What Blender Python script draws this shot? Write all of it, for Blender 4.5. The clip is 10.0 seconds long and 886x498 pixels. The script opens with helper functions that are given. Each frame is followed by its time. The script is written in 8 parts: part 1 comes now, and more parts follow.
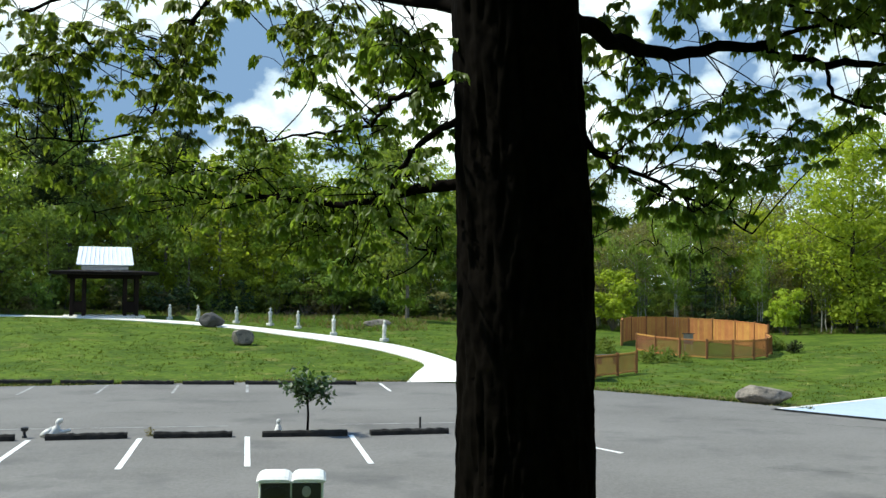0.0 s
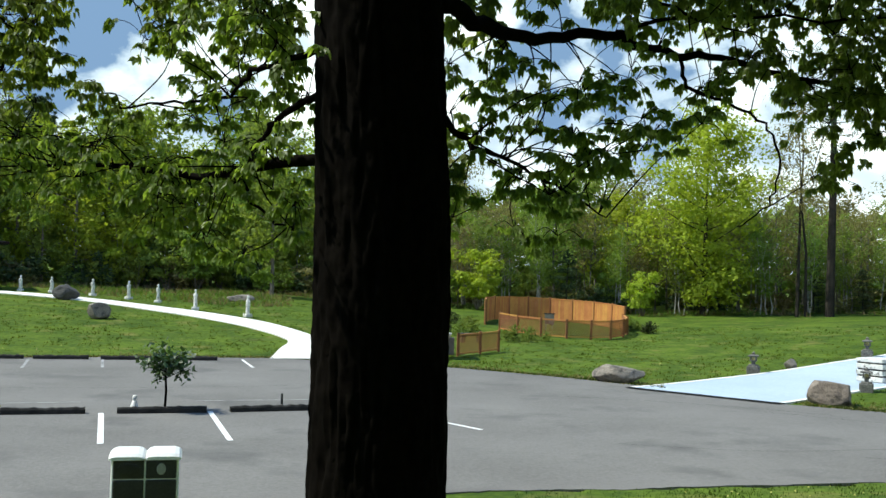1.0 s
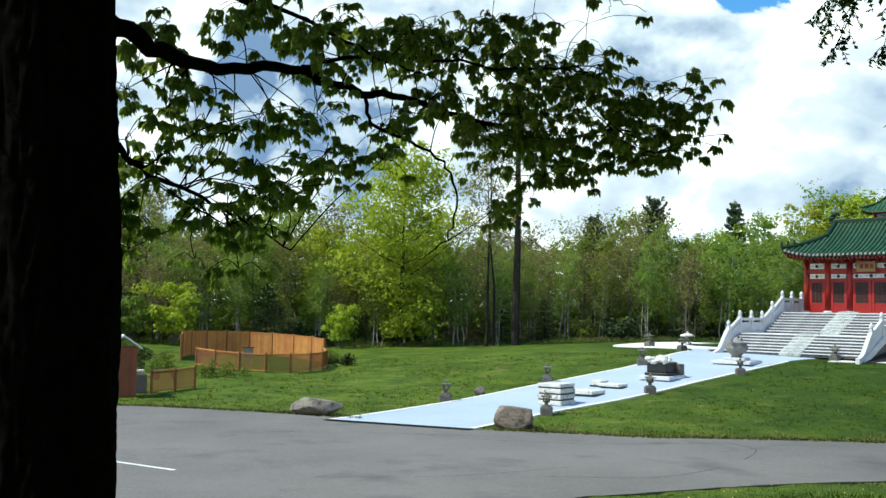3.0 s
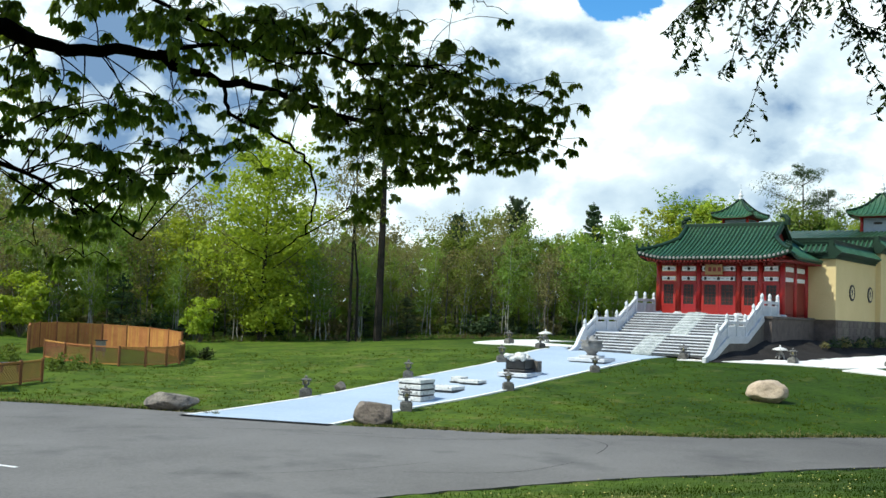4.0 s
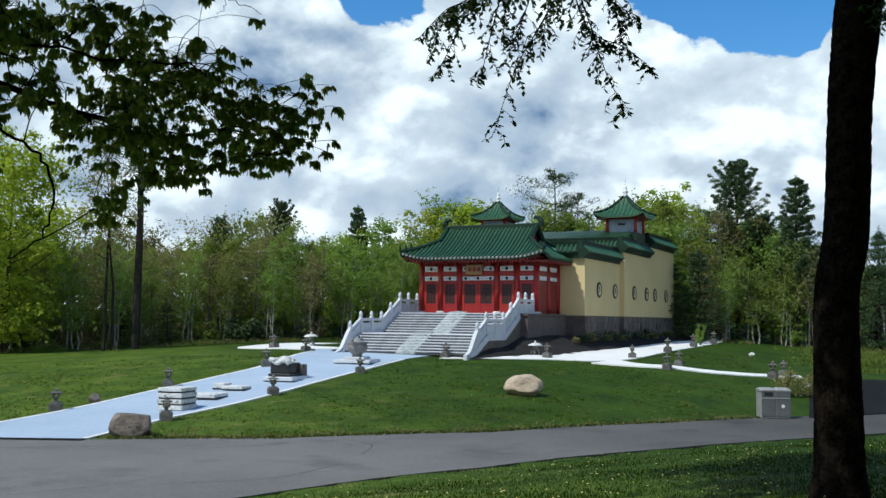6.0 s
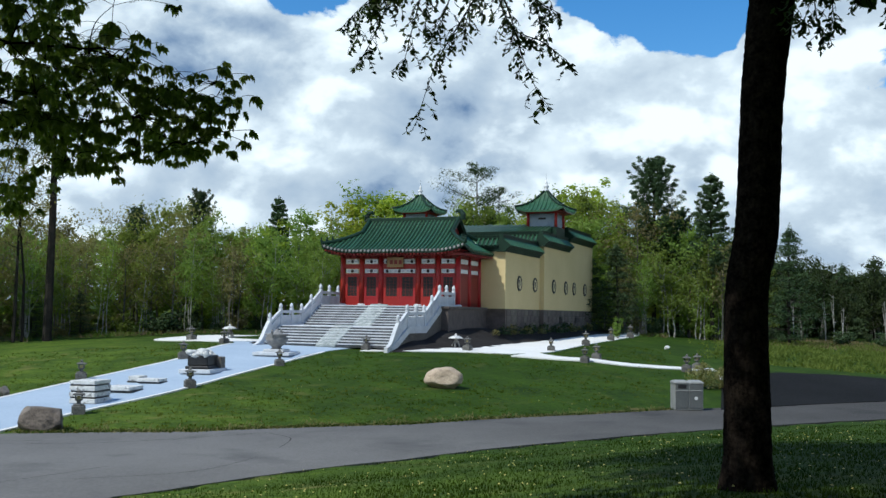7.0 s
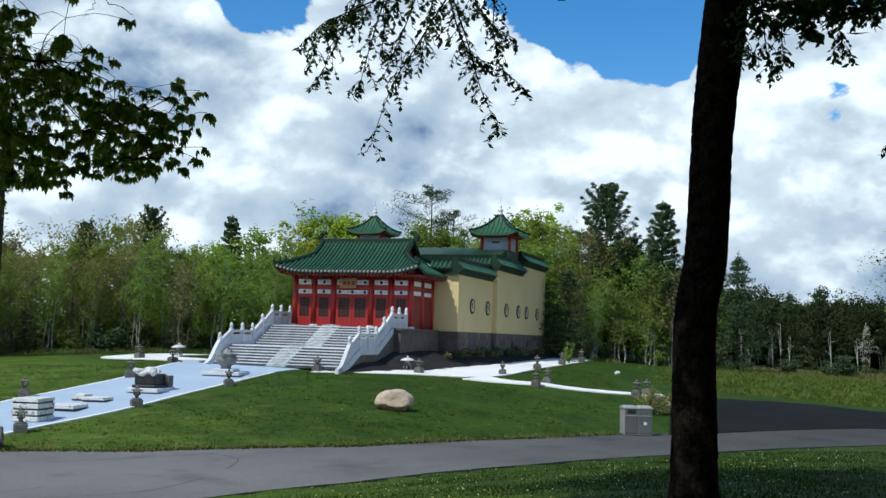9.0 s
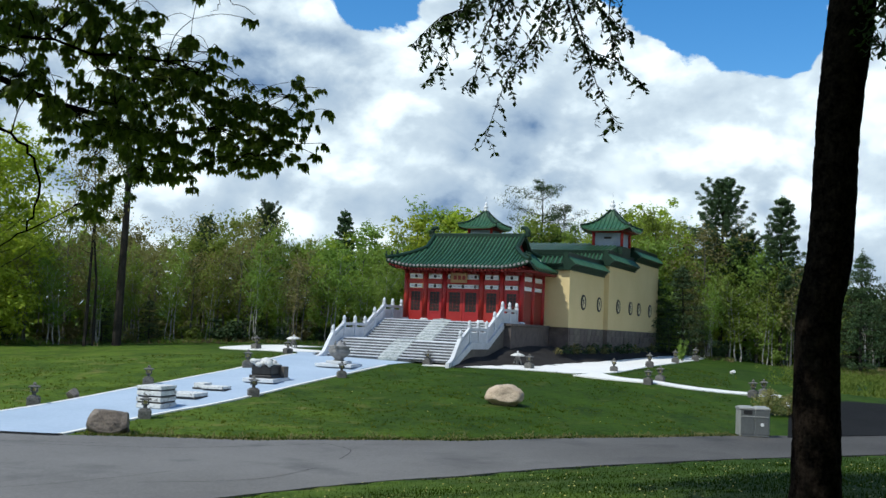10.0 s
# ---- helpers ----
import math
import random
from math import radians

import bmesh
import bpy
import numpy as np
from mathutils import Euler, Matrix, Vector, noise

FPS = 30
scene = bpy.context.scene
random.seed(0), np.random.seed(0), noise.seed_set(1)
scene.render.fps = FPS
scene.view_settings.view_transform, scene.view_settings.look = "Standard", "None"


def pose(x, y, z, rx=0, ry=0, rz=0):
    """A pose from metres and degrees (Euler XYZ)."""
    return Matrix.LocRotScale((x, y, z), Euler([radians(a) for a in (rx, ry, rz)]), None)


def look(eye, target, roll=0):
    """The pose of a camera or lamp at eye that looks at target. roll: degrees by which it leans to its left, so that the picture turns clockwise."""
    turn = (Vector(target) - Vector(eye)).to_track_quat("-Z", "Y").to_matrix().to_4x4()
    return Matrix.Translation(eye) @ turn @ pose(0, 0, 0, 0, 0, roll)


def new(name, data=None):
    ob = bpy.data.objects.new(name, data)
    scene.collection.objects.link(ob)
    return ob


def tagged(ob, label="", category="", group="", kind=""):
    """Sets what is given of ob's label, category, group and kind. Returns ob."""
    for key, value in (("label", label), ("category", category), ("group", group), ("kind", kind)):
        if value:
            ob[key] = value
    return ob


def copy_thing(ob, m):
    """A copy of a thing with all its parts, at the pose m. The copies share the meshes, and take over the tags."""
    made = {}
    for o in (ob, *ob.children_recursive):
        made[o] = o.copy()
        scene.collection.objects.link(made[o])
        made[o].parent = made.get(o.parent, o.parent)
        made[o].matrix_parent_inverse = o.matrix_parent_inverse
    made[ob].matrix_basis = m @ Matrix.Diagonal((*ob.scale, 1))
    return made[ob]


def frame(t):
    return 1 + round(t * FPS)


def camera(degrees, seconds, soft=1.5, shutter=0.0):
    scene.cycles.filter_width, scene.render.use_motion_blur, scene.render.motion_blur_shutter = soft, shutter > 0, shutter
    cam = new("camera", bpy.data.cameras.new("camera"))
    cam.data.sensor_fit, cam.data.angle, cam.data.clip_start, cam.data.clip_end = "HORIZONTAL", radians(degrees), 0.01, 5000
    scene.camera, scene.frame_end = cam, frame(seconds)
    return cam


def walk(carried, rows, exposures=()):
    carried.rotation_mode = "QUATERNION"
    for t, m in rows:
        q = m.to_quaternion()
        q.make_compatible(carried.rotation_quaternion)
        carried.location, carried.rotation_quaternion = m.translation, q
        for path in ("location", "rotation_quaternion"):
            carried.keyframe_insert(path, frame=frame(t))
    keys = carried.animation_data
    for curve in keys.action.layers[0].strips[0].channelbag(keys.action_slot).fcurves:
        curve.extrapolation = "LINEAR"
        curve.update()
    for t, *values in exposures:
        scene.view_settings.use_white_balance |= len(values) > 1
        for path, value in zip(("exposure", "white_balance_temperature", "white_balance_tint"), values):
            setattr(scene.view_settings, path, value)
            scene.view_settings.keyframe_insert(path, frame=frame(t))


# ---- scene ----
import functools

EYE = 3.75
cam = camera(47.2, 10.0, soft=1.5)
walk(cam, (
    (0.0, pose(-0.000, -0.000, EYE, 92.40, -0.55, 0.02)),
    (0.5, pose(0.026, -0.001, EYE, 92.22, -0.92, -5.24)),
    (1.0, pose(0.037, -0.002, EYE, 91.28, -1.70, -7.48)),
    (1.5, pose(0.052, -0.005, EYE, 91.63, -1.54, -10.73)),
    (2.0, pose(0.071, -0.009, EYE, 91.37, -1.57, -14.63)),
    (2.5, pose(0.093, -0.016, EYE, 92.84, -1.14, -19.22)),
    (3.8, pose(0.144, -0.040, EYE, 93.52, -1.93, -30.76)),
    (4.0, pose(0.149, -0.043, EYE, 93.54, -2.06, -31.93)),
    (4.5, pose(0.166, -0.054, EYE, 93.82, -2.15, -36.10)),
    (5.0, pose(0.175, -0.061, EYE, 94.30, -1.50, -38.42)),
    (5.5, pose(0.187, -0.071, EYE, 94.42, -0.71, -41.61)),
    (6.0, pose(0.199, -0.083, EYE, 93.98, -0.61, -45.05)),
    (6.2, pose(0.204, -0.088, EYE, 93.94, -0.77, -46.54)),
    (7.5, pose(0.220, -0.107, EYE, 93.70, -0.64, -51.50)),
    (8.0, pose(0.228, -0.117, EYE, 94.04, -0.51, -54.15)),
    (8.5, pose(0.226, -0.115, EYE, 94.01, -1.14, -53.70)),
    (9.0, pose(0.222, -0.109, EYE, 94.94, -1.78, -52.16)),
    (9.5, pose(0.214, -0.099, EYE, 94.73, -2.15, -49.55)),
    (10.0, pose(0.202, -0.086, EYE, 94.42, -2.61, -45.98)),
), exposures=((0.0, 0.46, 6620, -2), (2.5, 0.32, 6480, -2), (4.5, 0.13, 6380, 0), (6.0, -0.24, 6080, 3), (8.5, -0.27, 5980, 3), (10.0, -0.19, 6120, 3)))

# ---- sky, sun ----
SUN_ELEVATION, SUN_BEARING = 55.0, 80.0  # degrees; the bearing is left of the first view
sun_way = Vector((-math.sin(radians(SUN_BEARING)) * math.cos(radians(SUN_ELEVATION)),
                  math.cos(radians(SUN_BEARING)) * math.cos(radians(SUN_ELEVATION)), math.sin(radians(SUN_ELEVATION))))
lamp = bpy.data.lights.new("sun", "SUN")
lamp.energy, lamp.angle, lamp.color = 4.7, radians(0.6), (1.0, 0.95, 0.87)
new("sun", lamp).matrix_world = look(sun_way * 50, (0, 0, 0))


def make_sky():
    world = bpy.data.worlds.new("sky")
    scene.world = world
    world.use_nodes = True
    nt = world.node_tree
    nt.nodes.clear()
    N, L = nt.nodes.new, nt.links.new
    out, bg = N("ShaderNodeOutputWorld"), N("ShaderNodeBackground")
    sky = N("ShaderNodeTexSky")
    sky.sky_type, sky.sun_disc = "NISHITA", False
    sky.sun_elevation, sky.sun_rotation = radians(SUN_ELEVATION), radians(-SUN_BEARING)
    sky.air_density, sky.dust_density, sky.ozone_density = 1.0, 0.4, 2.5
    co = N("ShaderNodeTexCoord")
    sep, comb = N("ShaderNodeSeparateXYZ"), N("ShaderNodeVectorMath")
    L(co.outputs["Generated"], sep.inputs[0])
    comb.operation = "MULTIPLY"; comb.inputs[1].default_value = (1, 1, 1.5)
    L(co.outputs["Generated"], comb.inputs[0])

    def clouds(scale, detail, rough, w, distortion=0.0):
        n = N("ShaderNodeTexNoise"); n.noise_dimensions = "4D"
        n.inputs["W"].default_value = w
        n.inputs["Scale"].default_value, n.inputs["Detail"].default_value = scale, detail
        n.inputs["Roughness"].default_value, n.inputs["Distortion"].default_value = rough, distortion
        L(comb.outputs[0], n.inputs["Vector"])
        return n.outputs["Fac"]

    def ramp(fac, stops):
        r = N("ShaderNodeValToRGB")
        while len(r.color_ramp.elements) < len(stops):
            r.color_ramp.elements.new(0.5)
        for e, (p, c) in zip(r.color_ramp.elements, stops):
            e.position, e.color = p, (*c, 1) if len(c) == 3 else c
        L(fac, r.inputs[0])
        return r.outputs[0]
    def math_node(op, x, y, clamp=False):
        n = N("ShaderNodeMath"); n.operation, n.use_clamp = op, clamp
        for socket, v in zip(n.inputs, (x, y)):
            if isinstance(v, (int, float)):
                socket.default_value = v
            else:
                L(v, socket)
        return n.outputs[0]

    def places(start, table):
        """Adds a soft round rise or fall for each (bearing, elevation, radius in degrees, amount)."""
        for bearing, elevation, radius, amount in table:
            dot = N("ShaderNodeVectorMath"); dot.operation = "DOT_PRODUCT"
            b, e = radians(bearing), radians(elevation)
            dot.inputs[1].default_value = (-math.sin(b) * math.cos(e), math.cos(b) * math.cos(e), math.sin(e))
            L(co.outputs["Generated"], dot.inputs[0])
            r = N("ShaderNodeMapRange"); r.interpolation_type = "SMOOTHSTEP"
            r.inputs["From Min"].default_value, r.inputs["From Max"].default_value = math.cos(radians(radius * 1.8)), 1.0
            r.inputs["To Max"].default_value = amount
            L(dot.outputs["Value"], r.inputs["Value"])
            start = math_node("ADD", start, r.outputs[0])
        return start

    # cover: closed low down, opening to blue overhead, with a few gaps over the temple
    cover = clouds(8.0, 12, 0.55, CLOUD_W, 0.2)
    cover = math_node("ADD", math_node("MULTIPLY", math_node("SUBTRACT", cover, 0.5), 1.8), 0.5)
    high = math_node("MULTIPLY_ADD", sep.outputs[2], -1.7)
    high.node.inputs[2].default_value = 0.82
    total = places(math_node("ADD", cover, high), BLUE_GAPS)
    mask = ramp(total, ((0.475, (0, 0, 0)), (0.525, (1, 1, 1))))

    # relief: the billows are brighter on the side towards the sun, grey below
    def shifted(scale, detail, w, step):
        out_ = []
        for k in (0, 1):
            n = N("ShaderNodeTexNoise"); n.noise_dimensions = "4D"
            n.inputs["W"].default_value, n.inputs["Scale"].default_value, n.inputs["Detail"].default_value = w, scale, detail
            n.inputs["Roughness"].default_value, n.inputs["Distortion"].default_value = 0.52, 0.25
            mv = N("ShaderNodeVectorMath"); mv.inputs[1].default_value = (-0.55 * step * k, 0.25 * step * k, 1.0 * step * k)
            L(comb.outputs[0], mv.inputs[0]); L(mv.outputs[0], n.inputs["Vector"])
            out_.append(n.outputs["Fac"])
        return math_node("SUBTRACT", out_[0], out_[1])
    relief = math_node("ADD", math_node("MULTIPLY", shifted(5.0, 9, CLOUD_W + 2.0, 0.06), 3.3), math_node("MULTIPLY", shifted(12.0, 10, CLOUD_W + 6.0, 0.03), 2.3))
    broad = math_node("MULTIPLY", math_node("SUBTRACT", clouds(4.6, 7, 0.5, CLOUD_W + 4.1), 0.5), 1.6)
    tone = math_node("ADD", math_node("ADD", relief, broad), 0.55)
    tone = math_node("ADD", tone, math_node("MULTIPLY", math_node("SUBTRACT", cover, 0.5), -0.22))
    # the bellies fall off more slowly than the lit tops rise
    tone = places(math_node("MAXIMUM", tone, math_node("ADD", math_node("MULTIPLY", tone, 0.45), 0.21)), CLOUD_TONES)
    shade = ramp(tone, ((0.06, (0.16, 0.25, 0.42)), (0.26, (0.43, 0.52, 0.65)), (0.50, (0.60, 0.675, 0.77)), (0.74, (0.80, 0.87, 0.94)), (1.0, (1.06, 1.10, 1.13))))
    gain = N("ShaderNodeVectorMath"); gain.operation = "SCALE"; gain.inputs["Scale"].default_value = CLOUD_GAIN
    L(shade, gain.inputs[0])
    blue = N("ShaderNodeHueSaturation"); blue.inputs["Saturation"].default_value = 1.36; blue.inputs["Value"].default_value = 1.45; blue.inputs["Hue"].default_value = 0.503
    L(sky.outputs[0], blue.inputs["Color"])
    m = N("ShaderNodeMix"); m.data_type = "RGBA"
    L(mask, m.inputs["Factor"]); L(blue.outputs[0], m.inputs["A"]); L(gain.outputs[0], m.inputs["B"])
    L(m.outputs["Result"], bg.inputs["Color"])
    bg.inputs["Strength"].default_value = 0.12
    L(bg.outputs[0], out.inputs[0])


CLOUD_W, CLOUD_GAIN = 3.3, 9.8
# bearing, elevation, radius, amount
BLUE_GAPS = ((-42.3, 19.2, 2.8, -0.52), (-60.5, 20.5, 5.0, -0.62), (-64.0, 17.2, 2.6, -0.36), (-56.0, 19.5, 3.0, -0.3), (-50.5, 15.0, 4.5, 0.35), (-68.0, 17.5, 2.2, 0.4), (-58.0, 12.0, 5.0, 0.3), (-72.3, 13.2, 1.7, -0.36))
CLOUD_TONES = ((9.0, 9.0, 5.5, -0.36), (16.0, 8.0, 5.0, -0.26), (20.5, 12.5, 4.0, -0.14), (2.5, 15.0, 4.5, 0.12), (-6.0, 11.0, 5.0, 0.0), (-14.5, 12.5, 4.0, -0.28), (-13.0, 7.0, 3.0, 0.1), (-22.0, 11.0, 4.0, -0.08),
               (-33.8, 15.5, 4.0, -0.06), (-37.5, 12.0, 4.0, -0.1), (-42.0, 9.5, 3.5, 0.12), (-50.0, 10.5, 3.5, 0.08), (-20.0, 13.0, 6.0, -0.24), (-30.0, 7.0, 5.0, 0.14), (-40.0, 6.0, 4.0, 0.12), (-44.0, 15.5, 2.2, 0.22), (-47.0, 13.0, 4.0, 0.08), (-58.0, 13.2, 5.0, 0.28), (-52.0, 7.5, 5.0, -0.16), (-64.0, 8.0, 4.0, -0.06),
               (-55.8, 8.9, 1.2, 0.4), (-70.0, 10.5, 5.0, 0.34), (-76.0, 14.5, 4.0, -0.05), (-76.0, 6.5, 5.0, -0.14))
make_sky()

# ---- materials ----
def material(name, dark, light, scale=1.0, rough=0.8, bump=0.3, fine=None, metallic=0.0, spread=(0.35, 0.65), per_object=0.0,
             translucent=0.0, patches=None, specular=0.5, detail=5.0):
    """Two-scale noise between two base colours, with relief of the same grain. scale: metres of the broad variation."""
    m = bpy.data.materials.new(name)
    m.use_nodes = True
    nt = m.node_tree
    N, L = nt.nodes.new, nt.links.new
    b = nt.nodes["Principled BSDF"]
    b.inputs["Roughness"].default_value, b.inputs["Metallic"].default_value = rough, metallic
    b.inputs["Specular IOR Level"].default_value = specular
    co = N("ShaderNodeTexCoord")
    where = N("ShaderNodeNewGeometry").outputs["Position"] if per_object < 0 else co.outputs["Object"]

    def grain(s, d=detail, r=0.6):
        n = N("ShaderNodeTexNoise")
        n.inputs["Scale"].default_value, n.inputs["Detail"].default_value, n.inputs["Roughness"].default_value = s, d, r
        L(where, n.inputs["Vector"])
        return n.outputs["Fac"]
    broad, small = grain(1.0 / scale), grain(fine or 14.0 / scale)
    add = N("ShaderNodeMath"); add.operation = "MULTIPLY_ADD"; add.inputs[1].default_value = 0.5
    half = N("ShaderNodeMath"); half.operation = "MULTIPLY"; half.inputs[1].default_value = 0.5
    L(broad, half.inputs[0]); L(small, add.inputs[0]); L(half.outputs[0], add.inputs[2])
    r = N("ShaderNodeMapRange")
    r.inputs["From Min"].default_value, r.inputs["From Max"].default_value = spread
    L(add.outputs[0], r.inputs["Value"])
    mix = N("ShaderNodeMix"); mix.data_type = "RGBA"
    mix.inputs["A"].default_value, mix.inputs["B"].default_value = (*dark, 1), (*light, 1)
    L(r.outputs[0], mix.inputs["Factor"])
    colour = mix.outputs["Result"]
    if patches:
        pc, psize, lo, hi = patches
        pn = N("ShaderNodeMapRange"); pn.inputs["From Min"].default_value, pn.inputs["From Max"].default_value = lo, hi
        L(grain(1.0 / psize, 4), pn.inputs["Value"])
        pm = N("ShaderNodeMix"); pm.data_type = "RGBA"; pm.inputs["B"].default_value = (*pc, 1)
        L(pn.outputs[0], pm.inputs["Factor"]); L(colour, pm.inputs["A"])
        colour = pm.outputs["Result"]
    if per_object:
        hsv = N("ShaderNodeHueSaturation")
        info, geo = N("ShaderNodeObjectInfo"), N("ShaderNodeNewGeometry")
        v = N("ShaderNodeMapRange"); v.inputs["To Min"].default_value, v.inputs["To Max"].default_value = 1 - abs(per_object), 1 + abs(per_object)
        two = N("ShaderNodeMath"); two.operation = "MULTIPLY_ADD"; two.inputs[1].default_value = 0.5
        hf = N("ShaderNodeMath"); hf.operation = "MULTIPLY"; hf.inputs[1].default_value = 0.5
        L(info.outputs["Random"], two.inputs[0]); L(geo.outputs["Random Per Island"], hf.inputs[0]); L(hf.outputs[0], two.inputs[2])
        L(two.outputs[0], v.inputs["Value"]); L(v.outputs[0], hsv.inputs["Value"])
        h = N("ShaderNodeMapRange"); h.inputs["To Min"].default_value, h.inputs["To Max"].default_value = 0.5 - 0.06 * abs(per_object), 0.5 + 0.06 * abs(per_object)
        L(info.outputs["Random"], h.inputs["Value"]); L(h.outputs[0], hsv.inputs["Hue"])
        L(colour, hsv.inputs["Color"])
        colour = hsv.outputs[0]
    L(colour, b.inputs["Base Color"])
    if bump:
        bp = N("ShaderNodeBump"); bp.inputs["Strength"].default_value, bp.inputs["Distance"].default_value = bump, 0.02 * scale
        L(add.outputs[0], bp.inputs["Height"]); L(bp.outputs[0], b.inputs["Normal"])
    if translucent:
        t, ms = N("ShaderNodeBsdfTranslucent"), N("ShaderNodeMixShader")
        bright = N("ShaderNodeMix"); bright.data_type = "RGBA"; bright.blend_type = "MULTIPLY"
        bright.inputs["Factor"].default_value = 1.0; bright.inputs["B"].default_value = (1.25, 1.3, 0.55, 1)
        L(colour, bright.inputs["A"]); L(bright.outputs["Result"], t.inputs["Color"])
        ms.inputs[0].default_value = translucent
        L(b.outputs[0], ms.inputs[1]); L(t.outputs[0], ms.inputs[2])
        L(ms.outputs[0], nt.nodes["Material Output"].inputs["Surface"])
    return m


def shade_by_place(mat, gain, way, lo, hi, broken=8.0):
    """Puts shade into the base colour across the grounds, slowly, with a broken boundary."""
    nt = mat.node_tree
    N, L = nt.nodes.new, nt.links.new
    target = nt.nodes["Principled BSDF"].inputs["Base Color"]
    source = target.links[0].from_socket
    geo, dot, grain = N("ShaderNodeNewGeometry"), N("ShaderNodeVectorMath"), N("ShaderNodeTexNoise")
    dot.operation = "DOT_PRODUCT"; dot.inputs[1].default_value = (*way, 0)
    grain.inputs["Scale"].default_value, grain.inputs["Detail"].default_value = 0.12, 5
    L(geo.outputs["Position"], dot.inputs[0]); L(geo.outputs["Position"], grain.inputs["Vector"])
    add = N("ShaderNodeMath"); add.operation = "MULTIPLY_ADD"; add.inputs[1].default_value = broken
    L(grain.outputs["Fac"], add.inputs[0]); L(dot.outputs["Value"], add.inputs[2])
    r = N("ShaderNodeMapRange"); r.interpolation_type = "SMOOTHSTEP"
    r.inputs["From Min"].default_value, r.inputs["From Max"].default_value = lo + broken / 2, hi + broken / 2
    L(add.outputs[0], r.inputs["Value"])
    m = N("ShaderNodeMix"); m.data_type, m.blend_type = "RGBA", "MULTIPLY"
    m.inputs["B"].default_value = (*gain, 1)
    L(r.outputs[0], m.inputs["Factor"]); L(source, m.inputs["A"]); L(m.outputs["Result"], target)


GRASS = material("grass", (0.025, 0.053, 0.005), (0.099, 0.146, 0.0135), 2.2, 0.95, 0.9, 4.5, spread=(0.38, 0.64), patches=((0.18, 0.16, 0.05), 1.3, 0.57, 0.8), specular=0.12)
ASPHALT = material("asphalt", (0.121, 0.115, 0.108), (0.192, 0.184, 0.174), 5, 0.9, 0.35, 16.0, patches=((0.10, 0.097, 0.094), 3.0, 0.54, 0.72), specular=0.15)
# right-hand grounds darkened: shade put into the grass and asphalt colours
shade_by_place(GRASS, (0.42, 0.54, 0.36), (0.9, -0.45), 1, 17, 6.0)
shade_by_place(ASPHALT, (0.38, 0.375, 0.37), (0.95, -0.3), 4, 38, 14.0)
NEW_ASPHALT = material("new_asphalt", (0.009, 0.0093, 0.0098), (0.018, 0.0183, 0.019), 4, 0.95, 0.3, 16.0, specular=0.05)
FADED_PAINT = material("faded_paint", (0.20, 0.20, 0.20), (0.42, 0.42, 0.41), 0.5, 0.8, 0.2, patches=((0.15, 0.15, 0.15), 0.4, 0.5, 0.65), specular=0.1)
PAINT = material("road_paint", (0.62, 0.62, 0.60), (0.82, 0.82, 0.80), 0.8, 0.7, 0.2, patches=((0.25, 0.25, 0.25), 0.35, 0.6, 0.75))
BLUE_PAVE = material("blue_paving", (0.32, 0.395, 0.485), (0.41, 0.485, 0.57), 3, 0.8, 0.2, 8.0, specular=0.3)
CONCRETE = material("pale_concrete", (0.66, 0.64, 0.60), (0.80, 0.78, 0.74), 2.5, 0.85, 0.2, 10.0, specular=0.3)
STONE = material("grey_stone", (0.15, 0.145, 0.138), (0.32, 0.31, 0.295), 0.35, 0.85, 0.5, per_object=0.25)
LANTERN_STONE = material("lantern_stone", (0.06, 0.058, 0.052), (0.19, 0.18, 0.165), 0.25, 0.9, 0.8, per_object=0.3, patches=((0.035, 0.034, 0.03), 0.15, 0.52, 0.66))
LAMP_GLASS = material("amber_lamp_glass", (0.42, 0.34, 0.14), (0.6, 0.5, 0.25), 0.2, 0.4, 0.1)
# riser grey set dark: the shadow under each nosing is in it
SHADED_RISER = material("shaded_riser", (0.07, 0.07, 0.072), (0.17, 0.17, 0.173), 0.6, 0.8, 0.4, per_object=0.25)
DARK_STONE = material("dark_stone", (0.035, 0.034, 0.034), (0.09, 0.086, 0.083), 0.6, 0.85, 0.4, per_object=0.3)
BIN_PANEL = material("bin_panel", (0.075, 0.08, 0.078), (0.125, 0.13, 0.125), 0.5, 0.6, 0.15)
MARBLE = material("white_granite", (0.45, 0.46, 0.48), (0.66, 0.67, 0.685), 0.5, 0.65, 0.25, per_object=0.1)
WHITE_STATUE = material("white_statue", (0.46, 0.45, 0.42), (0.78, 0.77, 0.74), 0.3, 0.6, 0.4, patches=((0.14, 0.135, 0.12), 0.14, 0.54, 0.68))
ROCK = material("field_rock", (0.095, 0.08, 0.066), (0.28, 0.245, 0.205), 0.5, 0.9, 0.9, patches=((0.06, 0.054, 0.048), 0.3, 0.52, 0.66))
BROWN_ROCK = material("brown_rock", (0.085, 0.066, 0.052), (0.25, 0.205, 0.165), 0.5, 0.9, 0.9, patches=((0.05, 0.042, 0.036), 0.4, 0.52, 0.66))
WARM_ROCK = material("warm_boulder", (0.30, 0.22, 0.15), (0.58, 0.46, 0.33), 0.5, 0.9, 0.8, patches=((0.16, 0.12, 0.09), 0.4, 0.6, 0.75))
BASE_STONE = material("base_stone", (0.055, 0.045, 0.039), (0.145, 0.122, 0.104), 0.45, 0.85, 0.6, per_object=0.4)
CARVED = material("carved_stone", (0.15, 0.175, 0.17), (0.42, 0.445, 0.43), 0.16, 0.8, 0.9, spread=(0.4, 0.6))
MULCH = material("mulch", (0.012, 0.0105, 0.01), (0.034, 0.031, 0.03), 0.8, 0.95, 0.8, 20.0, specular=0.15)
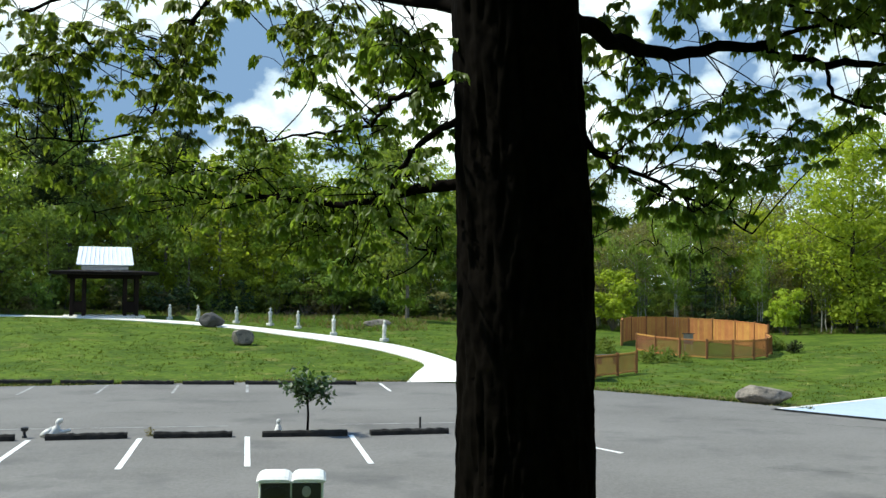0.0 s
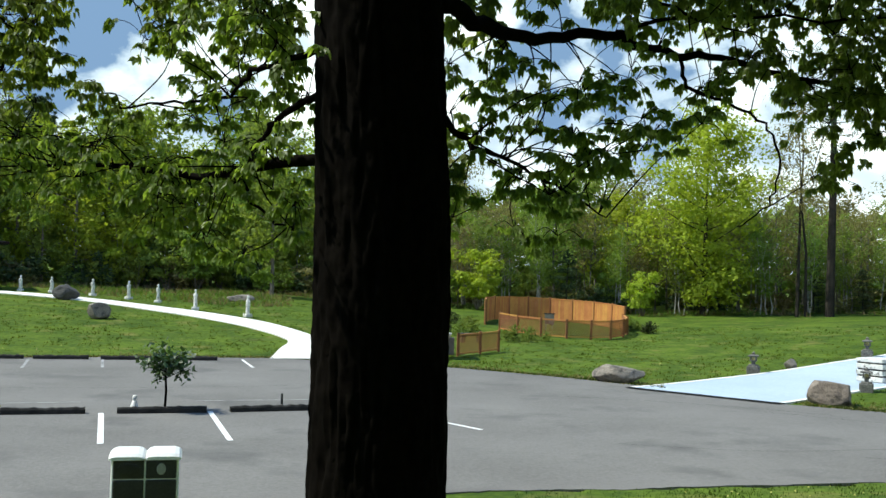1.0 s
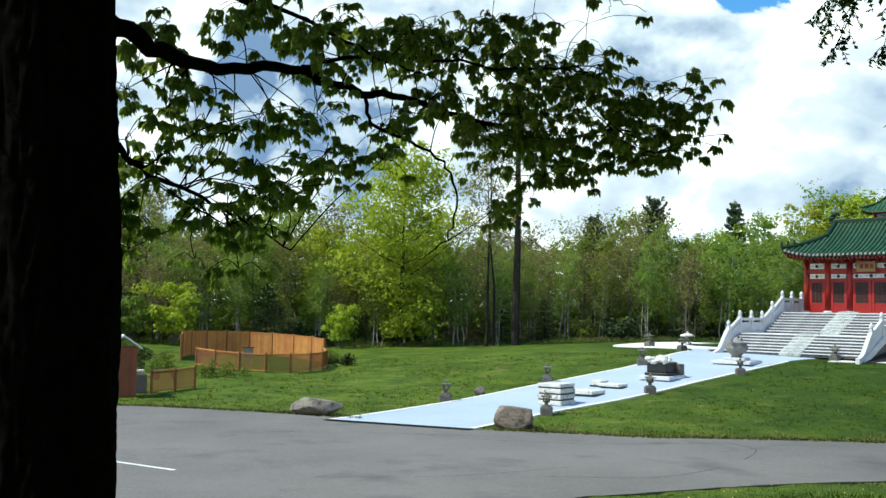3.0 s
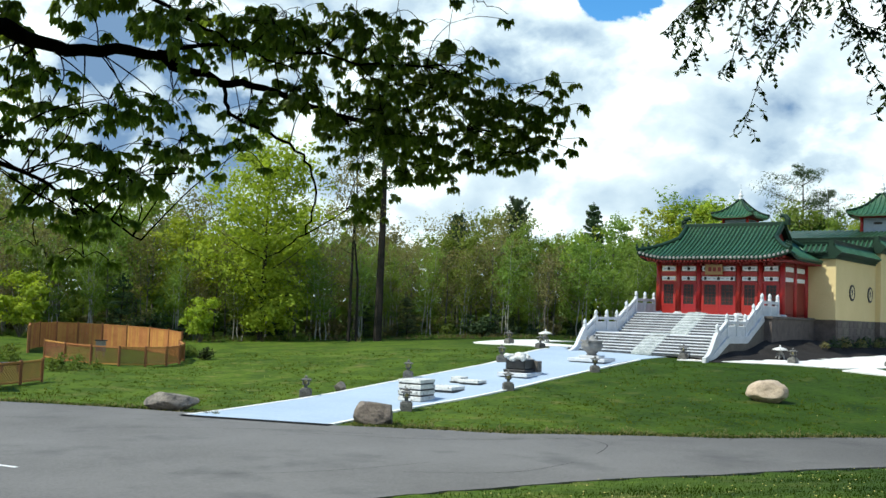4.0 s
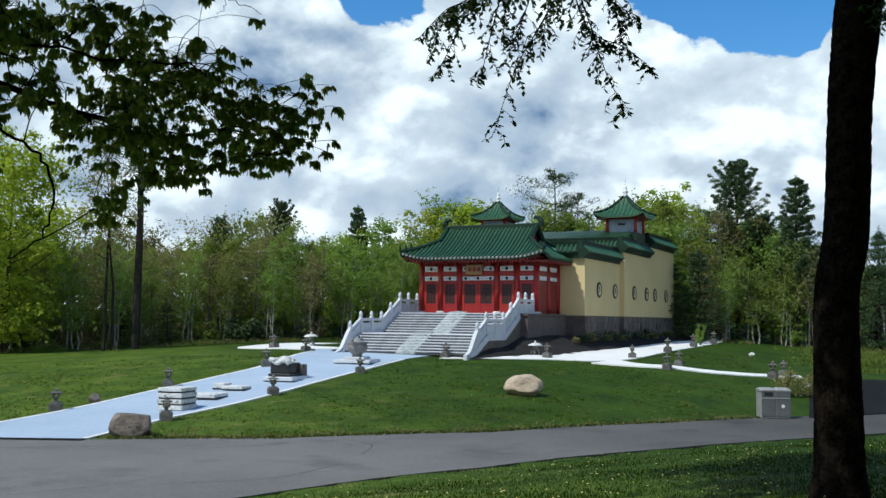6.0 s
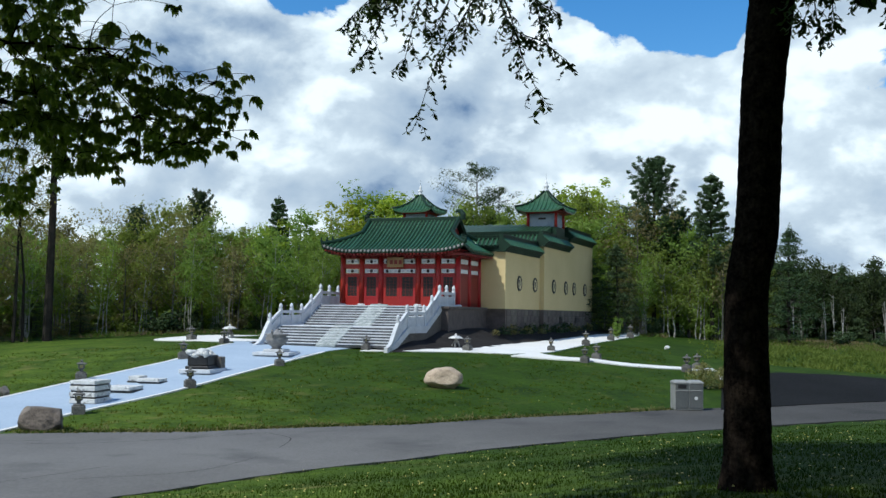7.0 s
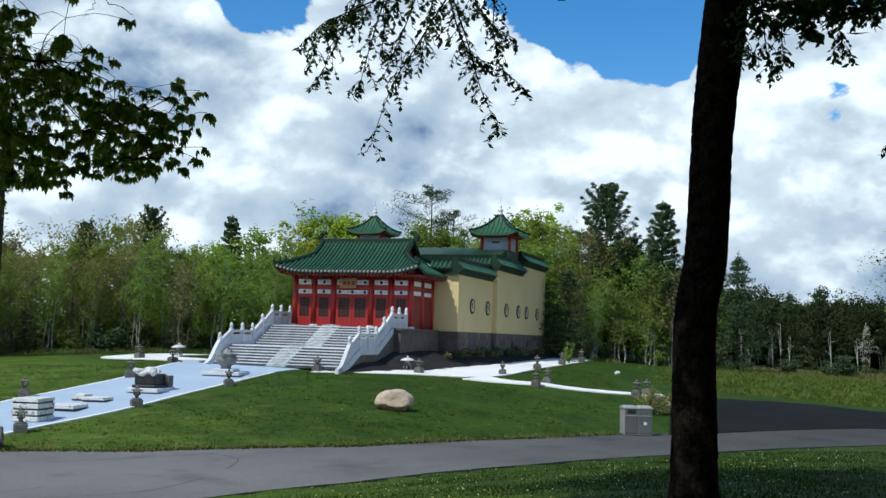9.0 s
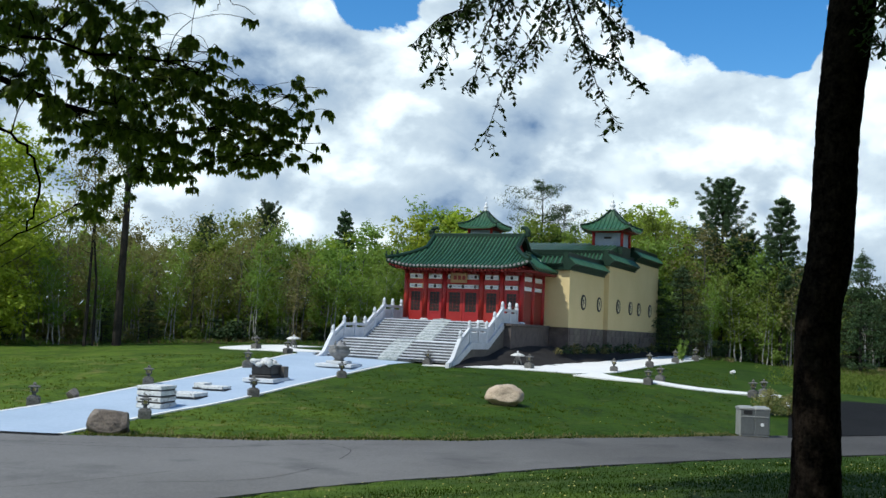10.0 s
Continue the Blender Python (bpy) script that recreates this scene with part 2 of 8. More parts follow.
YELLOW_WALL = material("yellow_stucco", (0.60, 0.47, 0.235), (0.70, 0.56, 0.295), 3, 0.85, 0.12, 25.0, specular=0.2)
RED_PAINT = material("red_paint", (0.27, 0.012, 0.010), (0.38, 0.02, 0.016), 1.2, 0.45, 0.1, per_object=0.06)
DARK_RED = material("dark_red_paint", (0.16, 0.012, 0.010), (0.24, 0.02, 0.016), 1.2, 0.5, 0.1)
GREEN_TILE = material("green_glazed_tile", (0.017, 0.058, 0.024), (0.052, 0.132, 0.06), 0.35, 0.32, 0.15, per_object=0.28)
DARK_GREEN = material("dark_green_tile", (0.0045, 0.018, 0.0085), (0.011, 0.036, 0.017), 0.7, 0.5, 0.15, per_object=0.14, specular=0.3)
WHITE_PANEL = material("white_panel", (0.66, 0.67, 0.68), (0.80, 0.80, 0.80), 0.8, 0.6, 0.1)
BLUE_GREY = material("blue_grey_panel", (0.20, 0.25, 0.34), (0.36, 0.41, 0.48), 0.8, 0.6, 0.1)
GOLD = material("gilded_wood", (0.26, 0.15, 0.06), (0.42, 0.27, 0.12), 0.4, 0.5, 0.1, metallic=0.2)
DARK_INSIDE = material("dark_lattice", (0.010, 0.007, 0.006), (0.028, 0.018, 0.015), 0.5, 0.5, 0.1)
PALE_NEEDLE = material("pale_needles", (0.30, 0.31, 0.25), (0.50, 0.50, 0.42), 0.6, 0.9, 0.0, specular=0.1, translucent=0.2)
BLACK_IRON = material("black_iron", (0.012, 0.012, 0.013), (0.035, 0.034, 0.033), 0.3, 0.5, 0.3, metallic=0.3)
DARK_WOOD = material("dark_stained_wood", (0.004, 0.003, 0.0025), (0.015, 0.010, 0.008), 0.5, 0.7, 0.3, specular=0.1)
CEDAR = material("cedar", (0.31, 0.12, 0.028), (0.48, 0.215, 0.055), 0.6, 0.75, 0.3, per_object=0.2)
RED_WOOD = material("red_stained_wood", (0.15, 0.04, 0.022), (0.25, 0.07, 0.036), 0.6, 0.75, 0.3, per_object=0.15)
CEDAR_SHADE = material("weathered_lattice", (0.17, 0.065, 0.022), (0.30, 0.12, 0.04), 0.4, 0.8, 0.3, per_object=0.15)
BIN_SHELL = material("grey_recycled_plastic", (0.21, 0.21, 0.195), (0.32, 0.32, 0.30), 0.5, 0.6, 0.15)
BIN_DARK = material("dark_bin_panel", (0.018, 0.018, 0.018), (0.045, 0.044, 0.042), 0.4, 0.5, 0.15, specular=0.3)
LIGHT_GREY = material("light_grey_plastic", (0.62, 0.62, 0.60), (0.78, 0.78, 0.76), 0.5, 0.5, 0.1)
STOP_TIMBER = material("weathered_timber", (0.010, 0.0095, 0.009), (0.05, 0.047, 0.044), 0.2, 0.9, 1.0, specular=0.1)
METAL_ROOF = material("pale_metal_roof", (0.74, 0.76, 0.80), (0.84, 0.86, 0.90), 1.0, 0.45, 0.05)
# both set far below real bark: the trunks' deep shade is in these colours
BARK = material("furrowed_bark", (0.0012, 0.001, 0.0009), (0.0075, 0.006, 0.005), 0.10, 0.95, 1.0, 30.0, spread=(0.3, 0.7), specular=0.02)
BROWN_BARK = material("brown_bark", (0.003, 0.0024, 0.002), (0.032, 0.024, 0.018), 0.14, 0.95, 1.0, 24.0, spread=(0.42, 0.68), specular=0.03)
FAR_BARK = material("far_bark", (0.075, 0.065, 0.055), (0.20, 0.18, 0.155), 0.6, 0.95, 0.4, per_object=0.3)
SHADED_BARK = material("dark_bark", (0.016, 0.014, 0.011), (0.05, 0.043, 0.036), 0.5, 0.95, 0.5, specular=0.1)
BIRCH = material("birch_bark", (0.25, 0.24, 0.215), (0.46, 0.44, 0.40), 0.6, 0.85, 0.3, patches=((0.05, 0.045, 0.04), 0.5, 0.56, 0.68), specular=0.2)
SAPLING_BARK = material("sapling_bark", (0.075, 0.07, 0.058), (0.20, 0.19, 0.165), 0.6, 0.9, 0.3, per_object=0.35, specular=0.2)
MAPLE_LEAF = material("tree_leaf", (0.11, 0.168, 0.036), (0.225, 0.30, 0.08), 0.3, 0.45, 0.0, per_object=0.36, translucent=0.62)
SMALL_LEAF = material("beech_leaf", (0.022, 0.045, 0.012), (0.05, 0.085, 0.02), 0.3, 0.5, 0.0, per_object=0.3, translucent=0.25)
SPRING_LEAF = material("spring_leaf", (0.225, 0.29, 0.03), (0.385, 0.44, 0.065), 1.5, 0.75, 0.0, per_object=0.2, translucent=0.48, specular=0.12)
WOOD_LEAF = material("woodland_leaf", (0.135, 0.195, 0.04), (0.265, 0.335, 0.085), 1.5, 0.75, 0.0, per_object=0.32, translucent=0.47, specular=0.12)
OLIVE_LEAF = material("budding_leaf", (0.16, 0.15, 0.065), (0.27, 0.245, 0.115), 1.5, 0.8, 0.0, per_object=0.22, translucent=0.4, specular=0.12)
NEEDLE = material("pine_needle", (0.030, 0.055, 0.022), (0.07, 0.105, 0.04), 1.0, 0.7, 0.0, per_object=0.3, translucent=0.15, specular=0.2)
# woodland leaf darkened: the far wood's cloud shadow is put into this colour
SHADED_LEAF = material("shaded_leaf", (0.021, 0.032, 0.0115), (0.045, 0.060, 0.021), 1.5, 0.75, 0.0, per_object=0.3, translucent=0.2, specular=0.08)
BLADE = material("grass_blade", (0.018, 0.034, 0.004), (0.06, 0.088, 0.011), 3.0, 0.85, 0.0, per_object=0.35, translucent=0.3, specular=0.06)
DANDELION = material("dandelion", (0.42, 0.36, 0.08), (0.62, 0.56, 0.22), 0.5, 0.8, 0.0)
DRY_GRASS = material("dry_grass", (0.13, 0.115, 0.055), (0.27, 0.235, 0.115), 1.0, 0.9, 0.0, per_object=0.35, translucent=0.3, specular=0.1)
# the same painted shade for blades and turf tufts
shade_by_place(BLADE, (0.53, 0.62, 0.42), (0.9, -0.45), 1, 17, 6.0)
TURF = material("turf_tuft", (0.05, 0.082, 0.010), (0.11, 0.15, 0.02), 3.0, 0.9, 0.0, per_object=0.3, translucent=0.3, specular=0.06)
shade_by_place(TURF, (0.5, 0.6, 0.4), (0.9, -0.45), 1, 17, 6.0)
FRESH_BLADE = material("fresh_blade", (0.07, 0.10, 0.012), (0.15, 0.175, 0.03), 3.0, 0.85, 0.0, per_object=0.3, translucent=0.3, specular=0.08)
MEADOW_BLADE = material("meadow_blade", (0.075, 0.115, 0.022), (0.165, 0.205, 0.045), 3.0, 0.85, 0.0, per_object=0.3, translucent=0.35, specular=0.1)
WINDOW_DISC = material("window_disc", (0.58, 0.48, 0.28), (0.74, 0.62, 0.38), 0.3, 0.8, 0.2)
RUST_SIGN = material("weathered_sign", (0.20, 0.175, 0.145), (0.34, 0.30, 0.25), 0.3, 0.8, 0.1, specular=0.1)


# ---- building blocks ----
def link(name, bm, mat, smooth=False):
    me = bpy.data.meshes.new(name)
    bm.to_mesh(me)
    bm.free()
    for m in (mat if isinstance(mat, (list, tuple)) else (mat,)):
        me.materials.append(m)
    if smooth:
        me.polygons.foreach_set("use_smooth", [True] * len(me.polygons))
    return new(name, me)


def part(name, bm, mat, parent, label="", smooth=False):
    ob = link(name, bm, mat, smooth)
    ob.parent = parent
    return tagged(ob, label) if label else ob


def share(name, mesh, parent, m=None):
    """One more piece on a mesh that exists."""
    ob = new(name, mesh)
    ob.parent = parent
    if m is not None:
        ob.matrix_basis = m
    return ob


def thing(name, m, label, category, group="", kind=""):
    ob = new(name)
    ob.empty_display_size = 0.2
    ob.matrix_basis = m
    return tagged(ob, label, category, group, kind)


def box(bm, x0, y0, z0, x1, y1, z1, bevel=0.0, m=None):
    r = bmesh.ops.create_cube(bm, size=1)
    vs = r["verts"]
    for v in vs:
        v.co = Vector(((x0 + x1) / 2 + v.co.x * (x1 - x0), (y0 + y1) / 2 + v.co.y * (y1 - y0), (z0 + z1) / 2 + v.co.z * (z1 - z0)))
        if m is not None:
            v.co = m @ v.co
    if bevel:
        es = list({e for v in vs for e in v.link_edges})
        bmesh.ops.bevel(bm, geom=es, offset=bevel, segments=1, affect="EDGES")
    return bm


def cone(bm, p, q, r0, r1, n=10, cap=True):
    """A tapered round bar from p to q."""
    p, q = Vector(p), Vector(q)
    turn = (q - p).to_track_quat("Z", "Y").to_matrix()
    ring = [[bm.verts.new(c + turn @ Vector((math.cos(a) * r, math.sin(a) * r, 0))) for a in [2 * math.pi * k / n for k in range(n)]] for c, r in ((p, r0), (q, r1))]
    for k in range(n):
        bm.faces.new((ring[0][k], ring[0][(k + 1) % n], ring[1][(k + 1) % n], ring[1][k]))
    if cap:
        bm.faces.new(ring[0][::-1]); bm.faces.new(ring[1])
    return bm


def lathe(bm, profile, n=14, m=None):
    rings = []
    for r, z in profile:
        rings.append([bm.verts.new((math.cos(2 * math.pi * k / n) * r, math.sin(2 * math.pi * k / n) * r, z)) for k in range(n)])
    for a, b in zip(rings, rings[1:]):
        for k in range(n):
            bm.faces.new((a[k], a[(k + 1) % n], b[(k + 1) % n], b[k]))
    bm.faces.new(rings[0][::-1]); bm.faces.new(rings[-1])
    if m is not None:
        for ring in rings:
            for v in ring:
                v.co = m @ v.co
    return bm


def tube(bm, points, radii, n=8, wobble=0.0, seed=0):
    """A limb through points, with a radius at each."""
    rnd, rings = random.Random(seed), []
    pts = [Vector(p) for p in points]
    for i, p in enumerate(pts):
        d = (pts[min(i + 1, len(pts) - 1)] - pts[max(i - 1, 0)]).normalized()
        side = d.cross(Vector((0.13, 0.31, 0.94)))
        side = side.normalized() if side.length > 0.05 else Vector((1, 0, 0))
        up = d.cross(side)
        rings.append([bm.verts.new(p + (side * math.cos(a) + up * math.sin(a)) * radii[i] * (1 + rnd.uniform(-wobble, wobble))) for a in [2 * math.pi * k / n for k in range(n)]])
    for a, b in zip(rings, rings[1:]):
        for k in range(n):
            bm.faces.new((a[k], a[(k + 1) % n], b[(k + 1) % n], b[k]))
    bm.faces.new(rings[0][::-1]); bm.faces.new(rings[-1])
    return bm


def smooth_path(points, per=5):
    """A spline through points."""
    pts, out = [Vector(p) for p in points], []
    for i in range(len(pts) - 1):
        a, b, c, d = pts[max(i - 1, 0)], pts[i], pts[i + 1], pts[min(i + 2, len(pts) - 1)]
        for k in range(per):
            t = k / per
            out.append(0.5 * ((2 * b) + (c - a) * t + (2 * a - 5 * b + 4 * c - d) * t * t + (3 * b - a - 3 * c + d) * t ** 3))
    return out + [pts[-1]]


def from_lists(name, verts, faces, mat):
    me = bpy.data.meshes.new(name)
    me.from_pydata(verts, [], faces)
    me.materials.append(mat)
    return me


def clump(verts, faces, c, size, rnd, flat=0.0):
    """A tuft of foliage: two bent leaf-shaped faces."""
    a = rnd.uniform(0, 6.283)
    tilt = rnd.uniform(-1.0, 1.0) * (1 - flat)
    ux, uy, uz = math.cos(a) * math.cos(tilt), math.sin(a) * math.cos(tilt), math.sin(tilt)
    b = rnd.uniform(-0.9, 0.9)
    px, py, pz = -math.sin(a), math.cos(a), b * (1 - flat)
    k = len(verts)
    w = size * rnd.uniform(0.35, 0.65)
    verts += [(c[0] - ux * size, c[1] - uy * size, c[2] - uz * size), (c[0] + px * w, c[1] + py * w, c[2] + pz * w),
              (c[0] + ux * size, c[1] + uy * size, c[2] + uz * size), (c[0] - px * w, c[1] - py * w, c[2] - pz * w - 0.15 * size)]
    faces += [(k, k + 1, k + 2), (k, k + 2, k + 3)]


# ---- ground ----
YAWS = (-180, -120, -100, -78, -66, -58, -48, -36, -26, -18, -8, 2, 20, 60, 120, 180)
NEAR_EDGE = (60, 60, 55, 46, 36, 31, 26, 22, 19.5, 18, 17, 16, 15, 15, 60, 60)
FAR_EDGE = (70, 70, 66, 57, 44.5, 38.8, 34, 32, 32.7, 36, 39.6, 41.7, 41.2, 44, 70, 70)
# heights at 4 m, 10 m, then beyond the road at +8, +17, +26, and at 95 m
HEIGHTS = ((2.1, 2.1, .3, .5, .6, .8), (2.1, 2.1, .3, .5, .6, .8), (2.1, 2.1, .2, .4, .6, .8), (2.08, 2.05, .25, .45, .6, .8),
           (2.06, 2.05, .3, .8, 1.15, 1.5), (2.05, 1.9, .55, 1.4, 1.75, 2.3), (2.0, 1.65, .5, 1.2, 1.8, 2.1),
           (1.98, 1.4, .3, .9, 1.68, 1.8), (1.95, 1.1, .15, .5, 1.0, 1.2), (1.95, 1.0, .1, .25, .5, .9),
           (1.92, .95, .15, .45, .8, 1.2), (1.9, .95, .45, 1.15, 1.55, 1.9), (1.9, .9, .55, 1.3, 1.8, 2.2),
           (1.9, .9, .55, 1.3, 1.8, 2.2), (2.1, 2.1, .3, .5, .6, .8), (2.1, 2.1, .3, .5, .6, .8))


def edge(table, yaw):
    """The road's distance from the viewpoint at a bearing in degrees, left positive."""
    return float(np.interp(yaw, YAWS, table))


@functools.lru_cache(maxsize=None)
def section(yaw):
    """Distances and heights of the ground along a bearing."""
    n, e = edge(NEAR_EDGE, yaw), edge(FAR_EDGE, yaw)
    h = [float(np.interp(yaw, YAWS, [row[i] for row in HEIGHTS])) for i in range(6)]
    return ((0, 4, 10, n - .6, e + .4, e + 8, e + 17, e + 26, max(95, e + 40), 160, 420, 3000),
            (2.1, h[0], h[1], 0, 0, h[2], h[3], h[4], h[5], h[5], 6, 6))


def height(x, y):
    """Height of the ground."""
    d0, yaw = math.hypot(x, y), math.degrees(math.atan2(-x, y))
    ds, zs = section(round(yaw * 8) / 8)
    w, total = min(1.8, .15 * d0), 0.0
    for step in (-1, -.5, 0, .5, 1):
        d = min(max(d0 + step * w, 0), 2999)
        i = max(k for k in range(11) if ds[k] <= d)
        total += zs[i] + (zs[i + 1] - zs[i]) * (d - ds[i]) / (ds[i + 1] - ds[i])
    return total / 5


def polar(d, yaw, lift=0.0):
    x, y = -d * math.sin(radians(yaw)), d * math.cos(radians(yaw))
    return Vector((x, y, height(x, y) + lift))


def make_ground():
    bm = bmesh.new()
    yaws = [-180 + 7.5 * i for i in range(10)] + [-105 + 1.0 * i for i in range(170)] + [65 + 7.66667 * i for i in range(15)]
    dist, d = [], 0.8
    while d < 3000:
        dist.append(d)
        d *= 1.045 if d < 130 else 1.35
    centre = bm.verts.new((0, 0, height(0, 0)))

    def lump(d, a):
        """Small unevenness of the turf; none under the asphalt, which lies in a shallow bed."""
        if edge(NEAR_EDGE, a) + 0.5 < d < edge(FAR_EDGE, a) - 0.5:
            return -0.08
        return 0.03 * noise.noise(polar(d, a) * 0.5) if d > 2 else 0
    rows = [[bm.verts.new(polar(d, a) + Vector((0, 0, lump(d, a)))) for d in dist] for a in yaws]
    for i, a in enumerate(rows):
        b = rows[(i + 1) % len(rows)]
        bm.faces.new((centre, a[0], b[0]))
        for k in range(len(dist) - 1):
            bm.faces.new((a[k], a[k + 1], b[k + 1], b[k]))
    bmesh.ops.recalc_face_normals(bm, faces=bm.faces)
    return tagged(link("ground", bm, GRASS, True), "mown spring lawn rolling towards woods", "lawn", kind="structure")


def strip(name, mat, rows, lift, label, category, skirt=0.12):
    """A paved sheet: rows of points across it, draped on the ground, with edges that go down into it."""
    bm = bmesh.new()
    grid = []
    for row in rows:
        line = [Vector((p[0], p[1], height(p[0], p[1]) + lift)) for p in row]
        grid.append([bm.verts.new(line[0] - Vector((0, 0, skirt)))] + [bm.verts.new(p) for p in line] + [bm.verts.new(line[-1] - Vector((0, 0, skirt)))])
    for a, b in zip(grid, grid[1:]):
        for k in range(len(a) - 1):
            bm.faces.new((a[k], a[k + 1], b[k + 1], b[k]))
    bmesh.ops.recalc_face_normals(bm, faces=bm.faces)
    return tagged(link(name, bm, mat), label, category, kind="structure")


PAVED = []


def on_paving(x, y):
    """Whether a place lies on one of the paths."""
    for poly in PAVED:
        inside, j = False, len(poly) - 1
        for i in range(len(poly)):
            (xi, yi), (xj, yj) = poly[i], poly[j]
            if (yi > y) != (yj > y) and x < (xj - xi) * (y - yi) / (yj - yi) + xi:
                inside = not inside
            j = i
        if inside:
            return True
    return False


def ribbon(name, mat, left, right, lift, label, category, across=6, along=8, skirt=0.12):
    PAVED.append([tuple(q) for q in left] + [tuple(q) for q in right][::-1])
    a, b = smooth_path([(*p, 0) for p in left], along), smooth_path([(*p, 0) for p in right], along)
    rows = [[p.lerp(q, k / across) for k in range(across + 1)] for p, q in zip(a, b)]
    return strip(name, mat, rows, lift, label, category, skirt)


ground = make_ground()


def ragged(yaw, amount=0.12):
    return amount * (noise.noise((yaw * 0.9, 3.1, 0)) + 0.6 * noise.noise((yaw * 3.7, 8.2, 0)))


rows = []
for i in range(361):
    yaw = 75 - i * 0.5
    n, e = edge(NEAR_EDGE, yaw) + ragged(yaw), edge(FAR_EDGE, yaw) + ragged(yaw + 77)
    rows.append([polar(n + (e - n) * k / 24, yaw) for k in range(25)])
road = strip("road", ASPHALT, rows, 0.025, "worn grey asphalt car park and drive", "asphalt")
rows = []
for i in range(50):
    yaw = -65.0 - i
    far = float(np.interp(yaw, (-115, -80, -75.7, -71.4, -67.3, -65), (58, 62, 62.7, 63.5, 61, 52)))
    near = max(edge(FAR_EDGE, yaw) - 0.8, 40)
    near = min(near, float(np.interp(yaw, (-115, -78, -70), (48, 51, 60))))
    rows.append([polar(near + (max(far, near + 1) - near) * k / 12, yaw) for k in range(13)])
side_lot = strip("side_lot", NEW_ASPHALT, rows, 0.05, "fresh black asphalt lot beside the drive", "asphalt")
blue_walk = ribbon("blue_walk", BLUE_PAVE,
                   ((11.0, 33.1), (16.6, 36.6), (22.6, 40.1), (27.0, 42.1), (31.0, 43.6), (35.2, 46.4), (38.6, 49.3), (41.0, 52.4)),
                   ((14.4, 29.5), (17.2, 31.4), (20.2, 33.1), (25.5, 35.3), (29.4, 37.2), (33.5, 39.0), (38.2, 41.0), (44.6, 41.6)),
                   0.04, "pale blue painted walkway leading to the stairs", "walkway")
white_walk = ribbon("white_walk", CONCRETE,
                    ((43.0, 40.3), (44.3, 39.7), (46.4, 39.4), (48.7, 39.0), (51.6, 38.8), (55.6, 40.2), (63.2, 42.6), (69.8, 44.4), (82.6, 48.9), (96.0, 54.5)),
                    ((40.2, 40.1), (42.3, 37.9), (44.9, 36.0), (46.2, 34.2), (48.4, 33.5), (51.2, 34.0), (56.8, 36.0), (70.4, 41.4), (82.6, 46.4), (96.0, 52.0)),
                    0.045, "bright white concrete path beside the temple", "path")
side_walk = ribbon("side_walk", CONCRETE,
                   ((48.2, 33.8), (47.05, 31.3), (48.4, 28.5), (51.4, 26.6), (53.6, 25.6)),
                   ((45.2, 33.4), (45.8, 30.4), (47.5, 27.9), (50.5, 26.1), (53.0, 25.0)),
                   0.055, "narrow white concrete path across the lawn", "path", across=3)
round_walk = ribbon("round_walk", CONCRETE,
                    ((40.0, 52.2), (39.6, 56.0), (40.6, 60.6), (44.0, 63.2), (49.0, 64.0)),
                    ((43.6, 50.0), (44.0, 53.6), (44.6, 57.4), (46.6, 59.6), (50.0, 60.6)),
                    0.055, "white concrete apron beside the stairs", "path", across=4)
statue_walk = ribbon("statue_walk", CONCRETE,
                     ((-1.45, 41.4), (-1.2, 44.4), (-0.94, 48.08), (-3.06, 52.06), (-5.78, 54.99), (-9.24, 57.86), (-13.3, 61.2), (-17.82, 63.26), (-24.88, 65.12), (-34, 66.38)),
                     ((0.55, 41.6), (0.9, 45.2), (0.5, 49.2), (-1.8, 53.6), (-4.8, 56.6), (-8.4, 59.4), (-12.6, 62.6), (-17.4, 64.8), (-24.6, 66.8), (-34, 68.2)),
                     0.045, "white concrete path winding past statues", "path", across=4)


BLUE_LEFT = ((11.0, 33.1), (16.6, 36.6), (22.6, 40.1), (27.0, 42.1), (31.0, 43.6), (35.2, 46.4), (38.6, 49.3))
BLUE_RIGHT = ((14.4, 29.5), (17.2, 31.4), (20.2, 33.1), (25.5, 35.3), (29.4, 37.2), (33.5, 39.0), (38.2, 41.0))
for line, s in ((BLUE_LEFT, -1), (BLUE_RIGHT, 1)):
    off = [(x + s * 0.10, y - s * 0.14) for x, y in line]
    ribbon("path_edging", CONCRETE, line, off, 0.055, "pale concrete edging of the walkway", "edging", across=1)


def line_mark(name, p, q, width, lift=0.032, mat=None):
    p, q = Vector((*p, 0)), Vector((*q, 0))
    side = (q - p).normalized().cross(Vector((0, 0, 1))) * width / 2
    bm, n = bmesh.new(), 6
    rows = []
    for k in range(n + 1):
        c = p.lerp(q, k / n)
        pair = (c - side, c + side)
        rows.append([bm.verts.new((s.x, s.y, height(s.x, s.y) + lift)) for s in pair])
    for a, b in zip(rows, rows[1:]):
        bm.faces.new((a[0], a[1], b[1], b[0]))
    bmesh.ops.recalc_face_normals(bm, faces=bm.faces)
    return tagged(link(name, bm, mat or PAINT), "worn white parking bay line on asphalt", "road marking", "parking bay lines", "structure")


STALL = Vector((-0.19, 0.982, 0)).normalized()
ROW = Vector((STALL.y, -STALL.x, 0))


def bay(k, v):
    """A point of the car park: k bays along the row of wheel stops, v metres beyond it."""
    p = Vector((-4.93, 25.85, 0)) + ROW * (2.62 * k) + STALL * v
    return p.x, p.y


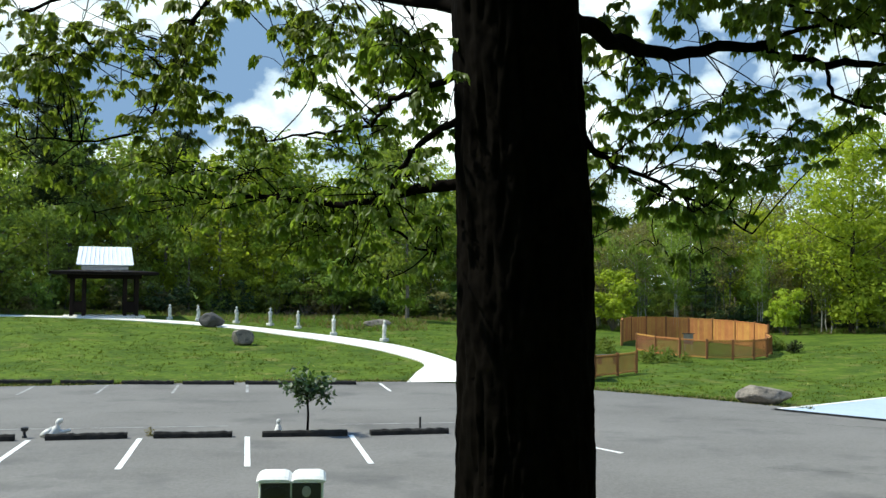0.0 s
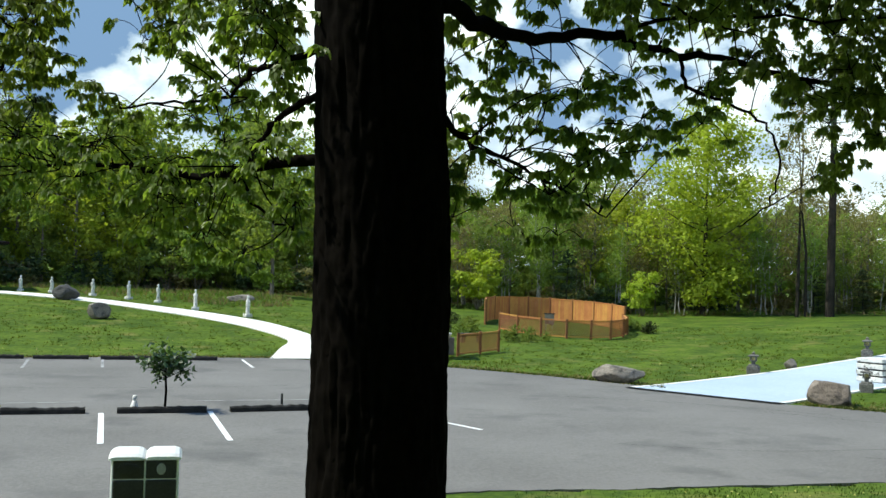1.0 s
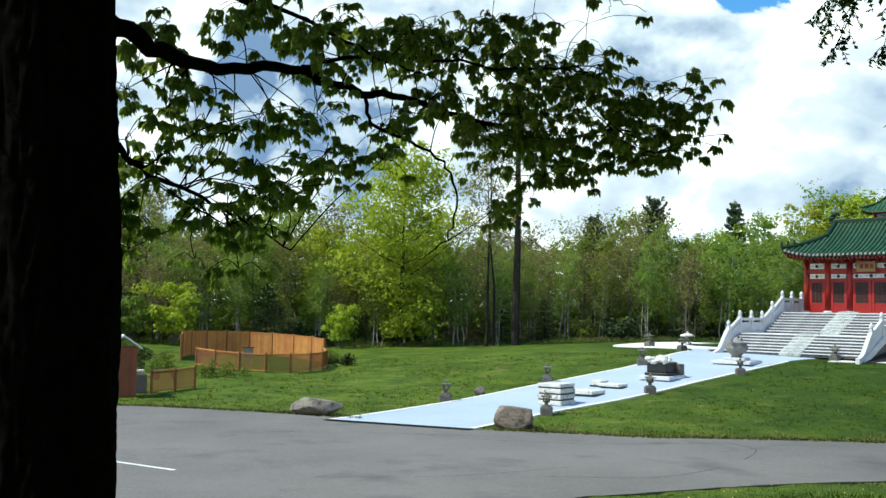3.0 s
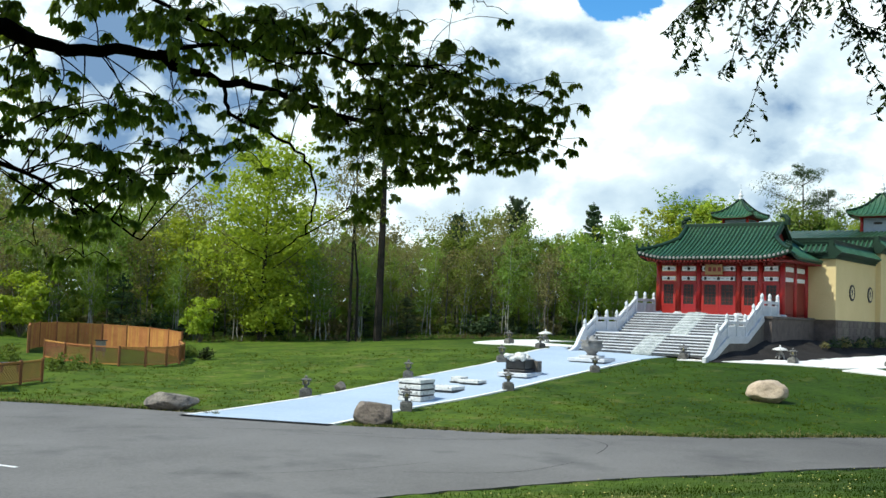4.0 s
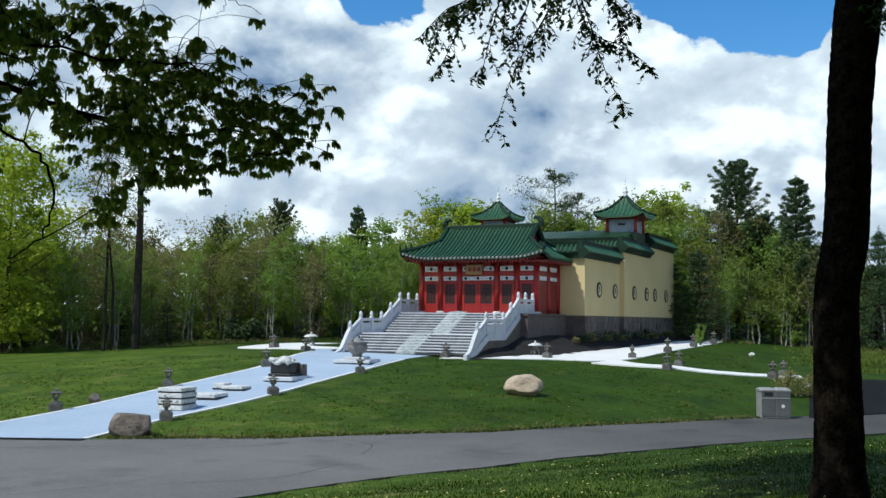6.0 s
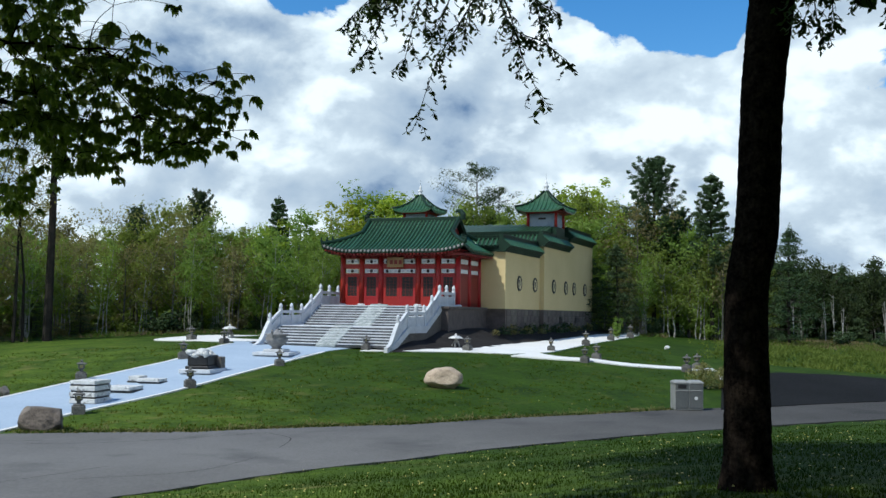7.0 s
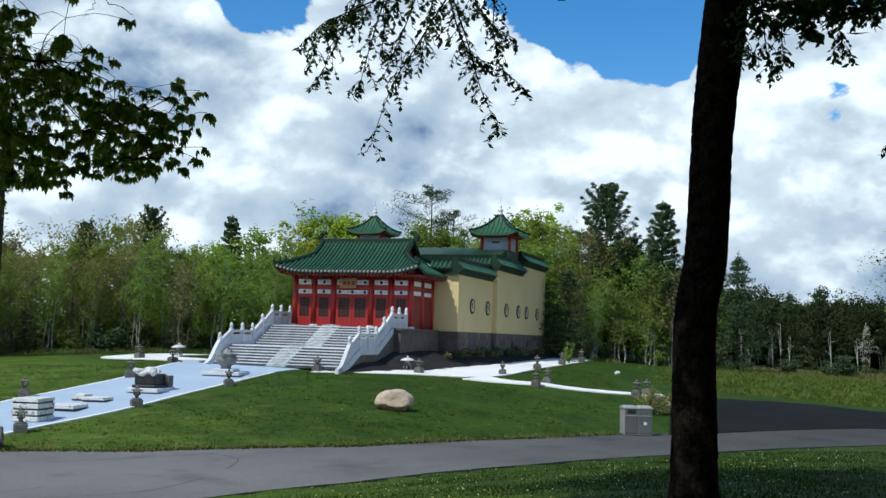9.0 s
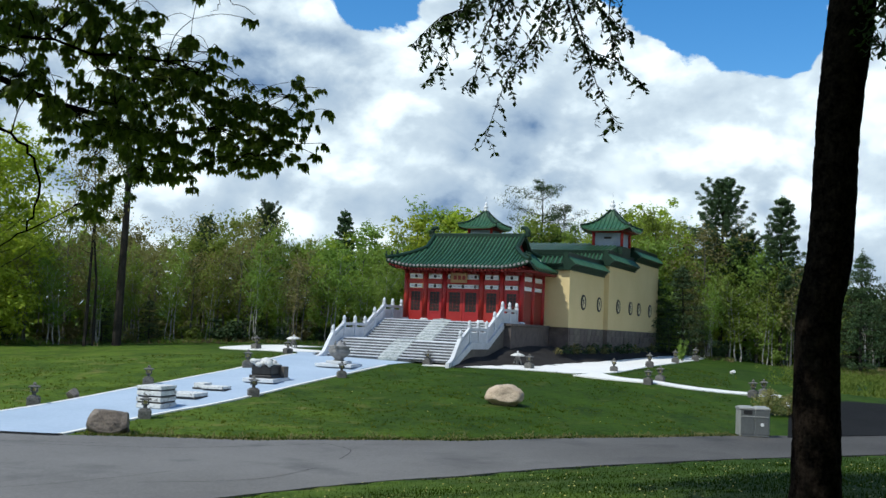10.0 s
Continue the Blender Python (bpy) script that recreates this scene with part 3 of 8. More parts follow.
for k in (-4, -3, -2, -1, 0, 1):
    line_mark("parking_line", bay(k, -4.4), bay(k, 0.0), 0.13)
for k in (-3, -2, -1, 0, 2):
    line_mark("parking_line", bay(k, 11.2), bay(k, 14.3), 0.10, mat=PAINT if k == 2 else FADED_PAINT)
line_mark("parking_line", (1.9, 27.3), (4.2, 23.8), 0.13)
for a, b in ((-3.0, -0.2), (0.9, 3.0)):
    line_mark("parking_line", bay(a, 2.1), bay(b, 2.1), 0.08, mat=FADED_PAINT)


tagged(line_mark("threshold", (10.75, 33.1), (14.35, 29.25), 0.34, 0.05, NEW_ASPHALT), "dark strip along the front edge of the blue walkway", "threshold", kind="structure")


def crack(points, width):
    """A thin dark crack that wanders over the asphalt."""
    pts = smooth_path([(*q, 0) for q in points], 8)
    bm, rows = bmesh.new(), []
    for k, c in enumerate(pts):
        d = (pts[min(k + 1, len(pts) - 1)] - pts[max(k - 1, 0)]).normalized()
        side = d.cross(Vector((0, 0, 1))) * width * (0.5 + 0.5 * abs(noise.noise((k * 0.7, width, 1))))
        c = c + side * 3 * noise.noise((k * 0.9, 4.0, width))
        rows.append([bm.verts.new((q.x, q.y, height(q.x, q.y) + 0.029)) for q in (c - side, c + side)])
    for a, b in zip(rows, rows[1:]):
        bm.faces.new((a[0], a[1], b[1], b[0]))
    bmesh.ops.recalc_face_normals(bm, faces=bm.faces)
    return tagged(link("crack", bm, NEW_ASPHALT), "dark crack in the worn asphalt", "crack", "cracks in the asphalt", "structure")


for pts, w in ((((13.0, 27.6), (15.5, 25.6), (17.5, 24.9), (20.5, 24.3)), 0.03), (((20.5, 24.3), (20.2, 22.8), (18.6, 21.4)), 0.03), (((8.0, 30.5), (11.5, 29.2), (14.8, 27.0)), 0.025),
               (((7.0, 22.0), (10.0, 21.2), (13.5, 21.6)), 0.02), (((12.0, 20.5), (14.5, 19.6), (17.0, 20.4)), 0.025), (((-12.0, 30.5), (-6.0, 31.0), (0.0, 32.5), (6.0, 34.0)), 0.02)):
    crack(pts, w * 0.55)

# ---- temple ----
TEMPLE = Matrix.Translation((50.92, 42.0, 0)) @ Matrix.Rotation(radians(-71), 4, "Z")   # x right along the front, y into the building


def make_temple():
    t = thing("temple", TEMPLE, "red and yellow temple with green tile roofs on stone base", "temple")
    CX, PZ, G = -4.2, 4.18, 1.0

    # stone base, with dressed courses
    base = part("base", box(box(bmesh.new(), -8.9, -2.9, G, 0.5, 4.3, PZ - 0.16), -10.1, 4.3, G, 1.86, 28.25, 4.12), BASE_STONE, t, "dark grey stone base")
    part("platform", box(bmesh.new(), -9.0, -3.0, PZ - 0.16, 0.6, 4.4, PZ, 0.02), BASE_STONE, t, "dark stone platform edge")
    blocks = {}
    rnd = random.Random(5)
    for row in range(6):
        y, z = 4.5, 1.35 + row * 0.46
        while y < 27.2:
            w = rnd.choice((0.9, 1.2, 1.5))
            if w not in blocks:
                bm = box(bmesh.new(), 0, 0, 0, 0.05, w - 0.03, 0.43, 0.015)
                o = part("stone", bm, BASE_STONE, base)
                blocks[w] = o.data
                o.matrix_basis = Matrix.Translation((1.85 if y < 12.5 else 2.2, y, z))
            else:
                share("stone", blocks[w], base, Matrix.Translation((1.85 if y < 12.5 else 2.2, y, z)))
            y += w
    for y in (17.4, 22.4):
        part("vent", box(bmesh.new(), 2.2, y - 0.35, 3.1, 2.285, y + 0.35, 3.6, 0.02), DARK_INSIDE, base, "dark vent opening")

    # walls: three blocks, each higher than the one before
    tiers = ((4.1, 12.5, 8.05), (12.5, 20.2, 8.95), (20.2, 28.3, 9.85))
    for i, (y0, y1, zt) in enumerate(tiers):
        out = 0.0 if i == 0 else 0.35
        x0, x1, th = -10.2, 1.9 + out, 0.35
        wall = part("wall", box(bmesh.new(), x1 - th, y0, 4.12, x1, y1 - 0.002, zt), YELLOW_WALL, t, "yellow stucco wall")
        part("wall", box(bmesh.new(), x0, y0, 4.12, x0 + th, y1 - 0.002, zt), YELLOW_WALL, t, "yellow stucco wall")
        part("wall", box(bmesh.new(), x0 + th, y0, 4.12, x1 - th, y0 + th, zt), YELLOW_WALL, t, "yellow stucco wall")
        if i == 2:
            part("wall", box(bmesh.new(), x0 + th, y1 - th, 4.12, x1 - th, y1 - 0.002, zt), YELLOW_WALL, t, "yellow stucco wall")
        if i:
            part("wall_base", box(bmesh.new(), 1.91, y0, G, x1 - 0.03, y1, 4.12), BASE_STONE, t, "dark grey stone base")
        for y in ((7.3, 11.2), (15.2, 18.9), (21.6, 25.4))[i]:
            round_window(wall, x1, y, 5.95)
        coping(t, x0, x1, y0, y1, zt, back=(i == 2))
        part("flat_roof", box(bmesh.new(), x0 + th, y0 + th, zt - 0.5, x1 - th, y1 - th, zt - 0.35), DARK_GREEN, t)

    # porch
    for x in (-8.35, -6.93, -5.5, -2.8, -1.38, 0.0):
        col = bmesh.new()
        cone(col, (x, 0, PZ + 0.12), (x, 0, 7.75), 0.19, 0.175, 16)
        c = part("column", col, RED_PAINT, t, "round red column", True)
        part("plinth", lathe(bmesh.new(), ((0.28, PZ), (0.30, PZ + 0.06), (0.22, PZ + 0.14)), 16, Matrix.Translation((x, 0, 0))), MARBLE, c, "stone column plinth")
    for y in (2.0, 4.0):
        part("column", cone(bmesh.new(), (0, y, PZ), (0, y, 7.75), 0.18, 0.17, 14), RED_PAINT, t, "round red column", True)
    part("side_wall", box(bmesh.new(), -0.12, 0.1, PZ, 0.02, 4.08, 6.3), DARK_RED, t, "dark red boarded side wall")
    part("side_wall", box(bmesh.new(), -8.47, 0.1, PZ, -8.33, 4.08, 6.3), DARK_RED, t, "dark red boarded side wall")
    for z0, z1 in ((6.22, 6.36), (6.66, 6.98), (7.34, 7.8)):
        # the top beam's darker red carries the deep shadow under the eaves
        part("beam", box(bmesh.new(), -8.5, -0.07, z0, 0.15, 0.09, z1, 0.015), RED_PAINT if z1 < 7 else DARK_RED, t)
        part("beam", box(bmesh.new(), -0.08, 0.1, z0, 0.08, 4.08, z1, 0.015), DARK_RED, t)
    xs = (-8.35, -6.93, -5.5, -2.8, -1.38, 0.0)
    for a, b in zip(xs, xs[1:]):
        for z0, z1 in ((6.36, 6.66), (6.98, 7.32)):
            pan = part("panel", box(bmesh.new(), a + 0.24, -0.055, z0 + 0.02, b - 0.24, 0.05, z1 - 0.02, 0.012), WHITE_PANEL, t, "white painted frieze panel")
            n = 3 if b - a > 2 else 1
            for k in range(n):
                cx = a + (b - a) * (k + 0.5) / n
                for sx in (-1, 1):
                    part("inlay", box(bmesh.new(), cx + sx * 0.27 - 0.09, -0.064, (z0 + z1) / 2 - 0.025, cx + sx * 0.27 + 0.09, -0.05, (z0 + z1) / 2 + 0.025, 0.004), BLUE_GREY, pan)
                part("ornament", lathe(bmesh.new(), ((0.11, 0), (0.10, 0.03), (0.04, 0.04)), 10, Matrix.Translation((cx, -0.055, (z0 + z1) / 2)) @ Matrix.Rotation(radians(90), 4, "X")), DARK_INSIDE, pan, "dark painted ornament")
        doors = 2 if b - a > 2 else 1
        w = (b - a - 0.36) / doors
        for k in range(doors):
            x0 = a + 0.18 + k * w
            make_leaf(t, x0 + 0.01, x0 + w - 0.01, PZ + 0.03, 6.22)
    for y0, y1 in ((0.2, 1.85), (2.15, 3.85)):
        for z0, z1 in ((6.36, 6.66), (6.98, 7.32)):
            part("panel", box(bmesh.new(), -0.05, y0 + 0.1, z0 + 0.02, 0.055, y1 - 0.1, z1 - 0.02, 0.012), WHITE_PANEL, t, "white painted frieze panel")
        part("side_door", box(bmesh.new(), 0.0, y0 + 0.1, PZ + 0.15, 0.05, y1 - 0.1, 6.1, 0.02), DARK_RED, t, "dark red side door")
    board = part("name_board", box(bmesh.new(), -4.95, -0.35, 6.74, -3.75, -0.26, 7.42, 0.03, Matrix.Translation((0, 0, 0))), GOLD, t, "gilded name board")
    for k in range(3):
        part("lettering", box(bmesh.new(), -4.72 + 0.32 * k, -0.368, 6.95, -4.5 + 0.32 * k, -0.349, 7.22, 0.004), DARK_RED, board)

    main_roof(t)
    # the pitched roof between the towers
    bm = bmesh.new()
    sect = ((13.0, 9.75), (13.0, 9.95), (17.3, 11.0), (17.7, 11.0), (21.3, 9.95), (21.3, 9.75))
    a, b = [bm.verts.new((-10.9, y, z)) for y, z in sect], [bm.verts.new((1.8, y, z)) for y, z in sect]
    for k in range(6):
        bm.faces.new((a[k], a[(k + 1) % 6], b[(k + 1) % 6], b[k]))
    bm.faces.new(a[::-1]); bm.faces.new(b)
    bmesh.ops.recalc_face_normals(bm, faces=bm.faces)
    low = part("low_roof", bm, GREEN_TILE, t, "low green tiled roof behind the parapet")
    first = None
    for k in range(37):
        m = Matrix.Translation((-10.7 + 0.34 * k, 0, 0))
        if first is None:
            first = part("roof_tile", tube(bmesh.new(), ((0, 12.95, 9.97), (0, 17.3, 11.03)), (0.08, 0.08), 6), GREEN_TILE, low)
            first.matrix_basis = m
        else:
            share("roof_tile", first.data, low, m)
    for x, y, size in ((-10.1, 17.4, 0.88), (0.95, 17.4, 1.0)):
        tower(t, x, y, size)


def round_window(wall, x, y, z):
    """A round opening: a dark ring that is thicker on one side, and a pale carved disc inside it."""
    turn = Matrix.Translation((x - 0.01, y, z)) @ Matrix.Rotation(radians(90), 4, "Y")
    bm, n = bmesh.new(), 22
    rings = []
    # the ring's offset inner edge draws the recess shadow as a dark crescent
    for r, h, off in ((0.55, 0.0, 0), (0.54, 0.06, 0), (0.41, 0.06, 0.07), (0.41, 0.02, 0.07)):
        rings.append([bm.verts.new(turn @ Vector((math.cos(2 * math.pi * k / n) * r, math.sin(2 * math.pi * k / n) * r + off, h))) for k in range(n)])
    for a, b in zip(rings, rings[1:]):
        for k in range(n):
            bm.faces.new((a[k], a[(k + 1) % n], b[(k + 1) % n], b[k]))
    w = part("window", bm, DARK_INSIDE, wall, "round window with a dark ring that holds the recess shadow")
    part("pane", lathe(bmesh.new(), ((0.41, 0.0), (0.41, 0.03), (0.15, 0.035)), 20, turn @ Matrix.Translation((0, 0.07, 0))), WINDOW_DISC, w, "pale carved disc")
    bm = bmesh.new()
    for px, py, r in ((-0.12, 0.0, 0.13), (0.05, 0.1, 0.07), (0.16, -0.06, 0.05)):
        lathe(bm, ((r, 0.0), (r * 0.9, 0.025), (r * 0.4, 0.03)), 9, turn @ Matrix.Translation((px, py, 0.03)))
    part("ornament", bm, DARK_INSIDE, w, "dark carved ornament")
    return w


def make_leaf(t, x0, x1, z0, z1):
    """A lattice door leaf: red frame, dark lattice above, solid panel below."""
    bm = bmesh.new()
    s = 0.17
    box(bm, x0, -0.02, z0, x0 + s, 0.05, z1); box(bm, x1 - s, -0.02, z0, x1, 0.05, z1)
    for a, b in ((z0, z0 + 0.1), (z0 + 0.5, z0 + 0.62), (z1 - 0.1, z1)):
        box(bm, x0 + s, -0.02, a, x1 - s, 0.05, b)
    box(bm, x0 + s, 0.0, z0 + 0.1, x1 - s, 0.04, z0 + 0.5)
    leaf = part("door_leaf", bm, RED_PAINT, t, "red door leaf")
    bm = box(bmesh.new(), x0 + s, 0.02, z0 + 0.62, x1 - s, 0.045, z1 - 0.1)
    part("lattice_backing", bm, DARK_INSIDE, leaf, "dark glazing behind lattice")
    bm = bmesh.new()
    w, h = x1 - x0 - 2 * s, z1 - 0.1 - z0 - 0.62
    for k in range(1, 3):
        box(bm, x0 + s + w * k / 3 - 0.008, -0.005, z0 + 0.62, x0 + s + w * k / 3 + 0.008, 0.018, z1 - 0.1)
    for k in range(1, 6):
        box(bm, x0 + s, -0.002, z0 + 0.62 + h * k / 6 - 0.008, x1 - s, 0.016, z0 + 0.62 + h * k / 6 + 0.008)
    part("lattice", bm, DARK_RED, leaf, "dark red lattice")


def coping(t, x0, x1, y0, y1, z, back=False):
    """A tiled ridge along the top of a wall block: front and two sides, with rows of tiles that hang over."""
    def run(p, q, inward):
        d = (q - p).normalized()
        length = (q - p).length
        n = inward.normalized()
        bm = bmesh.new()
        prof = ((-0.10, -0.04), (-0.10, 0.10), (-0.20, 0.10), (-0.20, 0.22), (-0.34, 0.22), (-0.34, 0.31), (-0.44, 0.31), (-0.44, 0.38), (0.06, 0.80), (0.06, 0.90), (0.01, 0.90), (0.01, 0.97), (0.08, 0.97), (0.08, 1.07), (0.03, 1.07), (0.03, 1.16), (0.40, 1.16), (0.40, 1.07), (0.36, 0.97), (0.36, 0.84), (0.75, 0.3), (0.75, -0.04))
        a = [bm.verts.new(p + n * u + Vector((0, 0, v))) for u, v in prof]
        b = [bm.verts.new(q + n * u + Vector((0, 0, v))) for u, v in prof]
        for k in range(len(prof)):
            bm.faces.new((a[k], a[(k + 1) % len(prof)], b[(k + 1) % len(prof)], b[k]))
        bm.faces.new(a[::-1]); bm.faces.new(b)
        bmesh.ops.recalc_face_normals(bm, faces=bm.faces)
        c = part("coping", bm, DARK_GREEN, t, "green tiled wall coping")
        bm = cone(bmesh.new(), (0, 0, 0), Vector((0, 0, 0)) + n * 0.50 + Vector((0, 0, 0.50)), 0.085, 0.07, 8)
        count = max(2, int(length / 0.32))
        first = None
        for k in range(count):
            m = Matrix.Translation(p + d * (length * (k + 0.5) / count) - n * 0.44 + Vector((0, 0, 0.36)))
            if first is None:
                first = part("roof_tile", bm, GREEN_TILE, c)
                first.matrix_basis = m
            else:
                share("roof_tile", first.data, c, m)
    run(Vector((x1, y0 - 0.3, z)), Vector((x1, y1 - 0.25, z)), Vector((-1, 0, 0)))
    run(Vector((x0, y0 - 0.3, z)), Vector((x0, y1 - 0.25, z)), Vector((1, 0, 0)))
    run(Vector((x0 + 0.45, y0, z + 0.003)), Vector((x1 - 0.45, y0, z + 0.003)), Vector((0, 1, 0)))


def main_roof(t):
    """Hip-and-gable roof: concave slopes with rows of half-round tiles, upturned corners, ridges with ornaments."""
    XL, XR, YF, YB = -9.35, 1.0, -1.35, 5.7
    ZE, ZR, RX0, RX1, RY = 7.78, 10.08, -7.5, -0.75, 2.2

    def z_front(v):
        return ZE + (ZR - ZE) * (0.62 * v + 0.38 * v * v)

    def lift(s):
        """The eaves rise towards the corners; s runs from 0 to 1 along them."""
        c = abs(2 * s - 1)
        return 0.42 * max(0, c - 0.55) ** 2 / 0.2025

    def front(s, v, back=False):
        v = min(v, 1)
        x0, x1 = XL + (RX0 - XL) * min(v / 0.62, 1) * 1.0, XR + (RX1 - XR) * min(v / 0.62, 1)
        y = YF + (RY - YF) * v if not back else YB + (RY - YB) * v
        return Vector((x0 + (x1 - x0) * s, y, z_front(v) + lift(s) * (1 - v) ** 2))
    n, m = 40, 10
    for back in (False, True):
        bm = bmesh.new()
        g = [[bm.verts.new(front(i / n, j / m, back)) for j in range(m + 1)] for i in range(n + 1)]
        for i in range(n):
            for j in range(m):
                bm.faces.new((g[i][j], g[i + 1][j], g[i + 1][j + 1], g[i][j + 1]))
        ext = bmesh.ops.extrude_face_region(bm, geom=bm.faces[:])
        for v in (e for e in ext["geom"] if isinstance(e, bmesh.types.BMVert)):
            v.co.z -= 0.14
        bmesh.ops.recalc_face_normals(bm, faces=bm.faces)
        # slope a darker green than its tile rows, to darken the grooves between them
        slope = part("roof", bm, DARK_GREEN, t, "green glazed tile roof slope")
        if back:
            continue
        # rows of round tiles run straight up the slope
        k = 0
        x = XL + 0.25
        while x < XR - 0.1:
            # where this row meets the hip
            vmax = 1.0
            if x < RX0:
                vmax = 0.62 * (x - XL) / (RX0 - XL)
            elif x > RX1:
                vmax = 0.62 * (XR - x) / (XR - RX1)
            pts = []
            steps = max(4, int(26 * vmax))
            for j in range(steps + 1):
                v = vmax * j / steps
                a, b = front(0, v), front(1, v)
                s = min(max((x - a.x) / (b.x - a.x), 0), 1)
                p = front(s, v)
                pts.append((x, p.y - (0.06 if j == 0 else 0), p.z + 0.02))
            row = part("roof_tile", tube(bmesh.new(), pts, [0.092 if q % 2 == 0 else 0.072 for q in range(steps + 1)], 6), GREEN_TILE, slope)
            cap = part("tile_end", lathe(bmesh.new(), ((0.09, 0), (0.09, 0.03), (0.04, 0.04)), 8, Matrix.Translation((x, pts[0][1] - 0.0, pts[0][2])) @ Matrix.Rotation(radians(90), 4, "X")), STONE, row)
            x += 0.275
            k += 1
    # side skirts below the gables
    for side, xe, xr in ((1, XR, RX1), (-1, XL, RX0)):
        bm = bmesh.new()
        g = []
        for i in range(13):
            s = i / 12
            line = []
            for j in range(6):
                v = 0.62 * j / 5
                y0, y1 = YF + (RY - YF) * v, YB + (RY - YB) * v
                f = v / 0.62
                line.append(bm.verts.new((xe + (xr - xe) * f, y0 + (y1 - y0) * s, z_front(v) + lift(s) * (1 - v) ** 2)))
            g.append(line)
        for i in range(12):
            for j in range(5):
                bm.faces.new((g[i][j], g[i + 1][j], g[i + 1][j + 1], g[i][j + 1]))
        ext = bmesh.ops.extrude_face_region(bm, geom=bm.faces[:])
        for v in (e for e in ext["geom"] if isinstance(e, bmesh.types.BMVert)):
            v.co.z -= 0.14
        bmesh.ops.recalc_face_normals(bm, faces=bm.faces)
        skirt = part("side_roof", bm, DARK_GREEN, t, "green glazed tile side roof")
        for i in range(1, 22):
            s = i / 22
            vtop = 0.60
            pts = []
            for j in range(6):
                v = vtop * j / 5
                y0, y1 = YF + (RY - YF) * v, YB + (RY - YB) * v
                yy = YF + (YB - YF) * s
                if not (y0 - 0.02 <= yy <= y1 + 0.02):
                    break
                pts.append((xe + (xr - xe) * v / 0.62 + side * (0.06 if j == 0 else 0), yy, z_front(v) + lift((yy - y0) / max(y1 - y0, .1)) * (1 - v) ** 2 + 0.02))
            if len(pts) > 1:
                part("roof_tile", tube(bmesh.new(), pts, [0.085] * len(pts), 6), GREEN_TILE, skirt, "", True)
        # gable wall
        v = 0.62
        y0, y1, zz = YF + (RY - YF) * v, YB + (RY - YB) * v, z_front(v)
        bm = bmesh.new()
        xg = xr - side * 0.35
        tri = [(y0 + 0.1, zz - 0.15), (y1 - 0.1, zz - 0.15), (RY, ZR - 0.15)]
        a = [bm.verts.new((xg, y, z)) for y, z in tri]
        b = [bm.verts.new((xg - side * 0.15, y, z)) for y, z in tri]
        bm.faces.new(a); bm.faces.new(b[::-1])
        for k in range(3):
            bm.faces.new((a[k], b[k], b[(k + 1) % 3], a[(k + 1) % 3]))
        bmesh.ops.recalc_face_normals(bm, faces=bm.faces)
        part("gable", bm, DARK_RED, t, "dark gable board")
        # ridges down the gable edge and along the hip
        for yb_, ybe in ((YF, y0), (YB, y1)):
            pts, rad = [], []
            for j in range(7):
                v2 = 0.62 + 0.38 * j / 6
                yy = yb_ + (RY - yb_) * v2
                pts.append((xr - side * 0.06, yy, z_front(v2) + 0.12))
            part("gable_ridge", tube(bmesh.new(), pts, [0.15] * 7, 8), DARK_GREEN, t, "green tile gable ridge")
            pts = []
            for j in range(8):
                v2 = 0.62 * (1 - j / 7)
                yy = yb_ + (RY - yb_) * v2
                pts.append((xe + (xr - xe) * v2 / 0.62, yy, z_front(v2) + lift(0) * (1 - v2) ** 2 + 0.12))
            hip = part("hip_ridge", tube(bmesh.new(), pts, [0.14] * 7 + [0.11], 8), DARK_GREEN, t, "green tile hip ridge")
            e = Vector(pts[-1])
            for q in range(3):
                c = Vector(pts[-1 - q])
                part("ornament", lathe(bmesh.new(), ((0.08, 0), (0.10, 0.12), (0.05, 0.2), (0.07, 0.27), (0.01, 0.34)), 8, Matrix.Translation(c + Vector((0, 0, 0.08)))), DARK_GREEN, hip)
    bm = box(bmesh.new(), RX0 - 0.1, RY - 0.14, ZR - 0.1, RX1 + 0.1, RY + 0.14, ZR + 0.22, 0.04)
    ridge = part("ridge", bm, DARK_GREEN, t, "green tile main ridge")
    for x, s in ((RX0, 1), (RX1, -1)):
        bm = bmesh.new()
        tube(bm, [(x - s * 0.2, RY, ZR), (x - s * 0.22, RY, ZR + 0.35), (x - s * 0.05, RY, ZR + 0.58), (x + s * 0.2, RY, ZR + 0.62), (x + s * 0.3, RY, ZR + 0.48)], [0.2, 0.2, 0.16, 0.12, 0.05], 8)
        part("ridge_ornament", bm, DARK_GREEN, ridge, "curled ridge ornament")
    # rafters under the eaves
    sof = part("soffit", box(bmesh.new(), XL + 0.5, YF + 0.45, 7.62, XR - 0.5, YB - 0.45, 7.72), DARK_RED, t, "dark red soffit")
    raf = None
    x = XL + 0.3
    while x < XR - 0.25:
        s = (x - XL) / (XR - XL)
        m = Matrix.Translation((x, 0, lift(s) * 0.9))
        if raf is None:
            bm = box(bmesh.new(), -0.05, YF + 0.02, ZE - 0.26, 0.05, YF + 1.5, ZE - 0.15, 0.01)
            raf = part("rafter", bm, DARK_RED, sof)
            raf.matrix_basis = m
        else:
            share("rafter", raf.data, sof, m)
        x += 0.24
    raf = None
    for i in range(27):
        y = YF + 0.4 + i * 0.24
        m = Matrix.Translation((0, y, 0))
        if raf is None:
            raf = part("rafter", box(bmesh.new(), XR - 1.5, -0.05, ZE - 0.26, XR - 0.02, 0.05, ZE - 0.15, 0.01), DARK_RED, sof)
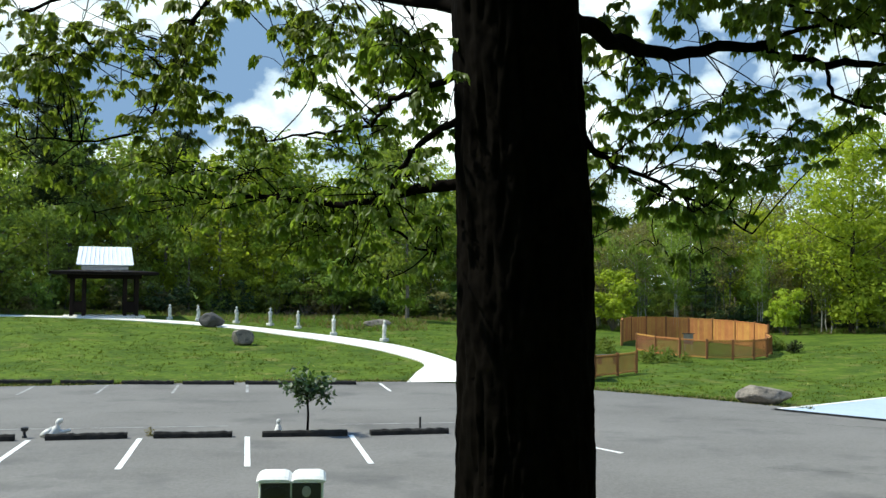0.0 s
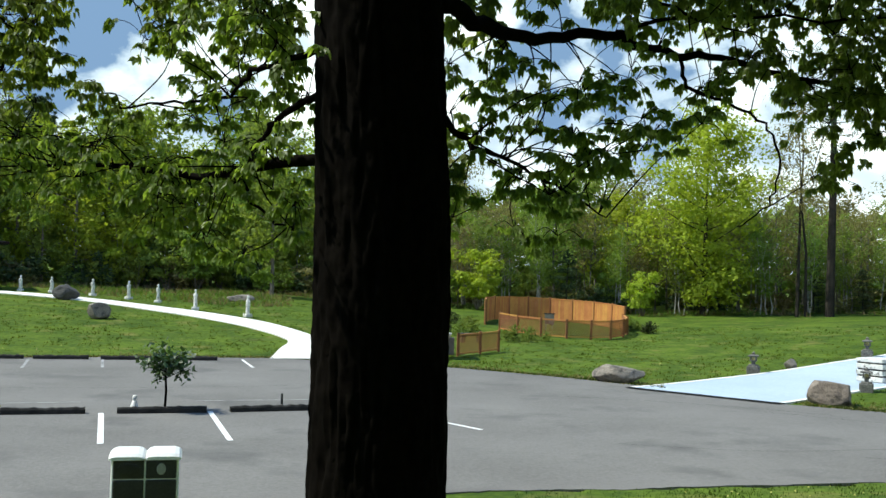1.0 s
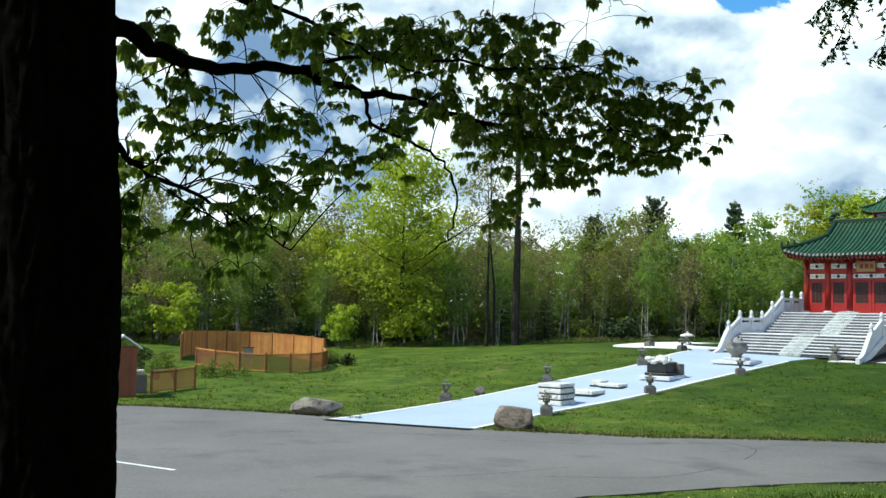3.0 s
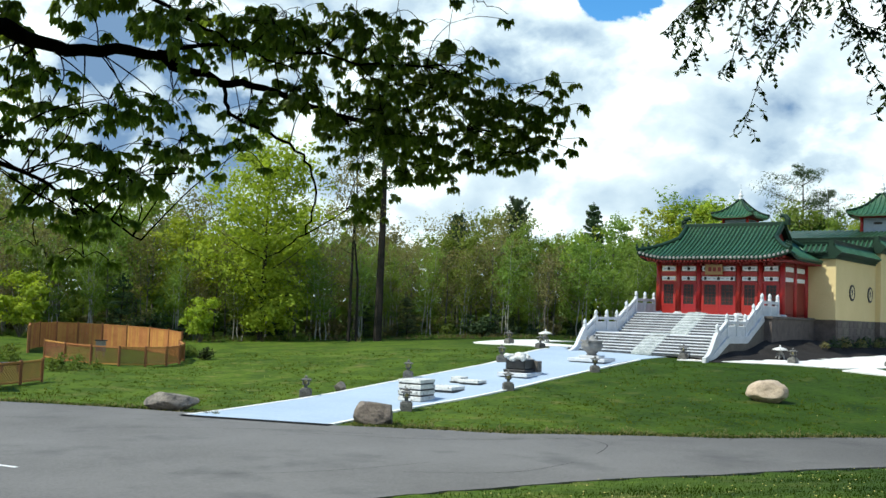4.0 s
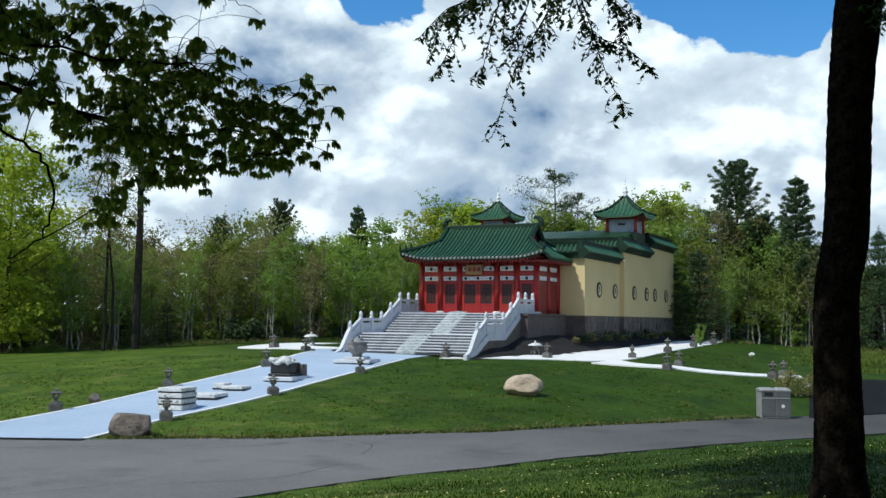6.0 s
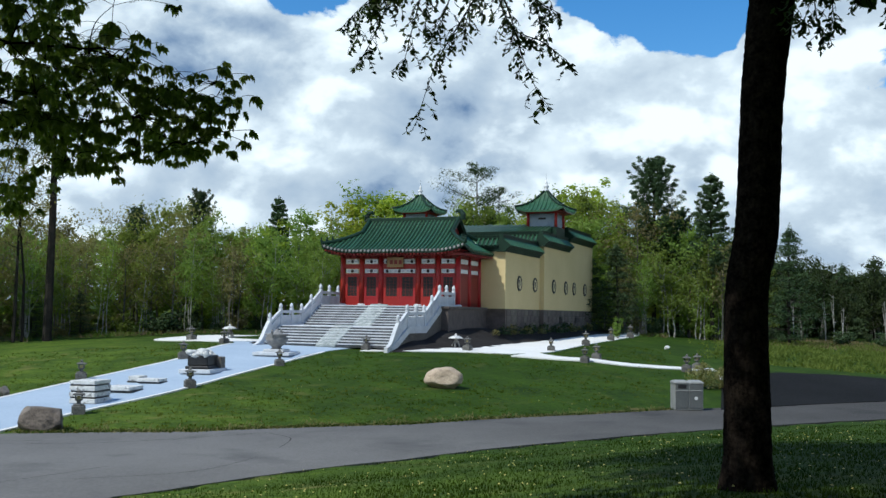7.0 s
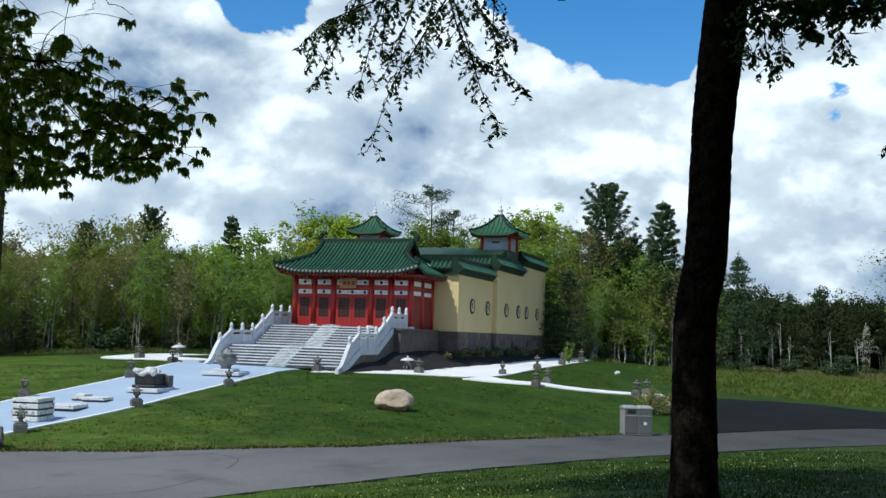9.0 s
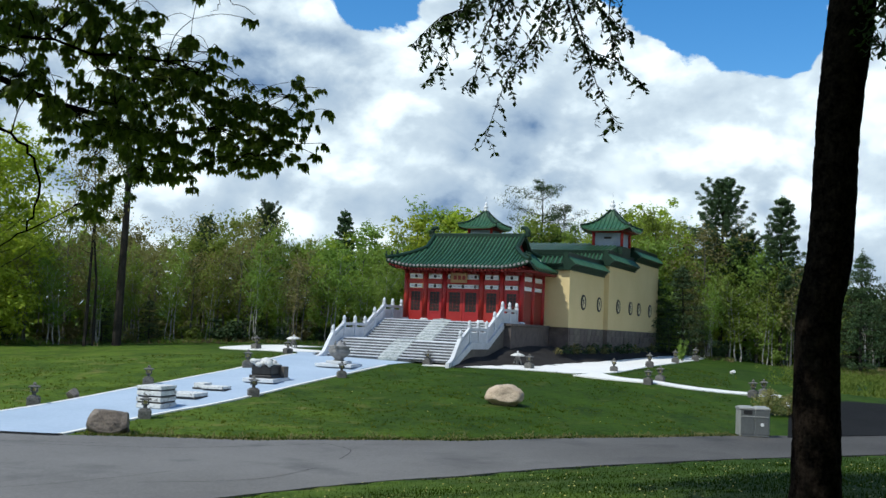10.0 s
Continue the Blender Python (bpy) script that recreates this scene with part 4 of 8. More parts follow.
            raf.matrix_basis = m
        else:
            share("rafter", raf.data, sof, m)
    # brackets between beam and soffit
    br = None
    for i in range(17):
        m = Matrix.Translation((-8.35 + i * 8.35 / 16, -0.1, 7.35))
        if br is None:
            bm = box(box(bmesh.new(), -0.09, -0.5, 0.16, 0.09, 0.1, 0.3, 0.01), -0.07, -0.25, 0.0, 0.07, 0.1, 0.16, 0.01)
            br = part("bracket", bm, DARK_RED, sof, "dark red bracket")
            br.matrix_basis = m
        else:
            share("bracket", br.data, sof, m)


def tower(t, x, y, size=1.0):
    """A small square pavilion on the roof: four posts, panels, a concave hipped roof and a white finial."""
    w = Matrix.Translation((x, y, 13.75 * (1 - size))) @ Matrix.Scale(size, 4)
    tw = part("tower", box(bmesh.new(), -1.25, -1.25, 9.0, 1.25, 1.25, 10.75, 0.03, w), DARK_GREEN, t, "small roof pavilion")
    for sx in (-1, 1):
        for sy in (-1, 1):
            part("post", cone(bmesh.new(), w @ Vector((sx * 1.15, sy * 1.15, 10.75)), w @ Vector((sx * 1.15, sy * 1.15, 11.95)), 0.12, 0.12, 10), RED_PAINT, tw, "red post", True)
    part("panel", box(bmesh.new(), -1.08, -1.08, 10.76, 1.08, 1.08, 11.9, 0.02, w), BLUE_GREY, tw, "blue grey painted panel")
    part("sign", box(bmesh.new(), -0.3, -1.14, 11.35, 0.3, -1.08, 11.5, 0.01, w), DARK_INSIDE, tw)
    part("beam", box(bmesh.new(), -1.3, -1.3, 11.82, 1.3, 1.3, 11.98, 0.02, w), RED_PAINT, tw, "red beam")
    R, Z0, Z1 = 2.0, 12.0, 13.75

    def pt(side, s, v):
        r = R * (1 - v) + 0.1 * v
        z = Z0 + (Z1 - Z0) * (0.45 * v + 0.55 * v * v) + 0.32 * (1 - v) ** 2 * max(0, abs(2 * s - 1) - 0.4) ** 2 / 0.36
        a = r * (2 * s - 1)
        return Vector(((a, -r), (r, a), (-a, r), (-r, -a))[side][:2] + (z,))
    bm = bmesh.new()
    for side in range(4):
        g = [[bm.verts.new(w @ pt(side, i / 12, j / 8)) for j in range(9)] for i in range(13)]
        for i in range(12):
            for j in range(8):
                bm.faces.new((g[i][j], g[i + 1][j], g[i + 1][j + 1], g[i][j + 1]))
    ext = bmesh.ops.extrude_face_region(bm, geom=bm.faces[:])
    for v in (e for e in ext["geom"] if isinstance(e, bmesh.types.BMVert)):
        v.co.z -= 0.12
    bmesh.ops.recalc_face_normals(bm, faces=bm.faces)
    roof = part("roof", bm, GREEN_TILE, tw, "green tiled pyramid roof")
    part("eave_board", box(bmesh.new(), -1.75, -1.75, 11.96, 1.75, 1.75, 12.02, 0.02, w), DARK_RED, tw)
    bm = bmesh.new()
    for side in range(4):
        for i in range(1, 12):
            s = i / 12
            a = abs(R * (2 * s - 1))
            vm = (R - a) / (R - 0.1)
            pts = []
            for j in range(6):
                v = vm * j / 5
                r = R * (1 - v) + 0.1 * v
                ss = 0.5 + 0.5 * (R * (2 * s - 1)) / max(r, 0.1)
                pts.append(w @ (pt(side, min(max(ss, 0), 1), v) + Vector((0, 0, 0.015))))
            tube(bm, pts, [0.06] * 6, 5)
    tag = part("tile_cover", bm, GREEN_TILE, tw, "rows of green tiles", True)
    bm = bmesh.new()
    for side in range(4):
        tube(bm, [w @ (pt(side, 0, j / 7) + Vector((0, 0, 0.05))) for j in range(8)], [0.1] * 8, 6)
    part("hip_ridge", bm, DARK_GREEN, tw, "green hip ridges", True)
    part("finial", lathe(bmesh.new(), ((0.2, 13.7), (0.26, 13.85), (0.11, 13.95), (0.23, 14.08), (0.23, 14.2), (0.09, 14.3), (0.14, 14.4), (0.03, 14.7)), 12, w), WHITE_PANEL, tw, "white finial", True)
    part("rod", cone(bmesh.new(), w @ Vector((0, 0, 14.55)), w @ Vector((0, 0, 15.2)), 0.012, 0.008, 5), BLACK_IRON, tw)


make_temple()


def make_stairs():
    """Two flights with a landing, side walls with balusters, and a carved slab up the middle."""
    X0, X1, G, TOP = -8.6, 0.05, 1.62, 4.18
    s = thing("stairs", TEMPLE, "broad white granite stairs with carved railings", "stairs")
    rise = (TOP - G) / 16
    step = None
    for f, y0, count in ((0, -10.3, 8), (1, -5.35, 8)):
        for k in range(count):
            if f == 0 and k == 0:
                continue
            z = G + (f * 8 + k) * rise
            m = Matrix.Translation((0, y0 + k * 0.3, z))
            if step is None:
                step = part("riser", box(bmesh.new(), X0 + 0.3, 0.02, -0.02, X1 - 0.3, 0.36, rise - 0.055), SHADED_RISER, s, "stone riser darkened for the nosing's shadow")
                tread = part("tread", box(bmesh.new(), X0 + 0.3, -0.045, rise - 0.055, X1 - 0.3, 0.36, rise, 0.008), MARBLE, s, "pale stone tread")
                step.matrix_basis = tread.matrix_basis = m
            else:
                share("riser", step.data, s, m)
                share("tread", tread.data, s, m)
    part("under_stairs", box(box(bmesh.new(), X0 + 0.3, -7.65, 0.8, X1 - 0.3, -5.0, G + 8 * rise - 0.01), X0 + 0.3, -2.95 - 0.3, 0.8, X1 - 0.3, -2.96, TOP - 0.17), BASE_STONE, s)
    part("landing", box(bmesh.new(), X0 + 0.3, -7.92, G + 8 * rise - 0.12, X1 - 0.3, -5.3, G + 8 * rise + 0.003, 0.01), MARBLE, s, "stone landing")
    # carved slab
    for y0, y1, z0, z1 in ((-10.1, -7.85, G + 0.29, G + 8 * rise + 0.09), (-5.42, -2.95, G + 8 * rise + 0.14, TOP + 0.09)):
        bm = bmesh.new()
        g = []
        for i in range(13):
            row = []
            for j in range(21):
                x, f = -4.2 - 0.62 + 1.24 * i / 12, j / 20
                b = 0.13 * noise.noise((x * 5, f * 11, z0)) if 0 < i < 12 and 0 < j < 20 else 0
                row.append(bm.verts.new((x, y0 + (y1 - y0) * f, z0 + (z1 - z0) * f + b)))
            g.append(row)
        for i in range(12):
            for j in range(20):
                bm.faces.new((g[i][j], g[i + 1][j], g[i + 1][j + 1], g[i][j + 1]))
        ext = bmesh.ops.extrude_face_region(bm, geom=bm.faces[:])
        for v in (e for e in ext["geom"] if isinstance(e, bmesh.types.BMVert)):
            v.co.z -= 0.3
        bmesh.ops.recalc_face_normals(bm, faces=bm.faces)
        part("carved_slab", bm, CARVED, s, "carved pale stone slab", True)
    zl = G + 8 * rise
    prof = ((-10.35, G + 0.12), (-7.9, zl), (-5.35, zl), (-2.95, TOP), (-0.35, TOP))
    for x in (X0 + 0.15, X1 - 0.15):
        for lo, hi, half, mat, name, label in ((-0.34, 0.06, 0.16, MARBLE, "stringer", "pale stone stringer of the stairs"), (None, -0.33, 0.13, BASE_STONE, "side_wall", "dark stone side wall of the stairs")):
            bm = bmesh.new()
            up = [(y, z + hi) for y, z in prof]
            down = [(y, z + lo) for y, z in prof[::-1]] if lo is not None else [(prof[-1][0], 0.9), (prof[0][0], 0.9)]
            a = [bm.verts.new((x - half, y, z)) for y, z in up + down]
            b = [bm.verts.new((x + half, y, z)) for y, z in up + down]
            bm.faces.new(a); bm.faces.new(b[::-1])
            for k in range(len(a)):
                bm.faces.new((a[k], b[k], b[(k + 1) % len(a)], a[(k + 1) % len(a)]))
            bmesh.ops.recalc_face_normals(bm, faces=bm.faces)
            part(name, bm, mat, s, label)
        posts = (-9.2, -7.95, -6.65, -5.4, -4.2, -2.95, -1.75, -0.5)
        for i, y in enumerate(posts):
            z = float(np.interp(y, [p[0] for p in prof], [p[1] for p in prof]))
            p = part("baluster", box(bmesh.new(), x - 0.1, y - 0.1, z, x + 0.1, y + 0.1, z + 1.02, 0.015), MARBLE, s, "square stone post")
            part("post_cap", lathe(bmesh.new(), ((0.07, 0), (0.1, 0.05), (0.11, 0.16), (0.08, 0.26), (0.02, 0.33)), 10, Matrix.Translation((x, y, z + 1.02))), MARBLE, p, "bud-shaped post cap", True)
            if i + 1 < len(posts):
                y2 = posts[i + 1]
                z2 = float(np.interp(y2, [q[0] for q in prof], [q[1] for q in prof]))
                for lo, hi, th in ((0.06, 0.62, 0.05), (0.74, 0.9, 0.08)):
                    bm = bmesh.new()
                    vs = [bm.verts.new((x + sx * th, yy, zz)) for sx in (-1, 1) for yy, zz in ((y + 0.1, z + lo), (y2 - 0.1, z2 + lo), (y2 - 0.1, z2 + hi), (y + 0.1, z + hi))]
                    bm.faces.new(vs[:4]); bm.faces.new(vs[4:][::-1])
                    for k in range(4):
                        bm.faces.new((vs[k], vs[4 + k], vs[4 + (k + 1) % 4], vs[(k + 1) % 4]))
                    bmesh.ops.recalc_face_normals(bm, faces=bm.faces)
                    part("rail_panel" if lo < 0.5 else "handrail", bm, MARBLE, s)
        # the railing runs out in a curved end stone
        bm = bmesh.new()
        z0 = float(np.interp(-9.2, [q[0] for q in prof], [q[1] for q in prof]))
        curve = ((-9.3, z0 + 0.86), (-9.55, z0 + 0.60), (-9.85, z0 + 0.22), (-10.2, z0 - 0.22), (-10.55, z0 - 0.42), (-10.8, z0 - 0.48), (-10.85, 1.2), (-9.3, 1.2))
        a = [bm.verts.new((x - 0.11, y, z)) for y, z in curve]
        b = [bm.verts.new((x + 0.11, y, z)) for y, z in curve]
        bm.faces.new(a); bm.faces.new(b[::-1])
        for k in range(len(a)):
            bm.faces.new((a[k], b[k], b[(k + 1) % len(a)], a[(k + 1) % len(a)]))
        bmesh.ops.recalc_face_normals(bm, faces=bm.faces)
        part("end_stone", bm, MARBLE, s, "curved end stone of the railing")


make_stairs()

# ---- things of the grounds ----
def stand(x, y, turn=0.0, lift=0.0):
    return Matrix.Translation((x, y, height(x, y) + lift)) @ Matrix.Rotation(radians(turn), 4, "Z")


def make_rock(name, x, y, size, seed, mat, label, turn=0.0, sink=0.12, squared=False, undercut=0.0):
    """A field stone: a lumpy, faceted block, partly sunk in the grass; undercut draws its foot in."""
    bm = bmesh.new()
    bmesh.ops.create_icosphere(bm, subdivisions=4, radius=1)
    rnd = random.Random(seed)
    cuts = [(Vector((rnd.gauss(0, 1), rnd.gauss(0, 1), rnd.gauss(0.2, 0.8))).normalized(), rnd.uniform(0.62, 0.9) + 0.3 * undercut) for _ in range(11)]
    if squared:
        cuts = [(Vector((sx, sy, sz)).normalized(), d) for sx, sy, sz, d in ((1, 0.1, 0.05, 0.72), (-1, 0.15, 0.1, 0.75), (0.1, -1, 0.2, 0.6), (0, 1, 0, 0.7), (0.12, 0.1, 1, 0.6), (0.6, -0.5, 0.7, 0.82), (-0.7, -0.3, 0.6, 0.8))]
    for v in bm.verts:
        p = v.co.copy()
        for n, d in cuts:
            k = p.dot(n) - d
            if k > 0:
                p -= n * k * 0.9
        p += p.normalized() * (0.07 * noise.noise(p * 1.9 + Vector((seed, 0, 0))) + 0.03 * noise.noise(p * 6 + Vector((0, seed, 0))))
        foot = 1 - undercut * min(1.0, max(0.0, (-0.3 - p.z) / 0.3)) * (0.8 + 0.5 * noise.noise(p * 2.5))
        v.co = Vector((p.x * foot * size[0] / 2, p.y * foot * size[1] / 2, p.z * size[2] / 2 + size[2] / 2 - sink))
    ob = link(name, bm, mat, False)
    ob.matrix_basis = stand(x, y, turn)
    return tagged(ob, label, "rock")


make_rock("boulder", 33.45, 28.2, (1.75, 1.35, 1.08), 3, WARM_ROCK, "warm tan boulder with an undercut foot on the lawn", -40, sink=0.2, undercut=0.42)
make_rock("rock", 11.0, 34.9, (1.85, 1.15, 0.8), 8, ROCK, "grey rough rock beside the drive", -15)
make_rock("rock", 15.95, 29.3, (1.55, 1.2, 1.0), 27, BROWN_ROCK, "squared grey-brown rock at the walkway", -40, squared=True)
make_rock("rock", -14.0, 61.5, (1.55, 1.1, 1.0), 15, DARK_STONE, "dark rounded rock beside the white path", 10)
make_rock("rock", -10.45, 53.0, (1.25, 0.9, 1.0), 18, ROCK, "pale grey rock on the lawn", 30)
make_rock("rock", -4.3, 65.2, (1.9, 1.2, 0.62), 21, ROCK, "flat grey rock before the woods", 5)
make_rock("rock", 19.35, 38.75, (0.6, 0.45, 0.45), 23, ROCK, "small pale rock beside the walkway", 0, 0.05)


def make_lantern():
    """A low stone lantern: square pedestal, neck, light chamber with openings, roof and knob."""
    t = thing("stone_lantern", Matrix.Identity(4), "small grey stone lantern on a square pedestal", "lantern", "stone lanterns along the paths")
    part("pedestal", box(box(bmesh.new(), -0.27, -0.27, -0.1, 0.27, 0.27, 0.34, 0.02), -0.21, -0.21, 0.34, 0.21, 0.21, 0.4, 0.015), LANTERN_STONE, t)
    part("neck", lathe(bmesh.new(), ((0.12, 0.4), (0.085, 0.45), (0.085, 0.52), (0.14, 0.56)), 10), LANTERN_STONE, t)
    bm = bmesh.new()
    for sx in (-1, 1):
        for sy in (-1, 1):
            box(bm, sx * 0.12 - 0.03, sy * 0.12 - 0.03, 0.58, sx * 0.12 + 0.03, sy * 0.12 + 0.03, 0.74)
    box(bm, -0.16, -0.16, 0.555, 0.16, 0.16, 0.585, 0.008)
    part("light_chamber", bm, LANTERN_STONE, t, "open stone light chamber")
    bm = bmesh.new()
    rings = []
    for r, z in ((0.23, 0.74), (0.24, 0.78), (0.13, 0.85), (0.07, 0.88)):
        rings.append([bm.verts.new((sx * r, sy * r, z + (0.025 if z < 0.8 else 0))) for sx, sy in ((-1, -1), (1, -1), (1, 1), (-1, 1))])
    for a, b in zip(rings, rings[1:]):
        for k in range(4):
            bm.faces.new((a[k], a[(k + 1) % 4], b[(k + 1) % 4], b[k]))
    bm.faces.new(rings[0][::-1]); bm.faces.new(rings[-1])
    part("cap", bm, LANTERN_STONE, t, "square stone roof")
    part("knob", lathe(bmesh.new(), ((0.05, 0.88), (0.075, 0.92), (0.05, 0.97), (0.01, 1.0)), 10), LANTERN_STONE, t)
    part("lamp", lathe(bmesh.new(), ((0.07, 0.585), (0.085, 0.62), (0.085, 0.70), (0.06, 0.735)), 8), LAMP_GLASS, t, "amber lamp glass")
    return t


lantern = make_lantern()
first = True
for x, y, s, turn in ((17.25, 37.6, 0.86, 60), (24.0, 41.1, 0.9, 60), (18.75, 32.1, 0.84, 60), (25.5, 35.2, 0.85, 62), (30.85, 43.3, 0.95, 60),
                      (32.9, 38.3, 0.8, 60), (40.8, 40.2, 0.85, 20), (45.6, 36.8, 0.85, 15), (40.7, 56.4, 0.95, 10), (38.4, 49.9, 0.85, 0),
                      (50.1, 34.1, 0.8, 30), (56.7, 35.9, 0.95, 30), (66.6, 40.0, 1.0, 30), (75.0, 43.2, 1.1, 30), (46.1, 29.2, 0.8, 20), (47.9, 29.6, 0.85, 20),
                      (50.4, 25.5, 0.95, 20), (52.2, 25.8, 0.9, 20)):
    m = stand(x, y, turn) @ Matrix.Diagonal((s, s, s, 1))
    if first:
        lantern.matrix_basis, first = m, False
    else:
        copy_thing(lantern, Matrix.Identity(4)).matrix_basis = m


def make_snow_lantern(x, y, s):
    """A round lantern with a wide white roof on short legs."""
    t = thing("snow_lantern", stand(x, y) @ Matrix.Diagonal((s, s, s, 1)), "white stone lantern with a broad mushroom roof", "lantern")
    bm = bmesh.new()
    for k in range(4):
        a = k * math.pi / 2 + 0.5
        tube(bm, ((0.32 * math.cos(a), 0.32 * math.sin(a), -0.05), (0.24 * math.cos(a), 0.24 * math.sin(a), 0.22), (0.15 * math.cos(a), 0.15 * math.sin(a), 0.36)), (0.06, 0.055, 0.06), 7)
    part("leg_frame", bm, STONE, t)
    part("light_chamber", lathe(bmesh.new(), ((0.26, 0.34), (0.27, 0.4), (0.18, 0.42), (0.18, 0.62), (0.22, 0.64)), 8), STONE, t)
    part("cap", lathe(bmesh.new(), ((0.56, 0.62), (0.57, 0.67), (0.42, 0.76), (0.2, 0.84), (0.06, 0.87)), 16), WHITE_STATUE, t, "broad white stone roof", True)
    part("knob", lathe(bmesh.new(), ((0.06, 0.86), (0.09, 0.93), (0.02, 1.02)), 10), WHITE_STATUE, t)
    return t


snow = make_snow_lantern(46.4, 38.35, 0.76)  # stands on the mulch
snow.matrix_basis = Matrix.Translation((0, 0, 1.80 - height(46.4, 38.35))) @ snow.matrix_basis
make_snow_lantern(46.6, 60.0, 0.95)

ALONG = 32.0   # degrees: the walkway's direction, from x towards y


def make_slab_stack(x, y, w, d, slabs, turn, label, gap=True):
    t = thing("slab_stack", stand(x, y, turn), label, "stone slabs")
    z, rnd = 0.03, random.Random(int(x * 10))
    for i, h in enumerate(slabs):
        dx, dy = rnd.uniform(-0.04, 0.04), rnd.uniform(-0.04, 0.04)
        sx = w if i % 2 == 0 else w * 0.88
        if len(slabs) == 2 and i == 0:
            sx = w * 0.8
        # dark inset layers stand for the shadow gaps between and under the slabs
        part("slab", box(bmesh.new(), -sx / 2 + dx, -d / 2 + dy, z, sx / 2 + dx, d / 2 + dy, z + h, 0.015), WHITE_STATUE if i == len(slabs) - 1 or (i % 2 == 0 and len(slabs) > 2) else DARK_STONE, t)
        z += h
    return t


make_slab_stack(20.6, 34.5, 1.25, 1.0, (0.17, 0.06, 0.17, 0.06, 0.17, 0.06, 0.13), ALONG, "stack of white stone slabs, dark layers for the shadow gaps")
make_slab_stack(23.0, 36.2, 1.45, 1.2, (0.08, 0.14), ALONG, "low white stone slab on the walkway")
make_slab_stack(25.2, 37.5, 1.0, 1.0, (0.07, 0.12), ALONG, "low white stone slab on the walkway")
make_slab_stack(25.0, 38.3, 0.9, 0.5, (0.07, 0.2), ALONG, "low white stone block on the walkway")


def make_planter(x, y):
    """A dark stone trough on a slab, heaped with white rubble."""
    t = thing("stone_trough", stand(x, y, ALONG), "dark stone trough on slab heaped with pale rubble", "trough")
    part("slab", box(bmesh.new(), -1.05, -0.75, 0.02, 1.05, 0.75, 0.2, 0.02), MARBLE, t)
    part("trough", box(box(bmesh.new(), -0.8, -0.55, 0.2, 0.8, 0.55, 0.34, 0.03), -0.7, -0.48, 0.34, 0.7, 0.48, 0.8, 0.04), BLACK_IRON, t, "dark carved trough")
    part("block", box(bmesh.new(), 0.45, -0.7, 0.2, 0.98, -0.2, 0.72, 0.03), BASE_STONE, t)
    rnd = random.Random(4)
    for k in range(24):
        bm = bmesh.new()
        bmesh.ops.create_icosphere(bm, subdivisions=2, radius=1)
        sx, sy, sz = rnd.uniform(0.12, 0.26), rnd.uniform(0.12, 0.24), rnd.uniform(0.08, 0.17)
        for v in bm.verts:
            v.co = v.co * (1 + 0.25 * noise.noise(v.co * 1.7 + Vector((k, 0, 0))))
            v.co = Vector((v.co.x * sx + rnd.uniform(-0.002, 0.002), v.co.y * sy, v.co.z * sz))
        part("rubble", bm, WHITE_STATUE, t, "pale broken stone").matrix_basis = Matrix.Translation((rnd.uniform(-0.68, 0.62), rnd.uniform(-0.5, 0.45), rnd.uniform(0.80, 1.0)))
    return t


make_planter(28.7, 38.7)


def make_urn(x, y):
    t = thing("incense_urn", stand(x, y, ALONG), "round stone incense urn on a white slab", "urn")
    part("slab", box(box(bmesh.new(), -1.0, -1.0, 0.03, 1.0, 1.0, 0.2, 0.02), -0.55, -0.55, 0.2, 0.55, 0.55, 0.34, 0.02), MARBLE, t)
    part("bowl", lathe(bmesh.new(), ((0.3, 0.34), (0.24, 0.44), (0.3, 0.5), (0.52, 0.7), (0.6, 0.92), (0.5, 1.0), (0.62, 1.1), (0.6, 1.14), (0.5, 1.12)), 20), STONE, t, "rounded stone bowl", True)
    for s in (-1, 1):
        part("handle", tube(bmesh.new(), ((s * 0.52, 0, 0.95), (s * 0.78, 0, 1.05), (s * 0.8, 0, 1.28), (s * 0.68, 0, 1.36)), (0.07, 0.07, 0.06, 0.04), 8), STONE, t)
    part("lid", lathe(bmesh.new(), ((0.42, 1.1), (0.4, 1.14), (0.16, 1.22), (0.12, 1.32), (0.03, 1.4)), 14), STONE, t, "pale lid", True)
    return t


make_urn(35.4, 41.5)


